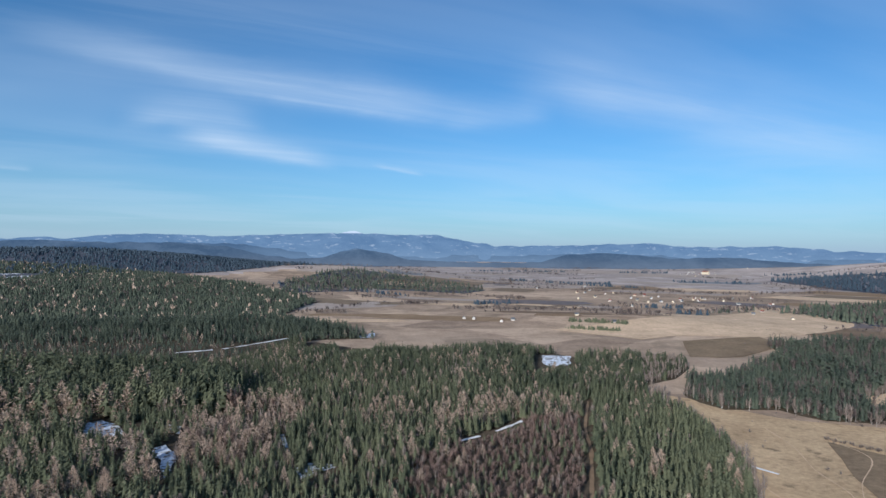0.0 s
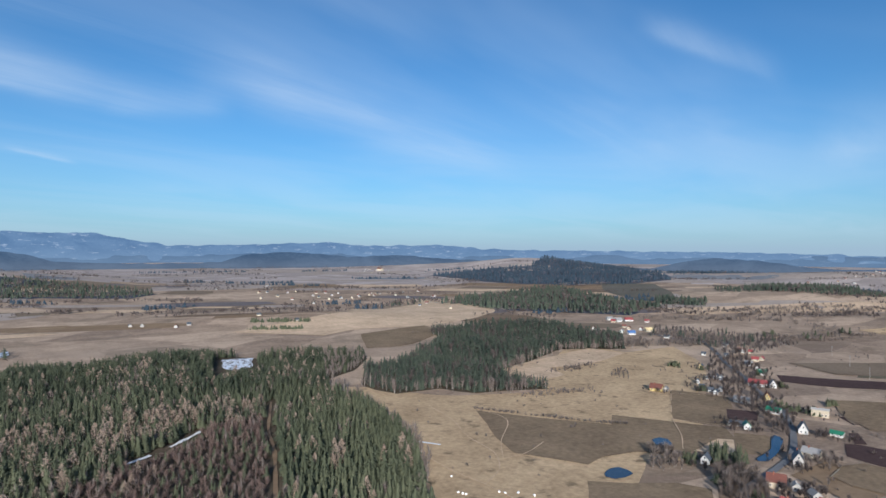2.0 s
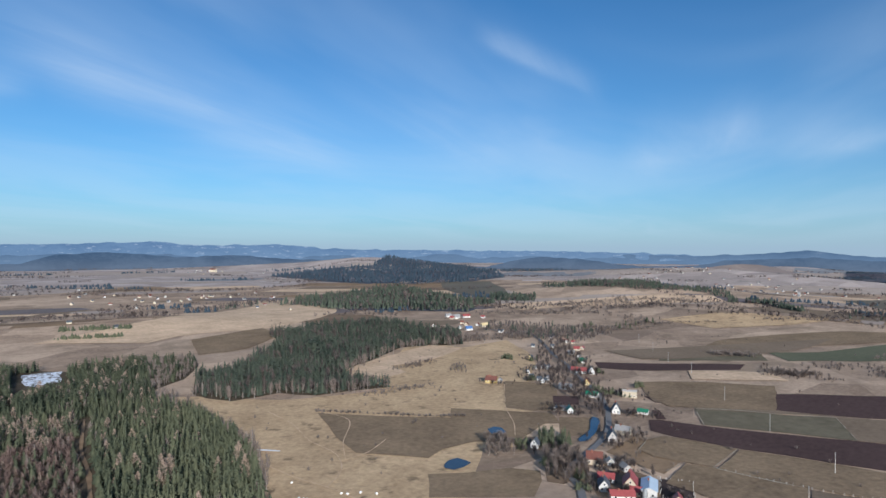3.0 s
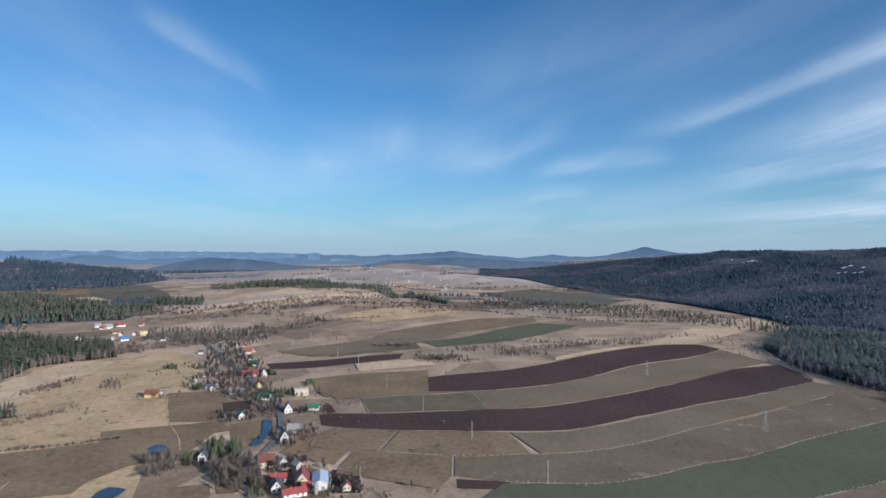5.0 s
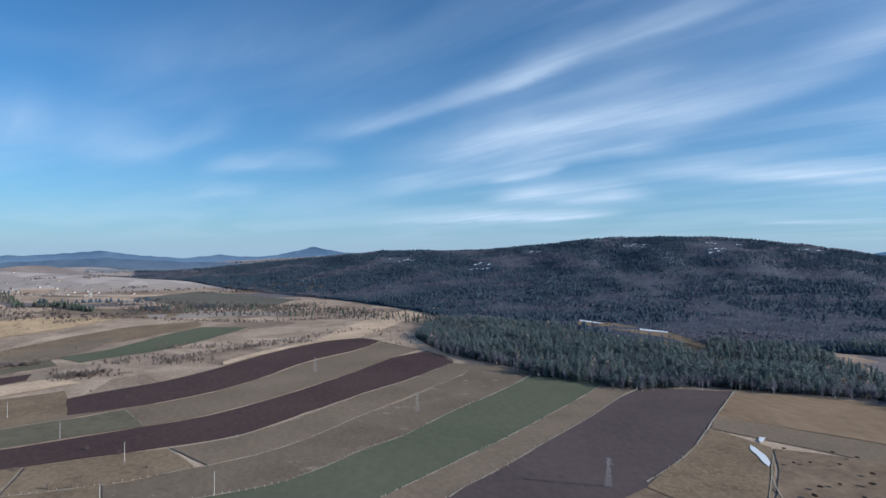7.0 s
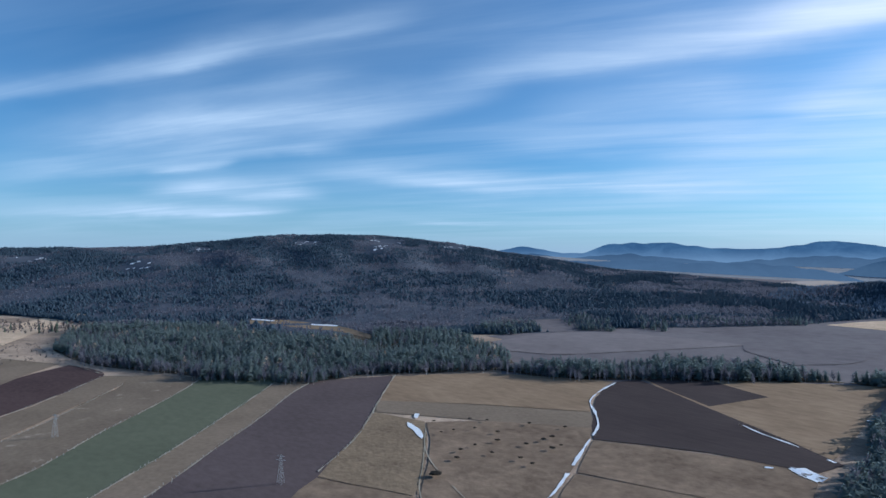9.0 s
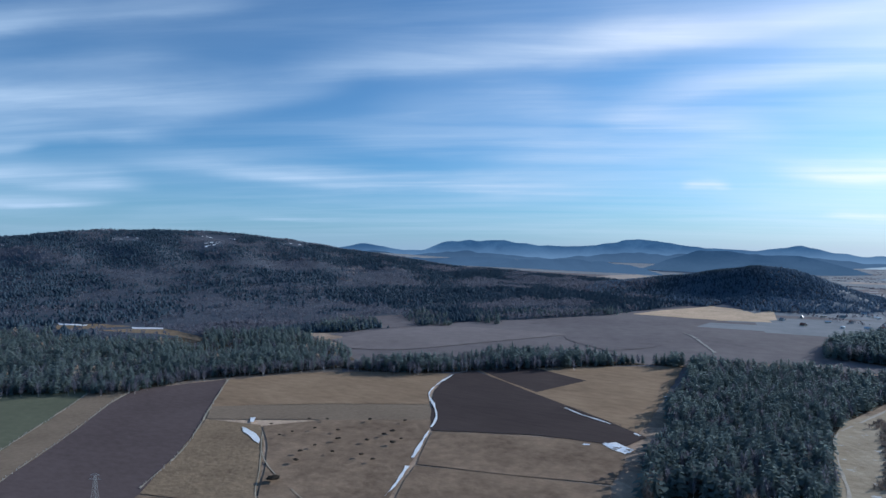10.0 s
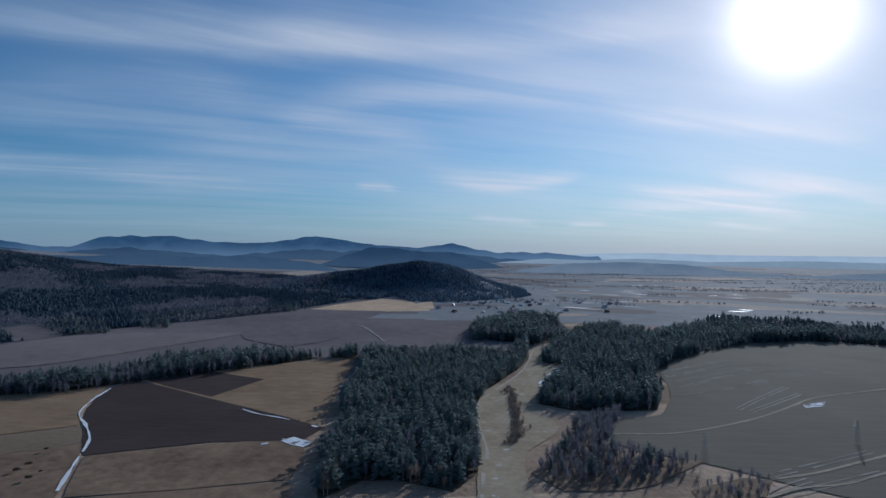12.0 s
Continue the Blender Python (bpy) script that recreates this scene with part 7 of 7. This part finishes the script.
for i, (x, y, length, wall, roof) in enumerate(HOUSES):
    if min(math.hypot(x - f[0], y - f[1]) for f in FARM) < 9 or math.hypot(x, y) < 318:
        continue
    yaw = (32, 118, 24, 128)[(i * 7 + int(x)) % 4] + (i * 37 % 17) - 8
    if roof == "steel":
        house(x, y, 16, wall, roof, 40, width=8, eaves=3.4, label="long white farm hall with a blue-grey steel roof")
    elif length > 12:
        house(x, y, length * (0.85 if x < 600 else 0.68), wall, roof, 118 if x < 600 else 160, width=6.5, eaves=2.8)
    else:
        house(x, y, length * (1.0 if i < 9 else 0.72), wall, roof, yaw)


def silo(x, y):
    tower = tagged(new("silo"), "grey steel feed silo with a conical top", "silo")
    tower.matrix_basis = pose(x, y, float(land(x, y)))
    for name, z, r0, r1, deep in (("barrel", 3.1, 1.1, 1.1, 4.2), ("top_cone", 5.7, 1.1, 0.25, 1.0), ("hopper", 0.6, 0.4, 1.1, 0.9)):
        bm = bmesh.new()
        bmesh.ops.create_cone(bm, segments=16, radius1=r0, radius2=r1, depth=deep, cap_ends=True, matrix=Matrix.Translation((0, 0, z)))
        part(name, bm, STEEL, tower)
    for k in range(4):
        bm = bmesh.new()
        box(bm, (0.8 * math.cos(k * 1.571), 0.8 * math.sin(k * 1.571), 0.5), (0.14, 0.14, 1.1))
        part("leg", bm, STEEL, tower)


silo(258.6, 137.7)


def hamlets():
    r = random.Random(11)
    for x, y, count in HAMLETS:
        d = math.hypot(x, y)
        for _ in range(count):
            a = math.atan2(x, y) + r.gauss(0, 85) / d
            q = d * math.exp(r.gauss(0, 0.05))
            house(q * math.sin(a), q * math.cos(a), r.uniform(6.6, 8.0), r.choice(["cream", "grey", "grey", "grey"]), r.choice(["brown", "brown", "grey", "slate", "slate"]), r.uniform(0, 180), detail=False,
                  width=4.6, eaves=2.4, label="small far village house with pale walls")


hamlets()


def far_town():
    """Low houses strung along the southern plain."""
    r = random.Random(17)
    for _ in range(34):
        a, d = radians(r.uniform(177, 193)), r.uniform(1080, 1330)
        house(d * math.sin(a), d * math.cos(a), r.uniform(9.6, 10.2), r.choice(["white", "white", "cream"]), r.choice(["steel", "pale", "grey", "steel", "brown"]), r.uniform(0, 180), detail=False,
              width=5.5, eaves=2.2, label="small far town house on the hazy plain")


far_town()
x, y, _ = HAMLETS[2]
house(x, y, 36, "cream", "brown", 118, detail=False, width=12, eaves=10, label="large pale manor house standing over the far village")


def power_pole(x, y, yaw):
    pole = tagged(new("power_pole"), "pale concrete power pole with three cross arms", "power pole", "power poles across the fields")
    pole.matrix_basis = pose(x, y, float(land(x, y)), 0, 0, yaw)
    bm = bmesh.new()
    bmesh.ops.create_cone(bm, segments=8, radius1=0.13, radius2=0.08, depth=11, cap_ends=True, matrix=Matrix.Translation((0, 0, 5.5)))
    part("post", bm, CONCRETE, pole)
    for z, wide in ((10.6, 1.6), (9.7, 2.4), (8.8, 1.6)):
        bm = bmesh.new()
        box(bm, (0, 0, z), (wide, 0.2, 0.2))
        for s in (-1, 1):
            box(bm, (s * wide * 0.46, 0, z + 0.2), (0.12, 0.12, 0.3))
        part("crossarm", bm, STEEL, pole)


def pylon(x, y, yaw, tall=14):
    """A lattice mast: four legs, cross braces, arms."""
    mast = tagged(new("lattice_pylon"), "grey steel lattice pylon standing in the field", "pylon", "lattice pylons")
    mast.matrix_basis = pose(x, y, float(land(x, y)), 0, 0, yaw)

    def bar(bm, p, q, thick):
        p, q = Vector(p), Vector(q)
        m = Matrix.Translation((p + q) / 2) @ (q - p).to_track_quat("Z", "Y").to_matrix().to_4x4() @ Matrix.Diagonal((thick, thick, (q - p).length, 1))
        bmesh.ops.create_cube(bm, size=1, matrix=m)

    def corner(k, s):
        half = 1.35 * (1 - s) + 0.28 * s
        return ((-1, 1, 1, -1)[k] * half, (-1, -1, 1, 1)[k] * half, tall * s)

    for k in range(4):
        bm = bmesh.new()
        bar(bm, corner(k, 0), corner(k, 1), 0.10)
        part("leg", bm, STEEL, mast)
    bm = bmesh.new()
    for i in range(7):
        s0, s1 = i / 7, (i + 1) / 7
        for k in range(4):
            bar(bm, corner(k, s0), corner((k + 1) % 4, s1), 0.045)
            bar(bm, corner((k + 1) % 4, s0), corner(k, s1), 0.045)
    part("bracing", bm, STEEL, mast)
    for z, wide in ((0.97, 4.2), (0.84, 5.4)):
        bm = bmesh.new()
        bar(bm, (-wide / 2, 0, tall * z), (wide / 2, 0, tall * z), 0.16)
        bar(bm, (-wide / 2, 0, tall * z), (0, 0, tall * z + 0.9), 0.09)
        bar(bm, (wide / 2, 0, tall * z), (0, 0, tall * z + 0.9), 0.09)
        part("crossarm", bm, STEEL, mast)


for x, y in POLES[:5] + POLES[7:]:
    power_pole(x, y, 20)
for x, y in PYLONS[:3] + PYLONS[4:]:
    pylon(x, y, 30)


def heap(x, y, size, r):
    bm = bmesh.new()
    bmesh.ops.create_icosphere(bm, subdivisions=2, radius=1)
    for v in bm.verts:
        v.co *= 1 + 0.35 * noise.noise(v.co * 2 + Vector((x, y, 0)))
        v.co = Vector((v.co.x * size * r.uniform(1.2, 1.4), v.co.y * size, max(v.co.z, -0.2) * size * 0.5))
    me = bpy.data.meshes.new("dung_heap")
    bm.to_mesh(me)
    bm.free()
    me.materials.append(DUNG)
    ob = new("dung_heap", me)
    ob.matrix_basis = pose(x, y, float(land(x, y)) + 2.0, 0, 0, r.uniform(0, 180))
    tagged(ob, "low dark heap of manure on brown pasture", "heap", "dark heaps on the pasture")


picker = random.Random(4)
for i, (x, y) in enumerate(HEAPS):
    heap(x, y, 2.6 if i == 16 else picker.uniform(0.8, 1.5), picker)


# ---- hedges, thickets and single bushes ----
def hedge(line, count, spread, tall, label="straggling hedge of bare brown bushes", mats=None, shapes=None):
    c = np.array(curve_through(line, 4))
    k = rng.integers(0, len(c), count)
    x, y = c[k, 0] + rng.normal(0, spread, count), c[k, 1] + rng.normal(0, spread, count)
    stand("hedge", shapes or BARE_MID, x, y, tall * rng.uniform(0.5, 1.25, count), rng.uniform(0.7, 1.2, count) if tall > 10 else rng.uniform(1.2, 2.2, count), mats or [TWIG, BARK], label, "bushes", sink=0.0 if tall > 8 else tall * 0.15)


for line, count, spread, tall in ((HEDGE_A, 170, 0.8, 2.4), (HEDGE_B, 110, 4, 3.2), (HEDGE_C, 110, 3.5, 3.2), (HEDGE_D, 150, 1.6, 3), (BROOK_TREES, 170, 2.5, 4), (HEDGE_E, 80, 8, 5), (HEDGE_F, 60, 6, 4), (HEDGE_G, 160, 14, 7),
                                  (HEDGE_H, 120, 12, 6), (HEDGE_I, 140, 10, 6), (HEDGE_J, 30, 2, 2), (HEDGE_M, 150, 16, 7), (HEDGE_N, 160, 14, 7), (HEDGE_O, 140, 14, 6), (HEDGE_P, 150, 9, 5),
                                  (BELT_A, 260, 5, 5), (BELT_B, 150, 4, 4), (BELT_C, 380, 6, 5), (SCRUB_A, 560, 22, 5), (SCRUB_B, 260, 7, 4), (SCRUB_C, 90, 6, 6), (SCRUB_D, 60, 8, 6), (SCRUB_E, 130, 16, 3)):
    hedge(line, count, spread, tall)
for line in (HEDGE_K, HEDGE_L):
    hedge(line, 60, 2.5, 7, "dark row of young spruces", [SPRUCE, BARK], SPRUCE_FAR)
for line, count, spread in ((FRINGE_A, 60, 3), (FRINGE_B, 420, 5.5), (FRINGE_C, 45, 2), (FRINGE_D, 80, 4)):
    hedge(line, count, spread, 11, "pale-stemmed bare birches along the wood's edge", [HILL_TWIG if line is FRINGE_B else TWIG, BIRCH_BARK])
hedge(HEDGE_I, 16, 8, 9, "few dark spruces in a hedge", [SPRUCE, BARK], SPRUCE_MID)
for outline, gap, tall, shapes, mats, label in (
        (THICKET_B, 4.5, 6, BARE_NEAR, [TWIG, BIRCH_BARK], "thin bare saplings by the pond"),
        (THICKET_D, 8, 7, BARE_NEAR, [DARK_TWIG, BARK], "bare garden trees among the houses"),
        (THICKET_E, 6.5, 7, BARE_NEAR, [DARK_TWIG, BARK], "bare garden trees by the road"), (SPRUCES_A, 4.6, 7.5, SPRUCE_MID, [SPRUCE, BARK], "clump of dark spruces by a white house"),
        (SPRUCES_B, 3.5, 5, SPRUCE_MID, [SPRUCE, BARK], "short dark spruce row"), (THICKET_F, 5, 4, BARE_NEAR, [TWIG, BARK], "bare bushes in the meadow"), (GROVE_ROAD, 4.6, 8.5, BARE_NEAR, [TWIG, BARK], "tall grey leafless trees along the road"), (GARDEN_TREES, 4.5, 5, BARE_NEAR, [TWIG, BARK], "bare fruit trees in a garden"),
        (ORCHARD, 4.0, 5.5, BARE_NEAR, [TWIG, BIRCH_BARK], "thin pale saplings in rows"), (LANE_TREES, 5, 6, BARE_NEAR, [TWIG, BARK], "bare trees round a farmyard"), (THICKET_G, 6, 9, BARE_NEAR, [TWIG, BIRCH_BARK], "grove of bare birches")):
    x, y = scatter(outline, gap)
    stand("thicket", shapes, x, y, tall * rng.uniform(0.6, 1.25, len(x)), rng.uniform(0.9, 1.5, len(x)), mats, label, "trees")


def plain_growth():
    """Hedgerows, belts and clumps over the far plain."""
    r = random.Random(8)
    bare, dark, hazy = [], [], []
    for az0, az1, d0, d1, count in ((-14, 44, 1000, 4300, 130), (44, 92, 1100, 4200, 90), (174, 216, 1100, 4300, 60)):
        for _ in range(count):
            a, d = radians(r.uniform(az0, az1)), d0 * (d1 / d0) ** r.random()
            cx, cy, lean = d * math.sin(a), d * math.cos(a), a + r.gauss(0, 0.35)
            long, deep = r.uniform(20, 150) * (d / 1500) ** 0.7 * (1.5 if az0 > 100 else 1), r.choice([1.5, 2, 3, 8]) * (d / 1200)
            target = hazy if az0 > 100 else dark if r.random() < 0.16 else bare
            for _ in range(int(10 + long * (0.4 if az0 > 100 else 0.30))):
                u, v = r.uniform(-long, long), r.gauss(0, deep)
                target.append((cx + u * math.cos(lean) + v * math.sin(lean), cy - u * math.sin(lean) + v * math.cos(lean)))
    for name, spots, shapes, mats, tall, label in (("tree_belts", hazy, BARE_FAR, [HILL_TWIG, HILL_TWIG], 6, "grey bare tree belts across the southern plain"), ("hedgerows", bare, BARE_FAR, [DARK_TWIG, BARK], 8, "bare hedgerows and tree belts across the far plain"),
                                                   ("spruce_clumps", dark, SPRUCE_FAR, [HILL_SPRUCE, BARK], 10, "dark spruce clumps scattered on the far plain")):
        x, y = np.array(spots).T
        keep = np.ones(len(x), bool)
        for w in (*WOODS_FLOOR, STRAW_B, BROWN_D, GREEN_C, GREEN_D, PLOUGH_A, OLIVE_A):
            keep &= ~inside(x, y, w)
        x, y = x[keep], y[keep]
        stand(name, shapes, x, y, tall * rng.uniform(0.5, 1.2, len(x)), rng.uniform(1.2, 2.0, len(x)), mats, label, "bushes")


plain_growth()
yards = np.repeat(np.array([(f[0], f[1], max(f[2], f[3])) for f in FARM] + [(h[0], h[1], 10.0) for h in HOUSES if math.hypot(h[0], h[1]) < 700]), 7, 0)
turn = rng.uniform(0, 6.283, len(yards))
reach = yards[:, 2] * rng.uniform(0.65, 1.3, len(yards)) + 1.0
sx, sy = yards[:, 0] + reach * np.cos(turn), yards[:, 1] + reach * np.sin(turn)
clear = from_line(sx, sy, ROAD_VILLAGE) > 4
for f in FARM:
    clear &= np.hypot(sx - f[0], sy - f[1]) > 0.6 * max(f[2], f[3])
sx, sy = sx[clear], sy[clear]
stand("garden_shrubs", BARE_NEAR, sx, sy, rng.uniform(1.8, 5.5, len(sx)), rng.uniform(1.0, 1.8, len(sx)), [DARK_TWIG, BARK], "dark leafless shrubs and fruit trees round the houses", "bushes")
spots = np.repeat(np.array(EVERGREENS), 6, 0)
stand("evergreens", SPRUCE_MID, spots[:, 0] + rng.normal(0, 2.2, len(spots)), spots[:, 1] + rng.normal(0, 2.2, len(spots)), rng.uniform(2.5, 6, len(spots)), rng.uniform(1.3, 2.0, len(spots)), [SPRUCE, BARK], "dark evergreens in the village gardens", "trees")
bush_az, bush_d = rng.uniform(25, 78, 760), rng.uniform(300, 1000, 760)
bx, by = bush_d * np.sin(np.radians(bush_az)), bush_d * np.cos(np.radians(bush_az))
ok = np.ones(len(bx), bool)
for w in (WOOD_MAIN, WOOD_MID, BROWN_E, PLOUGH_D, GREEN_D, STREAM_POOL, POND_A, POND_B):
    ok &= ~inside(bx, by, w)
clump = np.array([noise.noise(Vector((p * 0.012, q * 0.012, 31.0))) for p, q in zip(bx, by)])
ok &= clump > rng.uniform(-0.3, 0.35, len(bx))
stand("meadow_bushes", BARE_MID, bx[ok], by[ok], rng.uniform(0.8, 3.4, ok.sum()), rng.uniform(1.4, 2.4, ok.sum()), [TWIG, BARK], "scattered low bare bushes on the meadow", "bushes", sink=0.4)


# ---- scraps of snow in the felled patches of the ridge ----
for az, far, wide, deep in FELLED:
    c, q = math.cos(radians(az)), math.sin(radians(az))
    for _ in range(7):
        u, v = picker.uniform(-0.8, 0.8) * wide, far + picker.uniform(-0.7, 0.7) * deep
        w, h = picker.uniform(3, 9), picker.uniform(6, 18)
        pts = [(u + w * math.cos(k) * picker.uniform(0.4, 1.2), v + h * math.sin(k) * picker.uniform(0.4, 1.2)) for k in (0, 0.9, 1.8, 2.7, 3.6, 4.5, 5.4)]
        patch("snow_patch", [(p * c + r * q, r * c - p * q) for p, r in pts], SNOW, "scrap of old snow in a felled patch on the ridge", "snow", lift=2.0, step=6, wobble=4)


# ---- wrapped bales and fence posts ----
def bale(x, y, yaw):
    bm = bmesh.new()
    bmesh.ops.create_cone(bm, segments=14, radius1=0.5, radius2=0.5, depth=1.0, cap_ends=True, matrix=Matrix.Rotation(math.pi / 2, 4, "X") @ Matrix.Identity(4))
    bmesh.ops.bevel(bm, geom=[e for e in bm.edges if len(e.link_faces) == 2 and e.calc_face_angle(0) > 1.0], offset=0.1, segments=2, affect="EDGES")
    me = bpy.data.meshes.new("hay_bale")
    bm.to_mesh(me)
    bm.free()
    me.materials.append(FRAME)
    ob = new("hay_bale", me)
    ob.matrix_basis = pose(x, y, float(land(x, y)) + 0.6, 0, 0, yaw)
    tagged(ob, "round hay bale wrapped in white film on grass", "hay bale", "white bales on the meadow")


for x, y in WHITE_STONES:
    bale(x, y, picker.uniform(0, 180))
GARDEN_FENCE = GARDEN + GARDEN[:1]
for line in (GARDEN_FENCE, MARGIN_B, MARGIN_C, MARGIN_D, MARGIN_E, MARGIN_F, MARGIN_G, MARGIN_H):
    c = curve_through(line, 2.5 if line is GARDEN_FENCE else 3.5)
    verts, faces = [], []
    for x, y in c:
        z, b = float(land(x, y)), len(verts)
        x, y = x + picker.gauss(0, 0.5), y + picker.gauss(0, 0.5)
        verts += [(x + dx * 0.09, y + dy * 0.09, z + h) for h in (0, 1.35) for dx, dy in ((-1, -1), (1, -1), (1, 1), (-1, 1))]
        faces += [(b + i, b + (i + 1) % 4, b + 4 + (i + 1) % 4, b + 4 + i) for i in range(4)] + [(b + 4, b + 5, b + 6, b + 7)]
    tagged(mesh_object("fence_posts", verts, faces, CONCRETE), "row of low pale fence posts between fields", "fence", kind="stuff")
